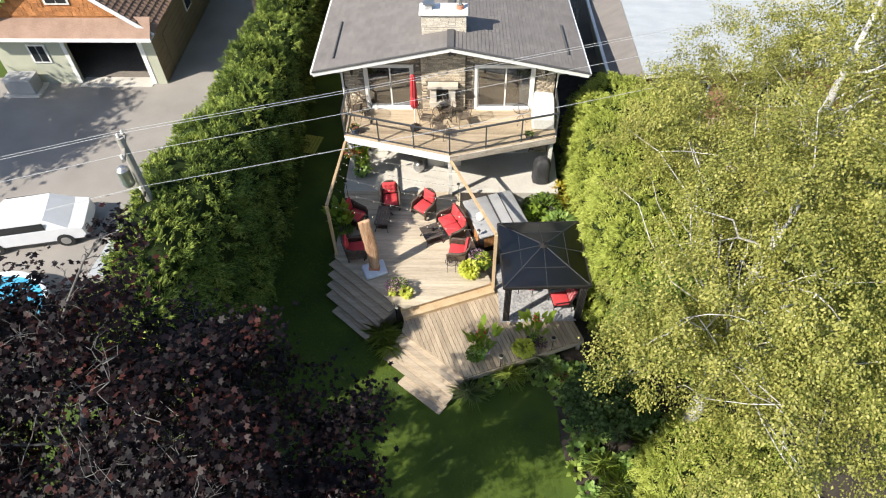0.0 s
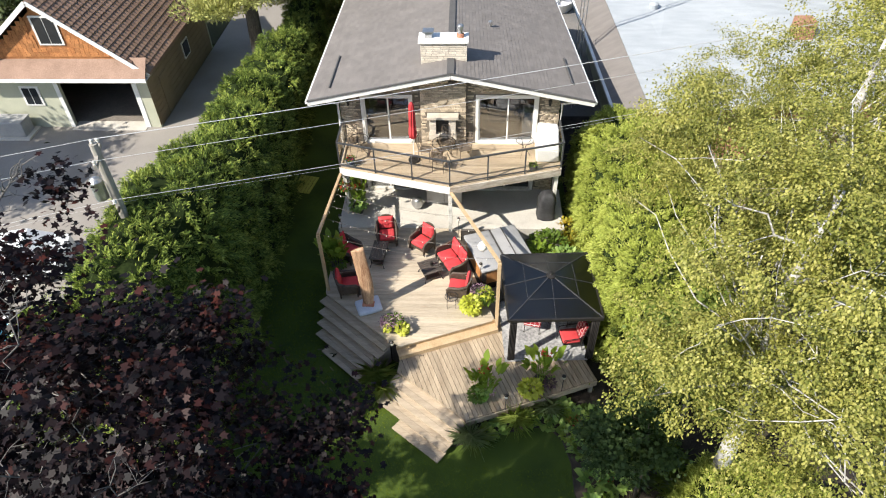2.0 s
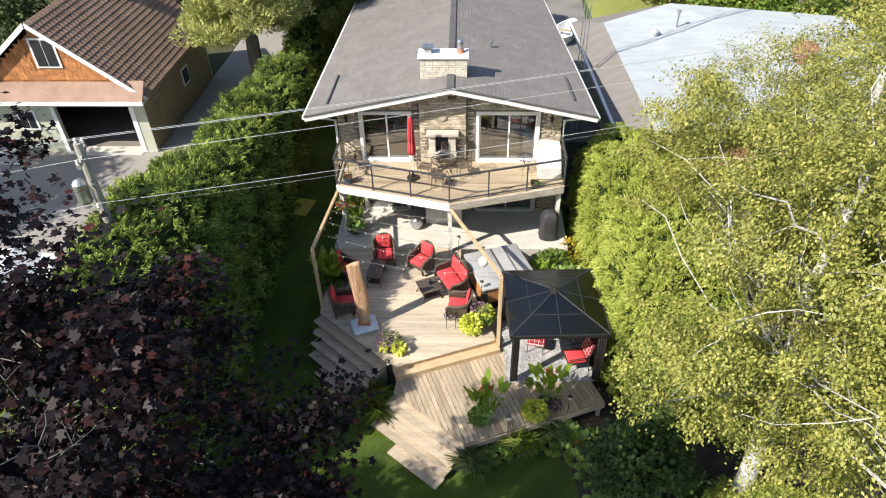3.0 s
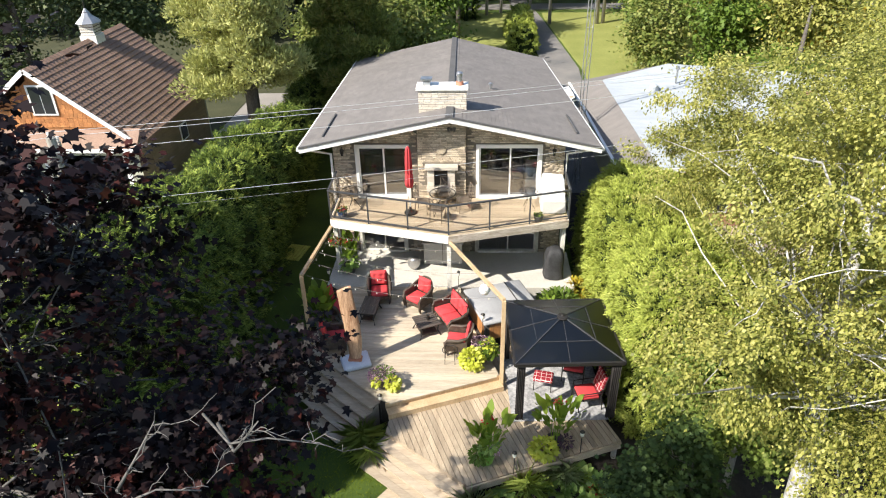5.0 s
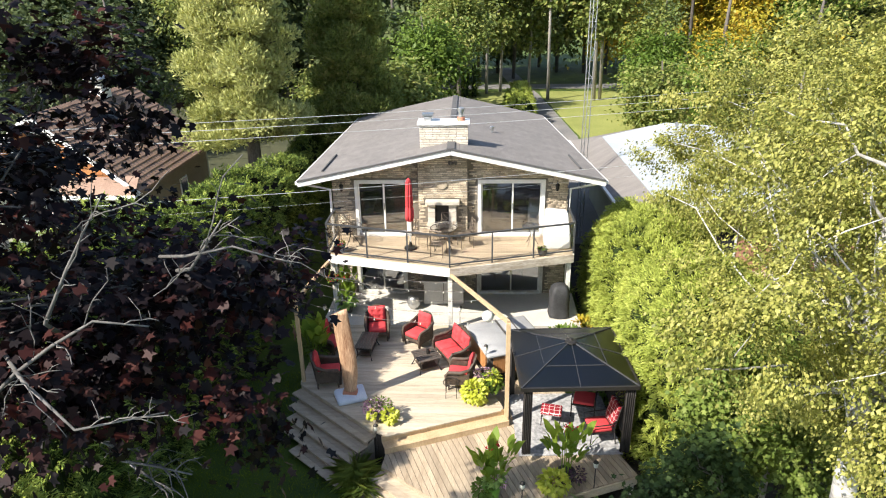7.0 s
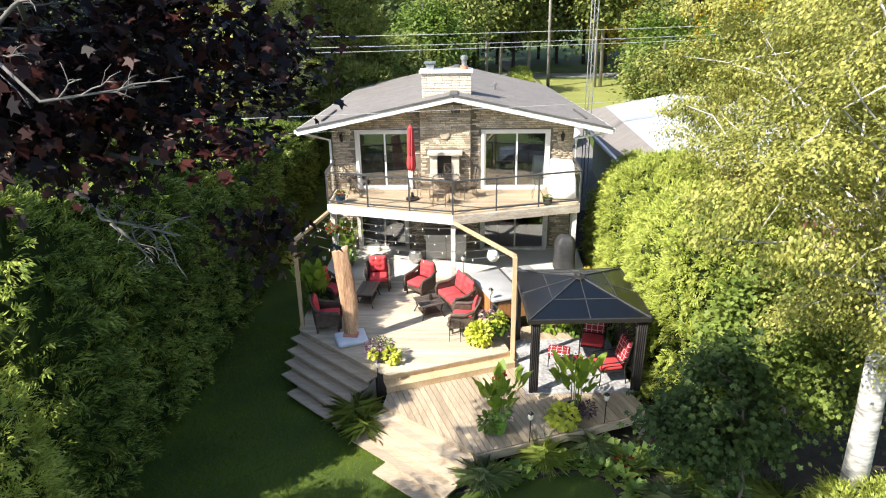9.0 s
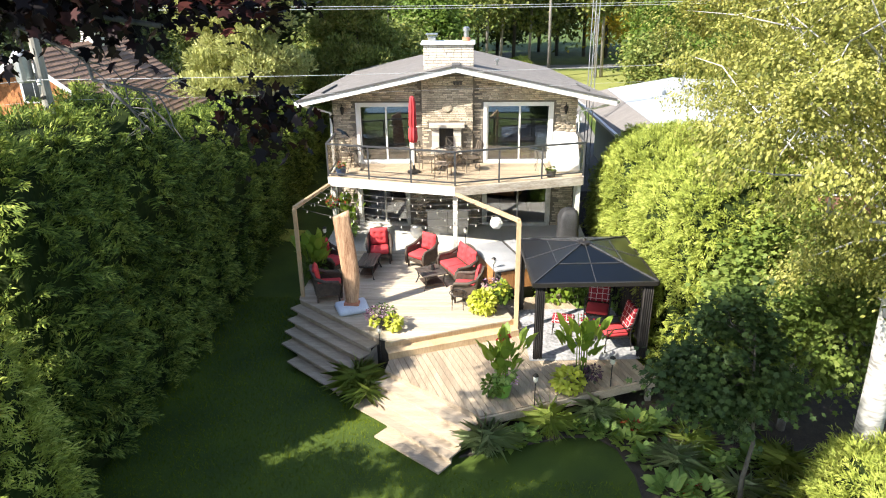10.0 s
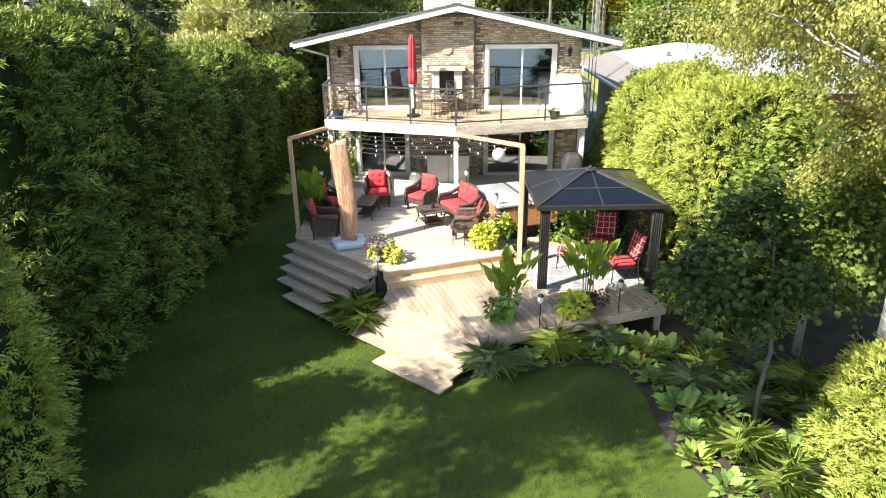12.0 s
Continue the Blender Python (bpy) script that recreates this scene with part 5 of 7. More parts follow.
# young maple in the bed
tree("young_maple", (4.8, 10.1), [(4.8, 10.1, 0), (4.74, 10.1, 0.8), (4.8, 10.08, 1.6), (4.65, 10.1, 2.6), (4.5, 10.1, 3.8)], [0.05, 0.043, 0.036, 0.03, 0.01],
     [((4.2, 10.1, 3.1), (0.8, 0.8, 1.0)), ((3.65, 10.2, 2.7), (0.6, 0.7, 0.7)), ((4.8, 10.2, 2.9), (0.55, 0.7, 0.75)), ((4.2, 10.2, 3.9), (0.5, 0.5, 0.6))],
     190, 42, 0.17, 0.112, LOBED, M["maple_leaf"], M["bark"], "young dark green maple with a thin pale trunk", 25, limbs=22, droop=0.4, limb_r=0.014, limb_from=0.7, gaps=-0.2, wave=1.6)
tree("green_maple", (6.6, 12.6), [(6.6, 12.6, 0), (6.6, 12.6, 2), (6.5, 12.6, 4.6)], [0.09, 0.07, 0.02],
     [((6.5, 12.9, 3.4), (1.4, 1.1, 1.7)), ((5.7, 12.9, 2.8), (0.9, 0.8, 1.4)), ((7.4, 12.2, 3.0), (1.2, 1.0, 1.6))],
     260, 70, 0.24, 0.11, LOBED, M["bright_leaf"], M["pale_bark"], "green maple growing out of the hedge", 26, limbs=14, limb_r=0.02, limb_from=0.7)

# a broad tree west of the driveway, which shades it
tree("broad_tree", (-29.5, 19.5), [(-29.5, 19.5, -0.1), (-29.3, 19.5, 5), (-29, 19.5, 11)], [0.3, 0.24, 0.05], [((-29, 19.5, 9.0), (3.2, 3.0, 3.0)), ((-27.5, 21.5, 7.5), (2.0, 2.0, 1.8))], 240, 60, 0.5, 0.26, DIAMOND, M["green_leaf"], M["bark"], "broad green tree beside the driveway", 28, limbs=16)

# ---- trees behind the house ----
def pine(foot, height, spread, seed, label, needles="pine_leaf", low=0.3):
    rng, pr = np.random.default_rng(seed), random.Random(seed)
    t = thing("pine", None, label, "tree")
    x, y = foot
    part("trunk", tube([(x, y, -0.1), (x + 0.2, y, height * 0.5), (x + 0.1, y, height)], [0.4, 0.28, 0.04], sides=9), M["bark"], t, smooth=True)
    bm, P, O = bmesh.new(), [], []
    z = height * low
    while z < height:
        f = 1 - (z / height) ** 1.6
        for k in range(8):
            a = pr.uniform(0, 2 * math.pi)
            r = spread * (0.35 + 0.65 * f) * pr.uniform(0.7, 1.1)
            tip = Vector((x + r * math.cos(a), y + r * math.sin(a), z + pr.uniform(0.1, 0.7)))
            branch(bm, (x + 0.1, y, z), tip, 0.07, 0.02, -0.2, pr, 4, 5)
            for s in (0.55, 0.8, 1.0):
                c = Vector((x, y, z)).lerp(tip, s)
                m = 340
                d = ball(rng, m)
                P.append(np.array(c) + d * np.array([0.9, 0.9, 0.5]) * (pr.uniform(0.7, 1.15) * rng.uniform(0.4, 1, (m, 1)) ** 0.5))
                O.append(d + np.array([0, 0, 0.6]))
        z += height * 0.06
    tagged(part("branchwork", bm, M["bark"], t), kind="stuff")
    P, O = np.concatenate(P), np.concatenate(O)
    n = len(P)
    ob = new("crown", leaves("crown", P, O + 0.9 * ball(rng, n) + np.array([0, 0, 0.4]), ball(rng, n) + np.array([0, 0, 0.5]), 0.22, DIAMOND * np.array([1, 0.55, 1]), M[needles], rng))
    ob.parent = t
    return t


pine((-11.3, 34.0), 14.5, 3.0, 31, "spreading pine with pale yellow-green needles")
pine((-6.6, 38.0), 13.0, 2.4, 32, "tall dark grey-green spruce behind the house", "wood_leaf", 0.15)


def wood_tree(name, x, y, height, spread, seed, material, label, low=0.3, clumps=70, per=42, leaf=0.5, bark="bark", trunk_r=0.22, size=0.8):
    pr = random.Random(seed)
    lumps = [((x + pr.uniform(-0.4, 0.4) * spread, y + pr.uniform(-0.4, 0.4) * spread, height * pr.uniform(low + 0.12, 0.85)), (spread * pr.uniform(0.5, 0.9), spread * pr.uniform(0.5, 0.9), height * pr.uniform(0.12, 0.25))) for _ in range(4)]
    return tree(name, (x, y), [(x, y, -0.1), (x + pr.uniform(-0.3, 0.3), y, height * 0.5), (x + pr.uniform(-0.4, 0.4), y, height * 0.95)], [trunk_r, trunk_r * 0.75, 0.04], lumps, clumps, per, size, leaf, DIAMOND, material, M[bark], label, seed, limbs=8, limb_r=0.06, shell=0.3)


pr = random.Random(77)
for i in range(46):
    x = -48 + i * 2.35 + pr.uniform(-1.2, 1.2)
    y = pr.uniform(80, 96)
    kind = pr.random()
    mat, lab = ("spruce_leaf", "tall dark conifer at the edge of the woods") if kind < 0.35 else ("wood_leaf", "tall green broadleaf tree at the edge of the woods")
    if 16 < x < 34 and kind > 0.3:
        mat, lab = "autumn_leaf", "tree in yellow and orange autumn leaf"
    wood_tree("forest_tree", x, y, pr.uniform(15, 22), pr.uniform(3.2, 4.6), 200 + i, M[mat], lab, low=0.12, clumps=120, per=48, leaf=0.5, size=1.1)
# Spruce leaf on all of these puts the shade behind the garage into colour.
for i in range(16):
    x = -46 + i * 2.6 + pr.uniform(-0.9, 0.9)
    if x > -6.5:
        continue
    wood_tree("forest_tree", x, pr.uniform(62, 76), pr.uniform(11, 17), pr.uniform(3.0, 4.2), 300 + i, M["spruce_leaf"], "dense dark tree beyond the garage", low=0.05, clumps=110, per=40, leaf=0.55, size=1.0)
for i, (x, y, h, s, mat) in enumerate([(-5.2, 44.5, 7.5, 2.4, "wood_leaf"), (-8.0, 41.5, 7.0, 2.2, "wood_leaf"), (-3.4, 52, 9.5, 2.8, "green_leaf"), (-1.2, 60, 10.5, 2.8, "wood_leaf"), (-28.5, 43, 12, 3.4, "spruce_leaf"), (-24.5, 47, 12, 3.2, "spruce_leaf"), (-20, 52, 12, 3.2, "wood_leaf"),
                                       (17.0, 47.0, 8.0, 3.0, "green_leaf"), (20.5, 45.0, 9.0, 3.2, "birch_leaf"), (25, 52, 12, 3.6, "autumn_leaf"), (22, 62, 14, 3.6, "autumn_leaf"), (29, 60, 15, 4, "green_leaf"), (18.5, 40, 7.0, 2.6, "green_leaf"), (23.5, 38.5, 10.0, 3.4, "birch_leaf"), (22, 30, 11, 3.6, "birch_leaf"), (21.5, 24, 11, 3.4, "birch_leaf"), (15.5, 58, 7.5, 2.6, "green_leaf"), (14.2, 51.5, 6.0, 2.2, "wood_leaf"), (17.5, 66, 10, 3.0, "wood_leaf")]):
    wood_tree("garden_tree", x, y, h, s, 400 + i, M[mat], {"autumn_leaf": "maple in yellow autumn leaf", "green_leaf": "bushy green tree beside the lawn", "birch_leaf": "yellow-green birch beside the bungalow", "wood_leaf": "bushy tree behind the house", "spruce_leaf": "dark conifer beside the garage"}[mat], low=0.05, clumps=110, per=80, leaf=0.29, size=0.75)
for i, (x, y, h) in enumerate([(7.5, 67.8, 17), (12.0, 67.5, 18), (12.6, 67.7, 18), (-1.9, 76, 17), (1.5, 72, 17), (3.0, 73.5, 16), (6.2, 76.0, 15), (-0.4, 80.0, 16)]):
    wood_tree("tall_tree", x, y, h, 2.6, 500 + i, M["wood_leaf"], "tall tree with a bare pale trunk on the lawn", low=0.3, clumps=110, per=40, leaf=0.42, bark="pale_bark", trunk_r=0.17)
for i, (x, y) in enumerate([(-0.6, 70), (0.2, 70.5), (-1.3, 70.6)]):
    hedge("columnar_cedar", lambda yy, x=x: (x - 0.35, x + 0.35, 3.6), y - 0.8, y + 0.8, 0.3, 1500, 0.25, "narrow upright cedar on the lawn", 60 + i, M["cedar_leaf"])


# ---- pergola beams, string lights ----
pergola = thing("pergola", None, "two slim timber posts with beams running up to the balcony", "pergola", kind="structure")
PL, PR = Vector((-4.78, 16.94, 0)), Vector((1.05, 15.62, 0))
part("post", box(PL.x - 0.05, PL.x + 0.05, PL.y - 0.05, PL.y + 0.05, 0.0, 3.60, bevel=0.005), M["new_timber"], pergola)
part("post", box(PR.x - 0.055, PR.x + 0.055, PR.y - 0.055, PR.y + 0.055, LOW, 3.72, bevel=0.005), M["new_timber"], pergola)
EL, ER = Vector((-4.72, 21.0, 3.04)), Vector((-0.55, 19.88, 3.06))
TL, TR = Vector((PL.x, PL.y, 3.62)), Vector((PR.x, PR.y, 3.74))
part("beam", beam(TL, EL, 0.09, 0.09), M["new_timber"], pergola)
part("beam", beam(TR, ER, 0.09, 0.09), M["new_timber"], pergola)


def string_lights(p, q, sag, bulbs):
    s = thing("string_lights", None, "string of small pale bulbs hung between timber beams", "lights", group="string lights over the deck")
    pts = []
    for i in range(17):
        t = i / 16
        w = p.lerp(q, t)
        w.z -= sag * 4 * t * (1 - t)
        pts.append(w)
    part("cable", tube(pts, 0.006, sides=4), M["iron"], s)
    first = None
    for i in range(bulbs):
        t = (i + 0.5) / bulbs
        w = p.lerp(q, t)
        w.z -= sag * 4 * t * (1 - t)
        if first is None:
            first = mesh_of("bulb", lathe([(0.008, 0.0), (0.009, -0.025), (0.015, -0.045), (0.014, -0.06), (0.005, -0.072)], sides=8), M["bulb"])
        b = new("bulb", first)
        b.parent, b.location = s, w


for a, b, sag in ((0.03, 0.05, 0.35), (0.25, 0.2, 0.3), (0.45, 0.42, 0.26), (0.65, 0.62, 0.2), (0.82, 0.82, 0.14)):
    string_lights(TL.lerp(EL, a), TR.lerp(ER, b), sag, 9)
string_lights(TL.lerp(EL, 0.1), Vector((-4.7, 22.6, 2.7)), 0.25, 6)
lantern = thing("paper_lantern", pose(0.55, 16.9, 3.22), "white paper lantern hung from a timber beam", "lantern")
part("globe", lathe([(0.02, -0.17), (0.10, -0.14), (0.16, -0.05), (0.165, 0.03), (0.12, 0.12), (0.03, 0.16)], sides=16), M["paper"], lantern, smooth=True)
part("cord", tube([(0, 0, 0.15), (0.0, 0.0, 0.33)], 0.004, sides=4), M["iron"], lantern)


# ---- carved cedar slab on its base ----
def cedar_slab():
    s = thing("cedar_slab", pose(-3.27, 16.15, DECK), "tall reddish cedar slab sculpture on a pale covered base", "sculpture")
    bm = box(-0.42, 0.42, -0.34, 0.34, 0.0, 0.17, bevel=0.07)
    for v in bm.verts:
        v.co += Vector((0, 0, 0.03 * noise.noise(v.co * 4))) + Vector((0.03 * noise.noise(v.co * 3 + Vector((5, 0, 0))), 0, 0))
    part("base", bm, M["base_cloth"], s, "puffy pale blue-white base cover", smooth=True).rotation_euler = (0, 0, radians(22))
    bm = bmesh.new()
    rings = []
    n, m = 26, 18
    for i in range(n + 1):
        t = i / n
        z = 0.14 + t * 2.57
        w = 0.155 + 0.06 * math.sin(t * 3.0) + 0.05 * t
        d = 0.075 + 0.02 * math.sin(t * 5)
        ring = []
        for k in range(m):
            a = 2 * math.pi * k / m
            g = 1 + 0.16 * noise.noise(Vector((math.cos(a) * 2.2, math.sin(a) * 2.2, z * 0.8)))
            zz = z + (0.10 * math.cos(a) if i == n else 0)
            ring.append(bm.verts.new((w * g * math.cos(a) + 0.05 * math.sin(t * 4) - 0.09 * t, d * g * math.sin(a), zz)))
        rings.append(ring)
    for a, b in zip(rings, rings[1:]):
        for k in range(m):
            bm.faces.new((a[k], a[(k + 1) % m], b[(k + 1) % m], b[k]))
    bm.faces.new(rings[-1])
    bm.faces.new(rings[0][::-1])
    part("slab", bm, M["cedar"], s, "rough split cedar slab", smooth=True)
    part("bracket", box(-0.2, 0.2, -0.12, 0.12, 0.15, 0.24, bevel=0.02), M["terracotta"], s)


cedar_slab()


# ---- wicker seats ----
def wicker_seat(name, width, m, label, cushions):
    """A deep wicker seat that faces -y: skirt, arms, rounded back, legs and red cushions."""
    c = thing(name, m, label, "chair" if cushions == 1 else "loveseat", group="red cushioned wicker seats on the deck")
    h = width / 2
    part("seat_frame", box(-h + 0.03, h - 0.03, -0.33, 0.30, 0.20, 0.34, bevel=0.03), M["wicker"], c)
    for s in (-1, 1):
        pts = [(s * (h - 0.03), -0.36, 0.12), (s * (h - 0.02), -0.38, 0.50), (s * (h + 0.0), -0.30, 0.60), (s * (h + 0.0), 0.05, 0.62), (s * (h - 0.03), 0.33, 0.74)]
        a = part("arm", tube(pts, [0.035, 0.04, 0.055, 0.055, 0.045], sides=8), M["wicker"], c, smooth=True)
        part("arm_panel", box(s * (h - 0.03) - 0.018, s * (h - 0.03) + 0.018, -0.35, 0.30, 0.20, 0.58, bevel=0.01), M["wicker"], a)
    bm = bmesh.new()
    n = 12
    cols = []
    for i in range(n + 1):
        u = -1 + 2 * i / n
        top = 0.98 - 0.20 * abs(u) ** 2.5
        y = 0.30 - 0.10 * abs(u) ** 3
        cols.append([bm.verts.new((u * (h - 0.02), y + dy + 0.12 * (z - 0.2), z)) for dy, z in ((0, 0.2), (0, top), (0.06, top), (0.06, 0.2))])
    for a, b in zip(cols, cols[1:]):
        for k in range(4):
            bm.faces.new((a[k], b[k], b[(k + 1) % 4], a[(k + 1) % 4]))
    bm.faces.new(cols[0][::-1])
    bm.faces.new(cols[-1])
    bmesh.ops.recalc_face_normals(bm, faces=bm.faces[:])
    part("backrest", bm, M["wicker"], c, smooth=False)
    for x, y in ((-h + 0.06, -0.30), (h - 0.06, -0.30), (-h + 0.06, 0.28), (h - 0.06, 0.28)):
        part("leg", tube([(x, y, 0), (x, y, 0.22)], [0.025, 0.035], sides=8), M["wicker"], c)
    w = (width - 0.16) / cushions
    for k in range(cushions):
        x0 = -h + 0.08 + k * w
        bm = box(x0 + 0.005, x0 + w - 0.005, -0.36, 0.22, 0.345, 0.475, bevel=0.05)
        part("seat_cushion", bm, M["red"], c, "red fabric seat cushion", smooth=True)
        bm = bmesh.new()
        nx, nz = 12, 12
        g = []
        for face, sy in ((0, -1), (1, 1)):
            g.append([[None] * (nx + 1) for _ in range(nz + 1)])
            for j in range(nz + 1):
                for i in range(nx + 1):
                    u, v = i / nx, j / nz
                    edge = min(u, 1 - u, v, 1 - v)
                    puff = 0.075 * min(1, edge * 6) ** 0.5 + 0.004
                    if sy < 0:
                        for bu, bv in ((0.3, 0.35), (0.7, 0.35), (0.3, 0.7), (0.7, 0.7)):
                            puff -= 0.05 * math.exp(-((u - bu) ** 2 + (v - bv) ** 2) / 0.006)
                    z = 0.46 + v * 0.52
                    g[face][j][i] = bm.verts.new((x0 + w * (0.03 + 0.94 * u), 0.235 + 0.14 * (z - 0.3) + sy * puff, z))
        for face in (0, 1):
            for j in range(nz):
                for i in range(nx):
                    q = [g[face][j][i], g[face][j][i + 1], g[face][j + 1][i + 1], g[face][j + 1][i]]
                    bm.faces.new(q if face == 0 else q[::-1])
        part("back_cushion", bm, M["red"], c, "red tufted back cushion", smooth=True)
    return c


first_chair = wicker_seat("wicker_armchair", 0.74, pose(-2.95, 19.5, DECK, 0, 0, 8), "dark wicker armchair with red tufted cushions", 1)
for x, y, a in ((-1.58, 19.12, -38), (-4.28, 18.6, 62), (-4.05, 16.9, 100), (-0.2, 16.85, -98)):
    copy_thing(first_chair, pose(x, y, DECK, 0, 0, a))
wicker_seat("wicker_loveseat", 1.22, pose(-0.48, 18.15, DECK, 0, 0, -62), "dark wicker loveseat with red cushions", 2)


def slatted_table(name, m, w, d, h, label, slats):
    t = thing(name, m, label, "table")
    for k in range(slats):
        y0 = -d / 2 + d * k / slats
        part("slat", box(-w / 2, w / 2, y0 + 0.006, y0 + d / slats - 0.006, h - 0.03, h, bevel=0.004), M["table_top"], t)
    part("shelf", box(-w / 2 + 0.1, w / 2 - 0.1, -d / 2 + 0.08, d / 2 - 0.08, 0.12, 0.14), M["wicker"], t)
    for sx in (-1, 1):
        for sy in (-1, 1):
            part("leg", tube([(sx * (w / 2 - 0.02), sy * (d / 2 - 0.02), 0), (sx * (w / 2 - 0.10), sy * (d / 2 - 0.08), 0.2), (sx * (w / 2 - 0.06), sy * (d / 2 - 0.05), h - 0.03)], 0.022, sides=8), M["iron"], t)
        part("apron", box(sx * (w / 2 - 0.06) - 0.015, sx * (w / 2 - 0.06) + 0.015, -d / 2 + 0.05, d / 2 - 0.05, h - 0.09, h - 0.03), M["iron"], t)
    return t


slatted_table("coffee_table", pose(-1.25, 17.75, DECK, 0, 0, 25), 0.72, 0.72, 0.45, "dark wicker coffee table with flared legs", 7)
slatted_table("coffee_table", pose(-3.15, 18.55, DECK, 0, 0, 84), 1.0, 0.55, 0.45, "dark slatted patio table between armchairs", 6)
stem = thing("candle_jar", pose(-1.2, 17.8, DECK + 0.45), "small dark candle jar on the coffee table", "jar")
part("jar", lathe([(0.05, 0), (0.06, 0.05), (0.045, 0.14), (0.05, 0.17)], sides=12), M["iron"], stem)


def side_table(m):
    t = thing("side_table", m, "small round glass side table with thin metal legs", "table")
    part("top", lathe([(0.22, 0.44), (0.22, 0.452)], sides=24), M["glass"], t, "clear glass top")
    part("rim", tube([(0.22 * math.cos(a), 0.22 * math.sin(a), 0.446) for a in [2 * math.pi * k / 20 for k in range(21)]], 0.012, sides=6), M["iron"], t)
    for k in range(4):
        a = math.pi / 4 + k * math.pi / 2
        part("leg", tube([(0.21 * math.cos(a), 0.21 * math.sin(a), 0), (0.20 * math.cos(a), 0.20 * math.sin(a), 0.44)], 0.010, sides=6), M["iron"], t)


side_table(pose(-0.46, 16.3, DECK))

# ---- hot tub ----
tub = thing("hot_tub", pose(1.17, 18.5, DECK, 0, 0, 19.5), "square hot tub with orange wood sides and grey folding cover", "hot tub")
part("shell", box(-0.93, 0.93, -0.93, 0.93, 0.0, 0.62, bevel=0.12), M["dark_pot"], tub)
for k in range(15):
    x = -0.92 + k * 0.123
    for y in (-0.955, 0.935):
        if 0 < k < 14:
            part("side_board", box(x + 0.003, x + 0.12, y, y + 0.02, 0.03, 0.58), M["tub_wood"], tub)
    for xx in (-0.955, 0.935):
        if 0 < k < 14:
            part("side_board", box(xx, xx + 0.02, x + 0.003, x + 0.12, 0.03, 0.58), M["tub_wood"], tub)
for a, b in ((-1.0, -0.01), (0.01, 1.0)):
    bm = box(a, b, -1.0, 1.0, 0.60, 0.71, bevel=0.045)
    part("cover_half", bm, M["vinyl"], tub, "grey padded vinyl cover half", smooth=True)
part("cover_strap", box(-0.025, 0.025, -0.97, 0.97, 0.70, 0.722), M["dark_pot"], tub)
part("cover_strap", box(0.42, 0.46, -0.98, 0.98, 0.708, 0.72), M["dark_pot"], tub)

# ---- gazebo ----
gazebo = thing("gazebo", pose(2.66, 15.68, LOW, 0, 0, 3.0), "dark metal gazebo with smoked panel roof and black curtains", "gazebo")
G, GH, GA = 1.42, 2.05, 2.50
for sx in (-1, 1):
    for sy in (-1, 1):
        x, y = sx * (G - 0.12), sy * (G - 0.12)
        part("post", box(x - 0.045, x + 0.045, y - 0.045, y + 0.045, 0, GH, bevel=0.006), M["frame_dark"], gazebo)
corners = [Vector((-G, -G, GH)), Vector((G, -G, GH)), Vector((G, G, GH)), Vector((-G, G, GH))]
apex = Vector((0, 0, GA))
for i in range(4):
    p, q = corners[i], corners[(i + 1) % 4]
    bm = bmesh.new()
    vs = [bm.verts.new(v) for v in (p, q, apex)] + [bm.verts.new(v - Vector((0, 0, 0.02))) for v in (p, q, apex)]
    bm.faces.new(vs[:3])
    bm.faces.new(vs[5:2:-1])
    for k in range(3):
        bm.faces.new((vs[k], vs[3 + k], vs[3 + (k + 1) % 3], vs[(k + 1) % 3]))
    bmesh.ops.recalc_face_normals(bm, faces=bm.faces[:])
    part("roof_panel", bm, M["roof_panel"], gazebo, "smoked dark roof panel")
    part("eave_beam", beam(p - Vector((0, 0, 0.04)), q - Vector((0, 0, 0.04)), 0.06, 0.10), M["frame_dark"], gazebo)
    part("hip_rib", beam(p + Vector((0, 0, 0.012)), apex + Vector((0, 0, 0.012)), 0.026, 0.03), M["rib_grey"], gazebo)
    mid = (p + q) / 2
    part("rib", beam(p.lerp(apex, 0.45) + Vector((0, 0, 0.008)), q.lerp(apex, 0.45) + Vector((0, 0, 0.008)), 0.014, 0.02), M["rib_grey"], gazebo)
    part("rib", beam(mid + Vector((0, 0, 0.008)), apex + Vector((0, 0, 0.008)), 0.014, 0.02), M["rib_grey"], gazebo)
part("finial", lathe([(0.16, 0.0), (0.15, 0.03), (0.05, 0.06), (0.03, 0.1)], at=(0, 0, GA - 0.02), sides=12), M["frame_dark"], gazebo)


def curtain(p, q, z0, z1, folds, depth, label):
    """A hanging cloth in folds from p to q, gathered a little at half height."""
    bm = bmesh.new()
    p, q = Vector(p), Vector(q)
    side = Vector((-(q - p).y, (q - p).x, 0)).normalized()
    n = folds * 6
    rows = []
    for j in range(7):
        v = j / 6
        rows.append([bm.verts.new(p.lerp(q, i / n) + side * depth * math.sin(2 * math.pi * folds * i / n) * (0.7 + 0.3 * math.sin(3 * v + i)) + Vector((0, 0, z0 + (z1 - z0) * v))) for i in range(n + 1)])
    for a, b in zip(rows, rows[1:]):
        for i in range(n):
            bm.faces.new((a[i], a[i + 1], b[i + 1], b[i]))
    ob = part("curtain", bm, M["curtain"], gazebo, label, smooth=True)
    mod = ob.modifiers.new("cloth", "SOLIDIFY")
    mod.thickness = 0.006


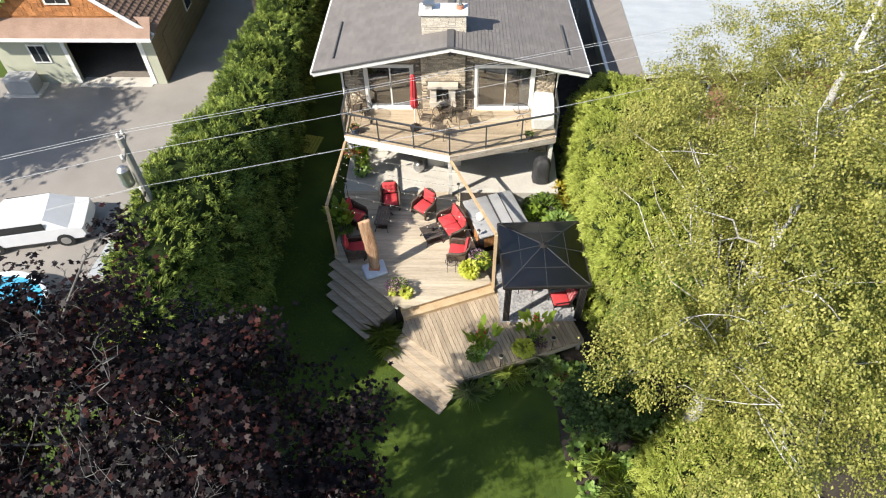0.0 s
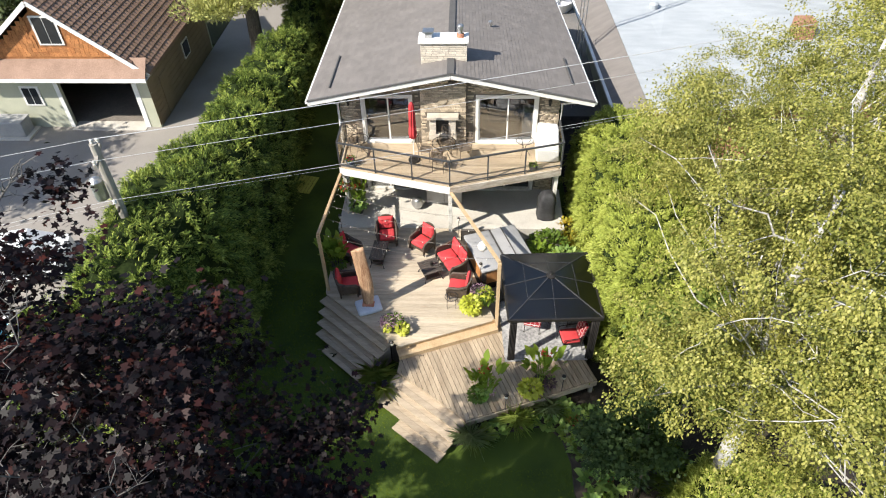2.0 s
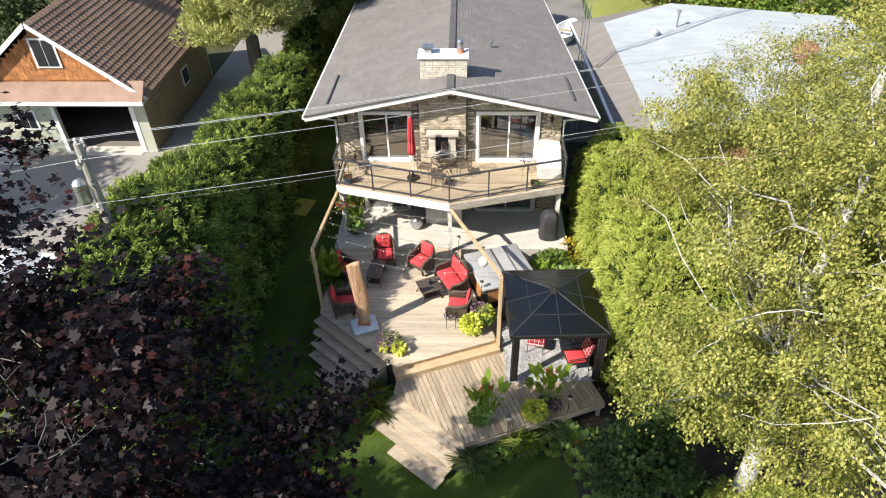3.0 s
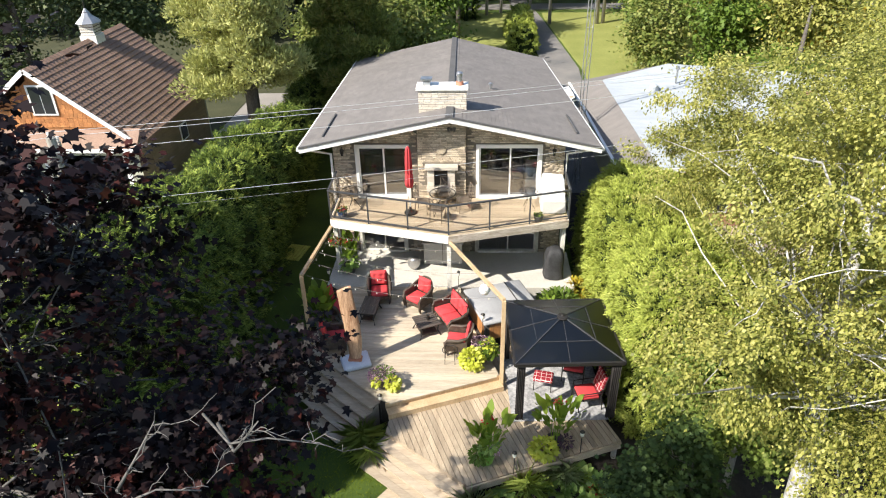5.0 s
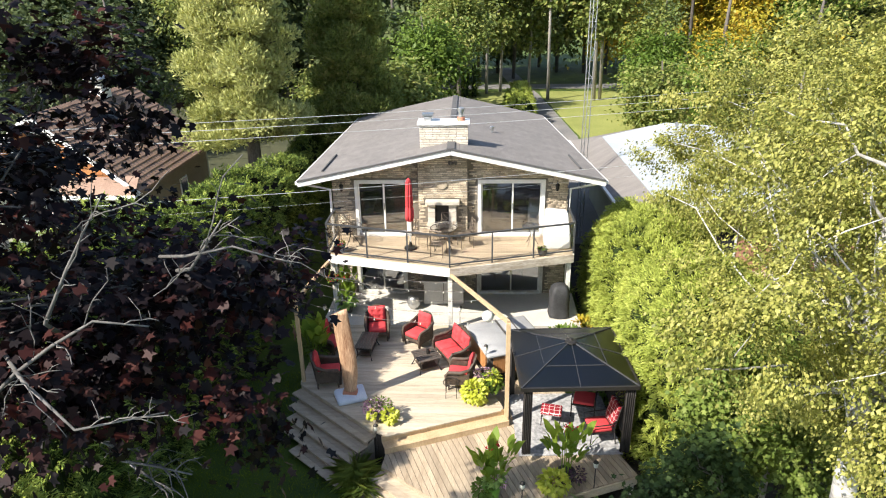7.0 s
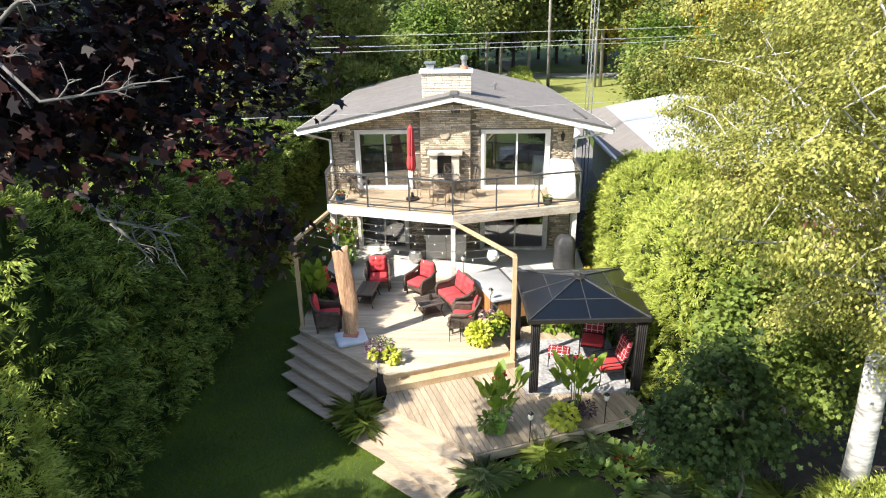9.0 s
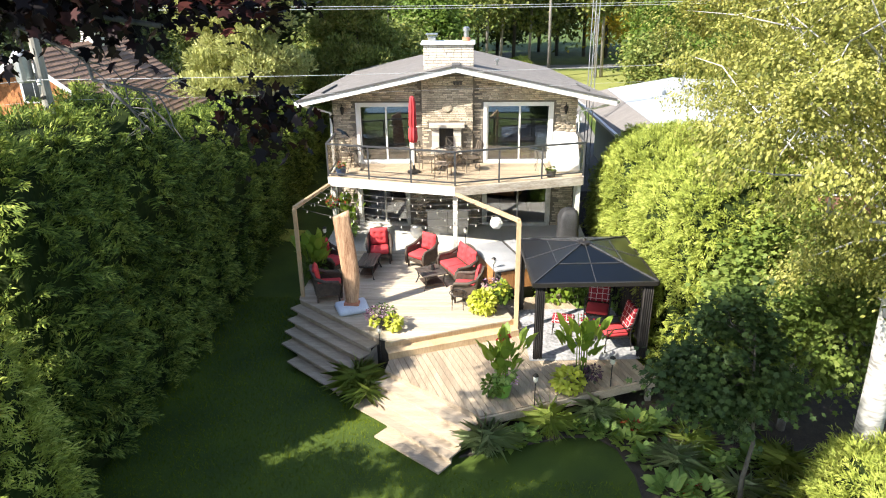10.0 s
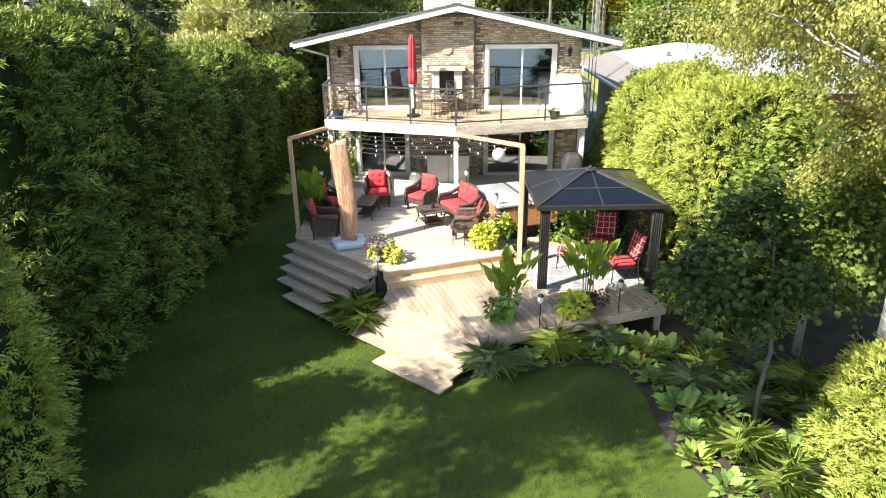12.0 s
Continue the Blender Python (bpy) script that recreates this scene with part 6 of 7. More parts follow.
g = G - 0.06
curtain((g, -g + 0.02, 0), (g, g, 0), 0.05, GH - 0.1, 13, 0.035, "black mesh curtain drawn across the side")
curtain((g, g, 0), (0.55, g, 0), 0.05, GH - 0.1, 6, 0.035, "black mesh curtain drawn across the back")
curtain((-g, -g, 0), (-g + 0.22, -g, 0), 0.05, GH - 0.1, 5, 0.04, "black curtain gathered at the post")
curtain((g - 0.25, -g, 0), (g, -g, 0), 0.05, GH - 0.1, 5, 0.04, "black curtain gathered at the post")
curtain((-g, g - 0.2, 0), (-g, g, 0), 0.05, GH - 0.1, 4, 0.04, "black curtain gathered at the post")
rug = solid("rug", box(-1.32, 1.32, -1.32, 1.32, 0.004, 0.016), M["rug"], "pale grey outdoor rug under the gazebo, sun dapples painted into its colour", "rug")
rug.matrix_basis = pose(2.55, 15.6, LOW, 0, 0, 3)


def patio_chair(m, label, group):
    c = thing("patio_chair", m, label, "chair", group=group)
    part("seat", box(-0.28, 0.28, -0.30, 0.26, 0.40, 0.50, bevel=0.035), M["red"], c, "red seat cushion", smooth=True)
    b = part("back_pad", box(-0.27, 0.27, -0.04, 0.05, 0.0, 0.62, bevel=0.03), M["pattern"], c, "red cushion with white lattice pattern")
    b.matrix_basis = pose(0, 0.27, 0.52, -14, 0, 0)
    for s in (-1, 1):
        part("arm", tube([(s * 0.31, -0.32, 0), (s * 0.31, -0.30, 0.62), (s * 0.31, 0.2, 0.64), (s * 0.28, 0.34, 0.7)], 0.018, sides=6), M["iron"], c)
        part("back_post", tube([(s * 0.29, 0.36, 0), (s * 0.28, 0.30, 0.45), (s * 0.27, 0.46, 1.15)], 0.016, sides=6), M["iron"], c)
    part("top_bar", tube([(-0.27, 0.46, 1.15), (0, 0.47, 1.18), (0.27, 0.46, 1.15)], 0.014, sides=6), M["iron"], c)
    part("seat_frame", box(-0.29, 0.29, -0.31, 0.28, 0.36, 0.395), M["iron"], c)
    return c


pc = patio_chair(pose(3.2, 16.1, LOW + 0.016, 0, 0, -15), "metal patio chair with red lattice-patterned cushion", "patio chairs under the gazebo")
copy_thing(pc, pose(3.4, 14.95, LOW + 0.016, 0, 0, -80))
ott = thing("ottoman", pose(2.25, 15.6, LOW + 0.016, 0, 0, -12), "low ottoman with red lattice-patterned cushion", "ottoman")
part("cushion", box(-0.28, 0.28, -0.22, 0.22, 0.34, 0.45, bevel=0.04), M["pattern"], ott, smooth=True)
for sx in (-1, 1):
    for sy in (-1, 1):
        part("leg", tube([(sx * 0.25, sy * 0.19, 0), (sx * 0.24, sy * 0.18, 0.35)], 0.015, sides=6), M["iron"], ott)


# ---- plants ----
ARCH = np.array([(0, 0.006, 0), (0.4, 0.0095, 0.26), (0.72, 0.007, 0.14), (1, 0, -0.32), (0.72, -0.007, 0.14), (0.4, -0.0095, 0.26), (0, -0.006, 0)])
BROAD = np.array([(0, 0.01, 0), (0.2, 0.17, 0.03), (0.5, 0.245, 0.06), (0.8, 0.15, 0.0), (1, 0, -0.14), (0.8, -0.15, 0.0), (0.5, -0.245, 0.06), (0.2, -0.17, 0.03), (0, -0.01, 0)])
HEART = np.array([(0, 0.02, 0), (0.12, 0.28, 0.02), (0.45, 0.34, 0.07), (0.8, 0.17, 0.02), (1, 0, -0.10), (0.8, -0.17, 0.02), (0.45, -0.34, 0.07), (0.12, -0.28, 0.02), (0, -0.02, 0)])


def foliage(name, parent, centre, radii, count, size, shape, material, rng, up=0.6, fall=0.2, label=""):
    d = ball(rng, count)
    pts = np.array(centre) + d * np.array(radii) * rng.uniform(0.35, 1.0, (count, 1)) ** 0.5
    ob = new(name, leaves(name, pts, d + 0.5 * ball(rng, count) - np.array([0, 0, fall]), np.array([0, 0, up]) + 0.6 * d + 0.4 * ball(rng, count), size, shape, material, rng))
    ob.parent = parent
    ob["kind"] = "stuff"
    if label:
        ob["label"] = label
    return ob


def rosette(name, parent, at, count, size, shape, material, rng, rise=(0.2, 0.9), stem=0.0, spread=0.1):
    """Leaves that spring from one place and arch outwards."""
    a = rng.uniform(0, 2 * math.pi, count)
    e = rng.uniform(*rise, count)
    ways = np.stack([np.cos(a) * np.cos(e), np.sin(a) * np.cos(e), np.sin(e)], 1)
    pts = np.array(at) + np.stack([np.cos(a), np.sin(a), 0 * a], 1) * rng.uniform(0, spread, (count, 1)) + ways * stem * rng.uniform(0.3, 1.0, (count, 1))
    ob = new(name, leaves(name, pts, ways, np.array([0, 0, 1.0]) + 0.15 * ball(rng, count), size, shape, material, rng))
    ob.parent = parent
    return ob


def pot(parent, r, h, material):
    part("pot", lathe([(r * 0.72, 0), (r * 0.9, h * 0.5), (r, h * 0.92), (r * 1.07, h * 0.93), (r * 1.07, h), (r * 0.9, h), (r * 0.88, h - 0.03)], sides=22), material, parent, smooth=False)
    part("potting_soil", lathe([(r * 0.88, h - 0.06), (r * 0.88, h - 0.035)], sides=16), M["soil"], parent)


def canna(m, pot_material, tall, label, seed, trailing=None, flower=True, scale=1.0):
    rng = np.random.default_rng(seed)
    c = thing("potted_canna", m, label, "potted plant")
    h = 0.34
    pot(c, 0.22, h, pot_material)
    for k in range(6):
        a = 2 * math.pi * k / 6 + rng.uniform(-0.3, 0.3)
        r = 0.10
        tip = (r * 1.4 * math.cos(a), r * 1.4 * math.sin(a), h + tall * rng.uniform(0.8, 1.05))
        part("stem", tube([(r * math.cos(a), r * math.sin(a), h - 0.05), tip], [0.014, 0.008], sides=6), M["canna_leaf"], c)
        ob = rosette("stalk_leaves", c, ((r * 1.4) * math.cos(a), (r * 1.4) * math.sin(a), h), 10, 0.34 * scale, BROAD, M["canna_leaf"], rng, (1.0, 1.5), tall * 0.85, 0.04)
        if flower and k % 2 == 0:
            foliage("flower", c, tip, (0.04, 0.04, 0.07), 9, 0.06, OVAL, M["red_flower"], rng, label="red canna bloom")
    if trailing:
        for mat, at, rad, n, s in trailing:
            foliage("trailing_leaves", c, at, rad, n, s, HEART, M[mat], rng, 0.8, 0.5)
    return c


canna(pose(0.58, 12.82, LOW), M["green_pot"], 1.2, "tall canna in a bright green pot on the lower deck", 41, [("green_leaf", (-0.18, -0.05, 0.28), (0.26, 0.26, 0.2), 170, 0.10), ("flower", (0.2, 0.02, 0.42), (0.2, 0.2, 0.1), 70, 0.05), ("hosta_leaf", (0.05, 0.1, 0.45), (0.25, 0.25, 0.14), 120, 0.12)])
canna(pose(2.35, 13.3, LOW), M["dark_pot"], 1.35, "large canna with lime trailing leaves on the lower deck", 42, [("lime_leaf", (-0.30, -0.24, 0.24), (0.34, 0.30, 0.26), 420, 0.12), ("purple_herb", (0.25, -0.1, 0.34), (0.2, 0.2, 0.16), 140, 0.07)])
canna(pose(-4.62, 18.0, DECK), M["dark_pot"], 0.95, "tall broad-leaved canna beside red chairs", 43, [("green_leaf", (0, 0, 0.4), (0.35, 0.35, 0.25), 150, 0.14)], flower=False, scale=1.15)
canna(pose(-4.25, 21.25, DECK), M["dark_pot"], 1.25, "tall leafy canna under the balcony corner", 44, [("hosta_leaf", (0, 0, 0.5), (0.3, 0.3, 0.4), 150, 0.16)], scale=1.0)


def mixed_pot(m, label, seed, parts):
    rng = np.random.default_rng(seed)
    c = thing("flower_pot", m, label, "potted plant")
    pot(c, 0.2, 0.28, M["dark_pot"])
    for mat, at, rad, n, s in parts:
        foliage("blooms" if mat == "flower" else "leaves", c, at, rad, n, s, HEART if s > 0.08 else OVAL, M[mat], rng, 0.8, 0.4)


mixed_pot(pose(-2.30, 15.2, DECK), "flower pot with lime leaves and mauve blooms on the deck", 51, [("lime_leaf", (0.26, -0.12, 0.22), (0.22, 0.2, 0.2), 230, 0.10), ("purple_herb", (-0.18, 0.03, 0.36), (0.3, 0.26, 0.18), 330, 0.06), ("green_leaf", (0, 0.1, 0.42), (0.3, 0.22, 0.15), 170, 0.08), ("flower", (-0.02, 0.0, 0.48), (0.34, 0.26, 0.1), 110, 0.05), ("lime_leaf", (-0.2, -0.2, 0.3), (0.12, 0.1, 0.12), 70, 0.09)])
mixed_pot(pose(0.42, 16.25, DECK), "big flower pot overflowing with lime leaves", 52, [("lime_leaf", (-0.22, -0.18, 0.30), (0.34, 0.32, 0.34), 560, 0.12), ("purple_herb", (0.05, 0.3, 0.5), (0.34, 0.3, 0.2), 260, 0.07), ("green_leaf", (0.25, 0.12, 0.45), (0.3, 0.3, 0.28), 330, 0.10), ("lime_leaf", (0.25, 0.1, 0.6), (0.2, 0.2, 0.12), 120, 0.11), ("flower", (0.0, 0.25, 0.66), (0.3, 0.25, 0.1), 90, 0.05)])


def lily(x, y, seed, count=150, size=0.75, z=0.0, material="fern_leaf"):
    rng = np.random.default_rng(seed)
    t = thing("daylily_clump", pose(x, y, z), "arching clump of strap-leaved daylily", "plant", group="daylily clumps")
    rosette("strap_leaves", t, (0, 0, 0), count, size, ARCH, M[material], rng, (0.75, 1.5), 0.0, 0.14)


def hosta(x, y, seed, size=0.26, count=42, material="hosta_leaf", z=0.03):
    rng = np.random.default_rng(seed)
    t = thing("hosta_clump", pose(x, y, z), "low mound of broad green hosta leaves", "plant", group="hostas in the bed")
    rosette("broad_leaves", t, (0, 0, 0.02), count, size, HEART, M[material], rng, (0.1, 1.1), size * 1.0, 0.1)


lily(-2.78, 13.75, 61, 230, 0.74)
lily(-2.55, 13.35, 62, 140, 0.64)
for i, (x, y, s) in enumerate([(0.25, 11.62, 0.8), (-0.0, 11.72, 0.6), (1.55, 12.25, 0.85), (2.6, 12.75, 0.7), (4.25, 9.25, 0.75), (3.95, 11.1, 0.75), (4.5, 8.4, 0.65)]):
    lily(x, y, 63 + i, 110, s * 0.85, 0.03, "fern_leaf" if i in (2, 4, 6) else "strap_leaf")
for i, (x, y, s) in enumerate([(0.72, 11.98, 0.22), (1.0, 12.12, 0.24), (1.3, 12.35, 0.2), (2.05, 12.5, 0.24), (2.4, 12.45, 0.26), (2.8, 12.3, 0.24), (3.15, 12.0, 0.24), (2.95, 12.75, 0.28), (3.45, 11.5, 0.26), (3.4, 12.5, 0.32), (3.72, 10.5, 0.36), (3.62, 9.9, 0.24), (3.52, 9.25, 0.24), (3.85, 8.55, 0.24), (4.4, 11.6, 0.28), (4.1, 7.7, 0.24)]):
    hosta(x, y, 80 + i, s * 0.75, 70, "fern_leaf" if i % 3 == 0 else "hosta_leaf")
fill = random.Random(31)
for i in range(54):
    # undergrowth between the deck, the hedge and the edge of the lawn
    y = fill.uniform(7.6, 12.9)
    edge = 1.2 + (y - 12.0) * 2.0 if y > 12.35 else 3.55 if y > 9.4 else 3.75 + (9.4 - y) * 0.45
    x = edge + fill.uniform(0.1, 2.9 if y < 12.35 else 2.2)
    if i % 4 == 0:
        lily(x, y, 600 + i, 80, fill.uniform(0.45, 0.65), 0.03, "strap_leaf" if i % 8 else "fern_leaf")
    else:
        hosta(x, y, 600 + i, fill.uniform(0.13, 0.26), 60, "hosta_leaf" if i % 3 else "green_leaf")
for i, (x, y, z) in enumerate([(3.35, 12.35, 0.25), (4.05, 10.5, 0.2)]):
    rng = np.random.default_rng(120 + i)
    t = thing("red_flowers", pose(x, y, 0.03), "small patch of red flowers in the bed", "plant")
    foliage("leaves", t, (0, 0, z * 0.5), (0.2, 0.2, z * 0.5), 90, 0.09, OVAL, M["green_leaf"], rng)
    foliage("blooms", t, (0, 0, z), (0.2, 0.2, 0.06), 40, 0.06, OVAL, M["red_flower"], rng)
for i, (x, y, r, h, mat) in enumerate([(2.75, 19.0, 0.5, 1.3, "canna_leaf"), (3.2, 19.7, 0.6, 1.3, "green_leaf"), (3.6, 18.5, 0.7, 1.5, "hosta_leaf"), (2.9, 20.0, 0.5, 1.0, "green_leaf"), (2.3, 17.75, 0.55, 1.5, "canna_leaf"), (3.1, 17.7, 0.6, 1.4, "green_leaf"), (4.1, 17.4, 0.6, 1.6, "hosta_leaf"), (3.9, 20.6, 0.5, 1.1, "autumn_leaf")]):
    rng = np.random.default_rng(140 + i)
    t = thing("garden_shrub", pose(x, y, 0), "leafy green shrub beside the hot tub", "shrub")
    bm = bmesh.new()
    for k in range(6):
        a = k * 1.05
        tube([(0, 0, 0), (r * 0.6 * math.cos(a), r * 0.6 * math.sin(a), h * 0.8)], [0.02, 0.008], bm, 5)
    part("stems", bm, M["bark"], t)
    foliage("leaves", t, (0, 0, h * 0.6), (r, r, h * 0.45), 420, 0.17, BROAD, M[mat], rng, 0.8, 0.3)


def lawn_blades():
    rng = np.random.default_rng(9)
    n = 90000
    x, y = rng.uniform(-9.0, 4.6, n), rng.uniform(4.5, 19.0, n)
    keep = ~((y > 14.75 - 0.86 * (x + 4.6)) & (x > -4.95) & (y > 10.9)) & ~((x > 3.1) & (y > 4.5 + (4.7 - x) * 2.4)) & ~((x > -0.4) & (y > 11.6 + 0.28 * x))
    x, y = x[keep], y[keep]
    n = len(x)
    pts = np.stack([x, y, np.full(n, -0.03)], 1)
    ways = np.array([0, 0, 1.0]) + 0.75 * ball(rng, n)
    v = leaves("grass", pts, ways, ball(rng, n), 0.075, np.array([(0, 0.07, 0), (1, 0, 0), (0, -0.07, 0)]), M["blade"], rng, 0.4)
    tagged(new("grass", v), "short mown green grass blades over the lawn", "grass", kind="stuff")


lawn_blades()


def stake_light(x, y, z, h, label="slim black garden stake light with glass head"):
    s = thing("stake_light", pose(x, y, z), label, "lamp", group="garden stake lights")
    part("stake", tube([(0, 0, 0), (0, 0, h)], 0.012, sides=6), M["iron"], s)
    part("cage", lathe([(0.03, h - 0.02), (0.055, h + 0.02), (0.06, h + 0.13)], sides=8), M["bulb"], s)
    part("cap", lathe([(0.07, h + 0.13), (0.05, h + 0.16), (0.01, h + 0.19)], sides=8), M["iron"], s)


for x, y, z, h in ((1.25, 12.42, LOW, 0.62), (3.0, 13.15, LOW, 0.62), (-2.28, 14.22, LOW, 0.75), (0.52, 17.35, DECK, 0.85), (-0.28, 19.75, DECK, 0.85), (-4.72, 19.9, DECK, 0.8)):
    stake_light(x, y, z, h)


# ---- under and on the balcony ----
cab = thing("storage_box", pose(-0.9, 22.15, DECK), "grey outdoor storage cabinet with flat lid", "cabinet")
part("body", box(-0.70, 0.70, -0.32, 0.32, 0.0, 0.86, bevel=0.015), M["cabinet"], cab)
part("lid", box(-0.74, 0.74, -0.36, 0.34, 0.862, 0.92, bevel=0.012), M["cabinet"], cab)
part("door_gap", box(-0.008, 0.008, -0.326, -0.321, 0.05, 0.85), M["void_shade"], cab)
for sx in (-0.12, 0.12):
    part("handle", box(sx - 0.01, sx + 0.01, -0.345, -0.321, 0.5, 0.68), M["steel"], cab)
urn = thing("steel_urn", pose(-1.95, 21.55, DECK), "round brushed metal urn on the patio", "urn")
part("body", lathe([(0.13, 0), (0.22, 0.14), (0.24, 0.26), (0.17, 0.38), (0.20, 0.42)], sides=20), M["steel"], urn, smooth=True)
bbq = thing("covered_grill", pose(3.08, 21.1, DECK), "barbecue grill under a black fabric cover", "grill")
bm = bmesh.new()
rings = []
for z, w, d in ((0.03, 0.36, 0.34), (0.5, 0.33, 0.31), (0.85, 0.34, 0.31), (1.08, 0.27, 0.26), (1.18, 0.14, 0.16)):
    rings.append([bm.verts.new((w * (1 + 0.05 * math.sin(7 * a)) * math.copysign(abs(math.cos(a)) ** 0.6, math.cos(a)), d * math.copysign(abs(math.sin(a)) ** 0.6, math.sin(a)), z + 0.02 * math.sin(5 * a))) for a in [2 * math.pi * k / 24 for k in range(24)]])
for a, b in zip(rings, rings[1:]):
    for k in range(24):
        bm.faces.new((a[k], a[(k + 1) % 24], b[(k + 1) % 24], b[k]))
bm.faces.new(rings[-1])
part("cover", bm, M["black_cloth"], bbq, smooth=True)
for sx in (-0.26, 0.26):
    part("wheel", lathe([(0.06, -0.02), (0.06, 0.02)], sides=12), M["rubber"], bbq).matrix_basis = pose(sx, 0, 0.06, 0, 90, 0)


def metal_chair(m, label, group):
    """A thin metal dining chair with a crossed back, facing -y."""
    c = thing("metal_chair", m, label, "chair", group=group)
    part("seat", box(-0.22, 0.22, -0.22, 0.22, 0.43, 0.455, bevel=0.008), M["bronze"], c)
    for s in (-1, 1):
        part("leg", tube([(s * 0.21, -0.21, 0), (s * 0.20, -0.20, 0.44)], 0.014, sides=6), M["bronze"], c)
        part("back_post", tube([(s * 0.21, 0.23, 0), (s * 0.20, 0.20, 0.45), (s * 0.20, 0.30, 0.96)], 0.014, sides=6), M["bronze"], c)
        part("arm", tube([(s * 0.23, -0.2, 0.44), (s * 0.25, -0.18, 0.66), (s * 0.23, 0.24, 0.68)], 0.012, sides=6), M["bronze"], c)
    part("top_bar", tube([(-0.20, 0.30, 0.96), (0.20, 0.30, 0.96)], 0.014, sides=6), M["bronze"], c)
    part("low_bar", tube([(-0.20, 0.22, 0.56), (0.20, 0.22, 0.56)], 0.011, sides=6), M["bronze"], c)
    for k in (-1, 1):
        part("cross_bar", tube([(-0.19 * k, 0.22, 0.56), (0.19 * k, 0.30, 0.95)], 0.010, sides=6), M["bronze"], c)
        part("cross_bar", tube([(0, 0.22 if k < 0 else 0.30, 0.57 if k < 0 else 0.95), (0.19 * k, 0.26, 0.76)], 0.008, sides=6), M["bronze"], c)
    return c


mc = metal_chair(pose(-1.55, 21.65, HIGH, 0, 0, 78), "thin dark metal chair with a crossed lattice back", "metal chairs on the balcony")
for x, y, a in ((-0.12, 21.75, -72), (-0.78, 22.2, -6), (-1.0, 21.0, 165)):
    copy_thing(mc, pose(x, y, HIGH, 0, 0, a))
gt = thing("glass_table", pose(-0.85, 21.65, HIGH), "round glass-topped metal table on the balcony", "table")
part("top", lathe([(0.45, 0.71), (0.45, 0.722)], sides=28), M["glass"], gt, "clear glass top")
part("rim", tube([(0.45 * math.cos(a), 0.45 * math.sin(a), 0.716) for a in [2 * math.pi * k / 28 for k in range(29)]], 0.014, sides=6), M["iron"], gt)
for k in range(4):
    a = math.pi / 4 + k * math.pi / 2
    part("leg", tube([(0.40 * math.cos(a), 0.40 * math.sin(a), 0), (0.16 * math.cos(a), 0.16 * math.sin(a), 0.35), (0.38 * math.cos(a), 0.38 * math.sin(a), 0.71)], 0.013, sides=6), M["iron"], gt)
um = thing("umbrella", pose(-1.98, 21.55, HIGH), "closed red patio umbrella on a white pole", "umbrella")
part("base", lathe([(0.22, 0), (0.22, 0.05), (0.06, 0.09), (0.04, 0.25)], sides=18), M["iron"], um)
part("pole", tube([(0, 0, 0.05), (0, 0, 2.45)], 0.02, sides=8), M["white"], um, "white pole")
bm = bmesh.new()
rings = []
for z, r in ((1.0, 0.10), (1.15, 0.125), (1.45, 0.115), (1.5, 0.085), (1.55, 0.11), (2.0, 0.10), (2.3, 0.085), (2.42, 0.06), (2.48, 0.02)):
    rings.append([bm.verts.new((r * (1 + 0.25 * math.cos(8 * a)) * math.cos(a + z * 0.25), r * (1 + 0.25 * math.cos(8 * a)) * math.sin(a + z * 0.25), z)) for a in [2 * math.pi * k / 32 for k in range(32)]])
for a, b in zip(rings, rings[1:]):
    for k in range(32):
        bm.faces.new((a[k], a[(k + 1) % 32], b[(k + 1) % 32], b[k]))
bm.faces.new(rings[-1])
bm.faces.new(rings[0][::-1])
part("canopy", bm, M["red"], um, "folded red canopy", smooth=True)
cov = thing("covered_bench", pose(2.98, 21.95, HIGH), "bulky furniture under a white fitted cover", "cover")
bm = bmesh.new()
for p in ((-0.42, -0.5, 0.02), (0.42, -0.5, 0.02), (-0.42, 0.42, 0.02), (0.42, 0.42, 0.02), (-0.40, -0.48, 0.55), (0.40, -0.48, 0.5), (-0.38, 0.05, 1.18), (0.36, 0.05, 1.1), (-0.38, 0.40, 1.2), (0.36, 0.40, 1.12)):
    bm.verts.new(p)
bmesh.ops.convex_hull(bm, input=bm.verts[:])
bmesh.ops.bevel(bm, geom=bm.edges[:], offset=0.03, segments=2, affect="EDGES")
part("cover", bm, M["white"], cov, smooth=False)


def bistro(m, r, h, label):
    t = thing("bistro_table", m, label, "table")
    part("top", lathe([(r, h - 0.02), (r, h)], sides=24), M["glass"], t)
    part("rim", tube([(r * math.cos(a), r * math.sin(a), h - 0.01) for a in [2 * math.pi * k / 24 for k in range(25)]], 0.012, sides=6), M["iron"], t)
    for k in range(3):
        a = k * 2.094
        part("leg", tube([(r * 0.8 * math.cos(a), r * 0.8 * math.sin(a), 0), (0.04 * math.cos(a), 0.04 * math.sin(a), h * 0.55), (r * 0.7 * math.cos(a), r * 0.7 * math.sin(a), h - 0.02)], 0.012, sides=6), M["iron"], t)


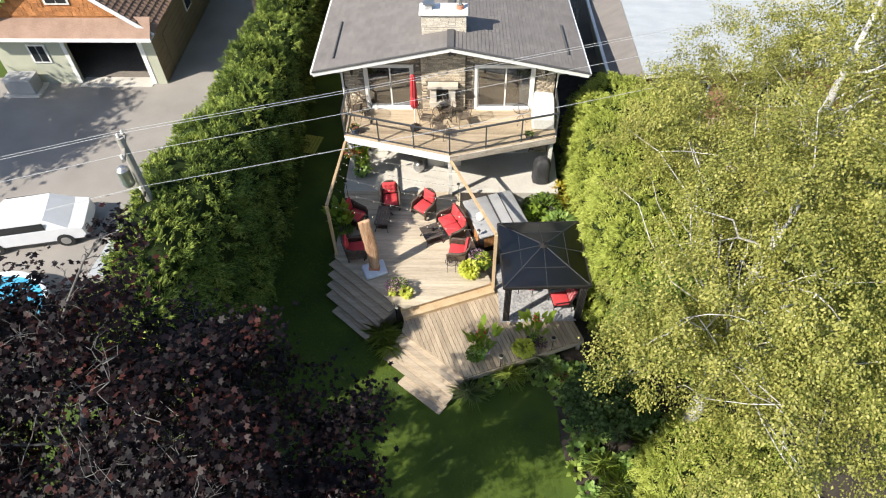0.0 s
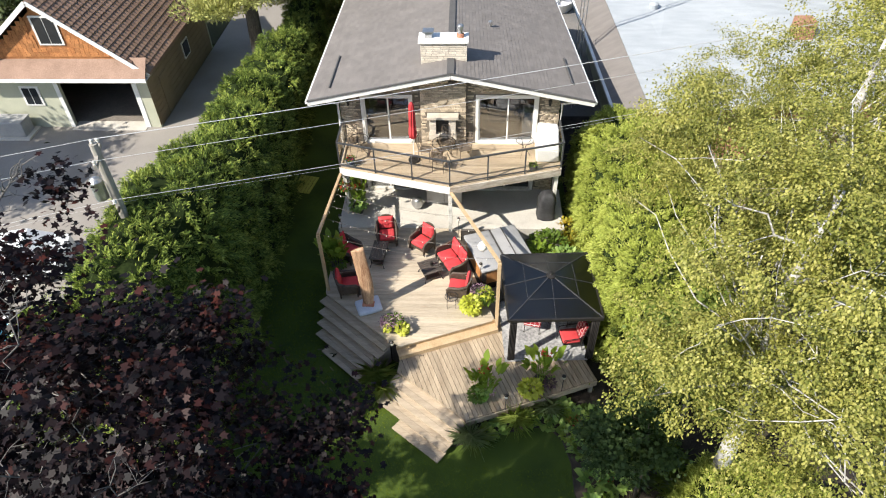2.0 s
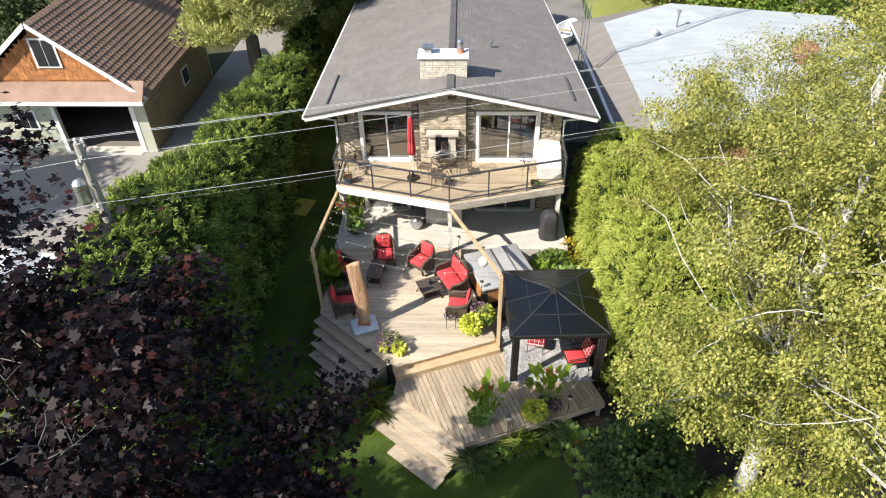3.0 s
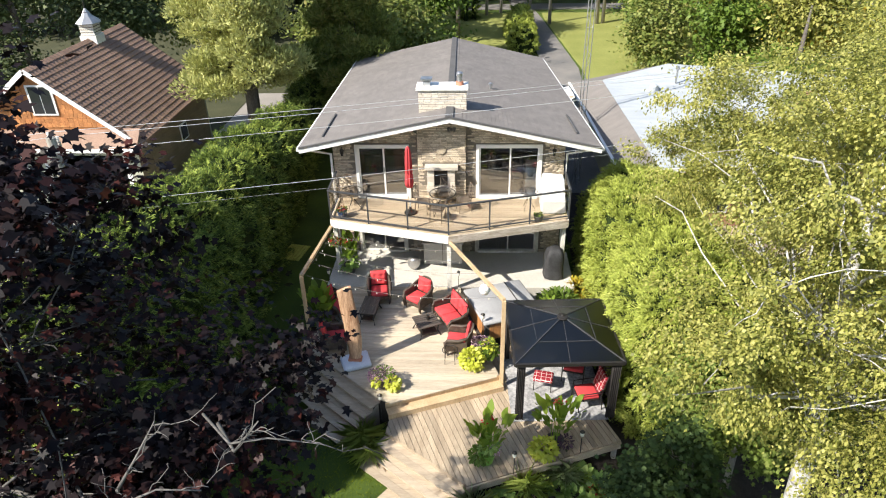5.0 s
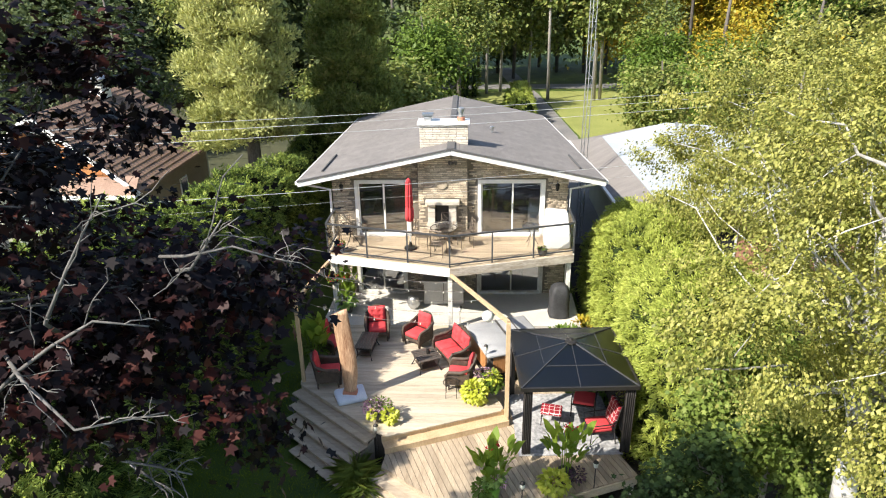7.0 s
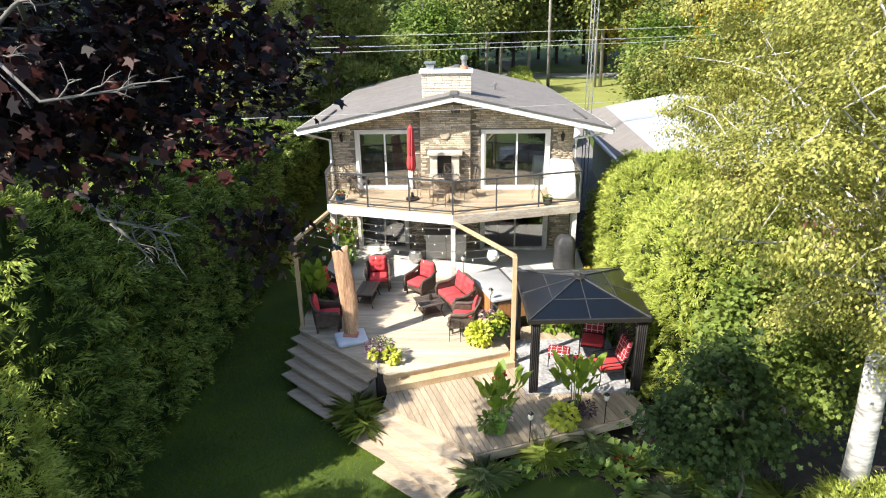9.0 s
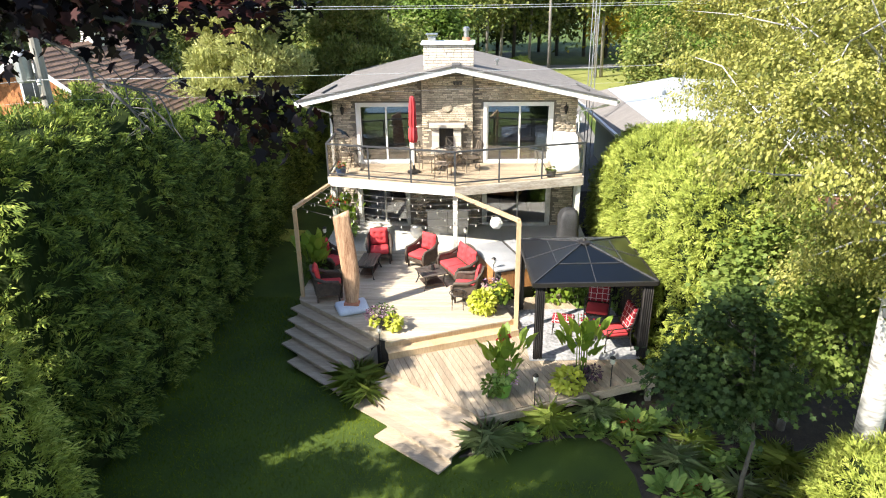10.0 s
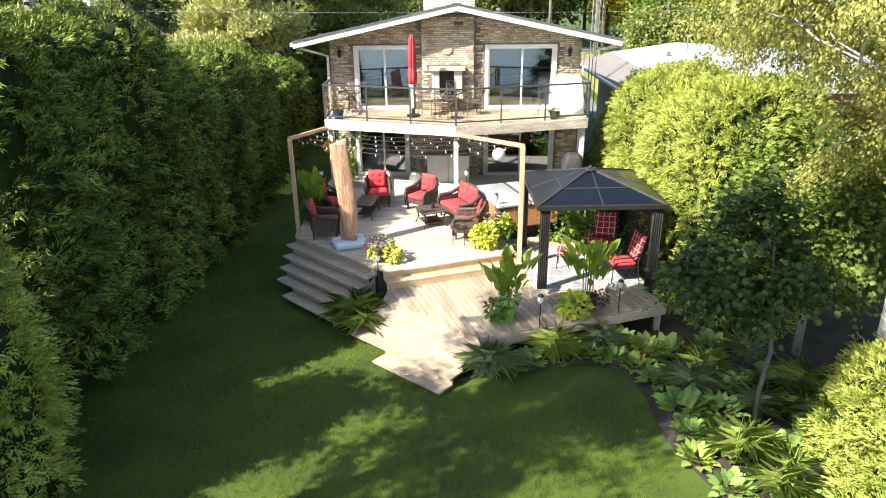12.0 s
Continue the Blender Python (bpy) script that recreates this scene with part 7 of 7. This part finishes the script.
bistro(pose(2.12, 21.9, HIGH), 0.32, 0.7, "small round glass bistro table on the balcony")
bistro(pose(-4.05, 21.9, HIGH), 0.36, 0.72, "small round table with dark legs on the balcony")
ch = metal_chair(pose(-4.3, 22.2, HIGH, 0, 0, 20), "dark metal chair beside a small balcony table", "metal chairs on the balcony")
rng = np.random.default_rng(171)
fp = thing("flower_pot", pose(-4.32, 21.2, HIGH), "blue glazed pot with a few red flowers", "potted plant")
pot(fp, 0.17, 0.26, M["blue_pot"])
foliage("leaves", fp, (0, 0, 0.32), (0.14, 0.14, 0.08), 60, 0.08, OVAL, M["green_leaf"], rng)
foliage("blooms", fp, (0, 0, 0.36), (0.14, 0.14, 0.06), 30, 0.06, OVAL, M["red_flower"], rng)
fp = thing("flower_pot", pose(2.42, 20.98, HIGH), "squat dark pot with a low green plant", "potted plant")
pot(fp, 0.16, 0.22, M["dark_pot"])
foliage("leaves", fp, (0, 0, 0.25), (0.13, 0.13, 0.06), 50, 0.08, OVAL, M["green_leaf"], rng)
rng = np.random.default_rng(172)
hb = thing("hanging_basket", pose(-4.62, 21.0, 2.35), "hanging basket of red flowers at the balcony corner", "potted plant")
part("basket", lathe([(0.05, -0.12), (0.13, 0), (0.15, 0.08)], sides=14), M["dark_pot"], hb)
part("chain", tube([(0, 0, 0.05), (0, 0, 0.65)], 0.005, sides=4), M["iron"], hb)
foliage("leaves", hb, (0, 0, 0.1), (0.2, 0.2, 0.16), 120, 0.08, OVAL, M["green_leaf"], rng)
foliage("blooms", hb, (0, 0, 0.14), (0.22, 0.22, 0.16), 80, 0.06, OVAL, M["red_flower"], rng)

# inside the rooms
for x, y, z in ((-3.2, 24.4, 3.27), (1.6, 24.6, 3.27)):
    so = thing("sofa", pose(x, y, z), "pale upholstered sofa inside the room", "sofa")
    part("seat", box(-0.8, 0.8, -0.4, 0.4, 0.1, 0.45, bevel=0.05), M["rug"], so)
    part("back", box(-0.8, 0.8, 0.25, 0.45, 0.45, 0.85, bevel=0.05), M["rug"], so)
    part("foot", box(-0.75, 0.75, -0.35, 0.35, 0.0, 0.1), M["iron"], so)
wc = thing("cabinet", pose(2.35, 23.5, 3.27), "white cabinet standing inside the glass door", "cabinet")
part("body", box(-0.2, 0.2, -0.3, 0.3, 0.0, 1.1, bevel=0.01), M["white"], wc)
part("door", box(-0.205, -0.2, -0.28, 0.28, 0.04, 1.06), M["white"], wc)
for x, y in ((-2.9, 24.2), (1.5, 24.3)):
    tb = thing("dining_table", pose(x, y, 1.0), "dark wooden table inside the lower room", "table")
    part("top", box(-0.6, 0.6, -0.4, 0.4, 0.71, 0.75, bevel=0.008), M["table_top"], tb)
    for sx in (-0.52, 0.52):
        for sy in (-0.32, 0.32):
            part("leg", box(sx - 0.03, sx + 0.03, sy - 0.03, sy + 0.03, 0, 0.71), M["table_top"], tb)

# ---- utility pole, wires, antenna tower ----
PX, PY = -9.05, 14.25
pole = thing("utility_pole", None, "weathered wooden utility pole with crossarm and insulators", "pole")
part("shaft", tube([(PX, PY, -0.1), (PX, PY, 4), (PX + 0.02, PY, 8.9)], [0.15, 0.13, 0.10], sides=12), M["pole_wood"], pole)
WAY = Vector((1, 0.345, 0)).normalized()
ACROSS = Vector((-WAY.y, WAY.x, 0))
top = Vector((PX, PY, 8.55))
part("crossarm", beam(top - ACROSS * 0.55, top + ACROSS * 0.55, 0.09, 0.11), M["pole_wood"], pole)
part("bracket", beam(Vector((PX, PY, 7.0)) - ACROSS * 0.3, Vector((PX, PY, 7.0)) + ACROSS * 0.3, 0.05, 0.06), M["iron"], pole)
part("transformer", lathe([(0.16, 0), (0.17, 0.05), (0.17, 0.55), (0.12, 0.62), (0.05, 0.66)], at=(PX - 0.28, PY - 0.1, 7.3), sides=14), M["steel"], pole)
attach = []
for o, z in ((-0.5, 8.60), (0.5, 8.62), (0.0, 8.9), (-0.28, 7.25), (0.28, 6.75)):
    p = Vector((PX, PY, z)) + ACROSS * o
    part("insulator", lathe([(0.03, 0), (0.05, 0.03), (0.03, 0.06), (0.05, 0.09), (0.02, 0.13)], at=p, sides=8), M["worn_white"], pole)
    attach.append(p + Vector((0, 0, 0.12)))
for i, p in enumerate(attach):
    for s, reach in ((1, 42), (-1, 34)):
        w = thing("power_line", None, "thin grey overhead power line", "cable", group="overhead power lines")
        pts = []
        for k in range(25):
            t = k / 24
            q = p + WAY * s * reach * t
            q.z += (-0.35 if i < 3 else -0.45) * 4 * t * (1 - t) + (0.3 * t if i < 3 else 0.1 * t)
            pts.append(q)
        part("strand", tube(pts, 0.0065 if i < 4 else 0.0025, sides=5), M["wire"], w)
tower = thing("antenna_tower", None, "slender steel lattice antenna tower", "tower")
TX, TY = 5.25, 31.0
legs = [Vector((TX + 0.17 * math.cos(a), TY + 0.17 * math.sin(a), 0)) for a in (0.3, 0.3 + 2.094, 0.3 + 4.189)]
for p in legs:
    part("leg", tube([p, p + Vector((0, 0, 17))], 0.022, sides=6), M["steel"], tower)
for k in range(40):
    z = 0.4 * k + 0.3
    p, q = legs[k % 3], legs[(k + 1) % 3]
    part("brace", tube([p + Vector((0, 0, z)), q + Vector((0, 0, z + 0.4))], 0.010, sides=4), M["steel"], tower)
    if k % 2 == 0:
        part("rung", tube([p + Vector((0, 0, z)), q + Vector((0, 0, z))], 0.010, sides=4), M["steel"], tower)

# ---- the neighbour's yard ----
car = thing("parked_car", pose(-17.4, 18.6, 0.03, 0, 0, 12), "white car parked on the driveway", "car")
bm = bmesh.new()
side = [(-2.2, 0.35), (-2.2, 0.8), (-1.5, 0.95), (-0.9, 1.42), (0.9, 1.45), (1.7, 0.98), (2.2, 0.85), (2.25, 0.35)]
sec = [[bm.verts.new((x * (0.98 if abs(y) > 0.8 else 1), y * (0.86 if z > 1.1 else 1), z)) for x, z in side] for y in (-0.88, -0.6, 0.6, 0.88)]
for a, b in zip(sec, sec[1:]):
    for k in range(len(side)):
        bm.faces.new((a[k], a[(k + 1) % len(side)], b[(k + 1) % len(side)], b[k]))
bm.faces.new(sec[0])
bm.faces.new(sec[-1][::-1])
bmesh.ops.recalc_face_normals(bm, faces=bm.faces[:])
part("body", bm, M["car_white"], car, smooth=False)
for s in (-1, 1):
    part("window", box(-0.85, 0.85, s * 0.865 - 0.01, s * 0.865 + 0.01, 1.0, 1.36), M["car_glass"], car)
    for x in (-1.35, 1.35):
        wheel = part("wheel", lathe([(0.2, -0.10), (0.33, -0.09), (0.33, 0.09), (0.2, 0.10)], sides=18), M["rubber"], car, "black tyre")
        wheel.matrix_basis = pose(x, s * 0.82, 0.33, 90, 0, 0)
        part("rim", lathe([(0.05, -0.112), (0.19, -0.105), (0.19, 0.105), (0.05, 0.112)], sides=14), M["steel"], wheel)
    part("tail_light", box(-2.22, -2.19, s * 0.72 - 0.12, s * 0.72 + 0.12, 0.68, 0.8), M["red"], car)
pool = thing("round_pool", pose(-16.9, 14.2, 0.03), "round above-ground pool with blue water", "pool")
part("wall", lathe([(1.9, 0), (1.9, 0.75), (1.82, 0.78), (1.75, 0.7), (1.75, 0.05)], sides=32), M["car_white"], pool)
part("water", lathe([(1.74, 0.55), (1.74, 0.62)], sides=32), M["pool_water"], pool)
gen = thing("generator", pose(-22.2, 28.2, 0.03), "pale metal standby generator on a pad", "generator")
part("case", box(-0.7, 0.7, -0.42, 0.42, 0.08, 0.82, bevel=0.05), M["vinyl"], gen)
part("lid", box(-0.72, 0.72, -0.44, 0.44, 0.822, 0.88, bevel=0.02), M["vinyl"], gen)
part("pad", box(-0.9, 0.9, -0.6, 0.6, 0.0, 0.08), M["concrete"], gen)
# Slats made up for an unidentified bright patch; its sunlight is their colour.
mat = thing("slatted_mat", pose(-7.15, 24.3, -0.01, 0, 0, -12), "sunlit yellow-green patch on the side path, built as slats", "mat")
for k in range(6):
    part("slat", box(-0.45 + k * 0.15, -0.33 + k * 0.15, -0.6, 0.6, 0.02, 0.05), M["sunlit_yellow"], mat)
boat = thing("small_boat", pose(6.2, 43.5, 0.03, 0, 0, 70), "small white boat resting beside the lane", "boat")
bm = bmesh.new()
outer, inner = [], []
for k in range(24):
    a = 2 * math.pi * k / 24
    x, y = 1.9 * math.cos(a), 0.75 * math.sin(a) * (1.0 if math.cos(a) < 0.3 else 1 - 0.5 * (math.cos(a) - 0.3))
    outer.append((bm.verts.new((x * 0.8, y * 0.7, 0)), bm.verts.new((x, y, 0.65)), bm.verts.new((x * 0.93, y * 0.88, 0.65)), bm.verts.new((x * 0.75, y * 0.62, 0.15))))
for k in range(24):
    a, b = outer[k], outer[(k + 1) % 24]
    for i in range(3):
        bm.faces.new((a[i], b[i], b[i + 1], a[i + 1]))
bm.faces.new([o[3] for o in outer])
bm.faces.new([o[0] for o in outer][::-1])
bmesh.ops.recalc_face_normals(bm, faces=bm.faces[:])
part("hull", bm, M["car_white"], boat)
part("thwart", box(-0.15, 0.15, -0.6, 0.6, 0.45, 0.5), M["step"], boat)

# ---- stones of the house, last ----
stone_wall(house, BREAST, 0.064, (0.13, 0.32), 0.014, 230, M["stone"], M["stone_joined"], seed=4)
stone_wall(house, WALL_FRONT, 0.064, (0.13, 0.32), 0.014, 60, M["stone"], M["stone_joined"], seed=5)
stone_wall(stack, [(-1.70, -0.04, 6.3, 7.15, 23.22, lambda a, b, z, zz: True)], 0.085, (0.18, 0.36), 0.012, 90, M["pale_stone"], M["stone_joined"], seed=6)
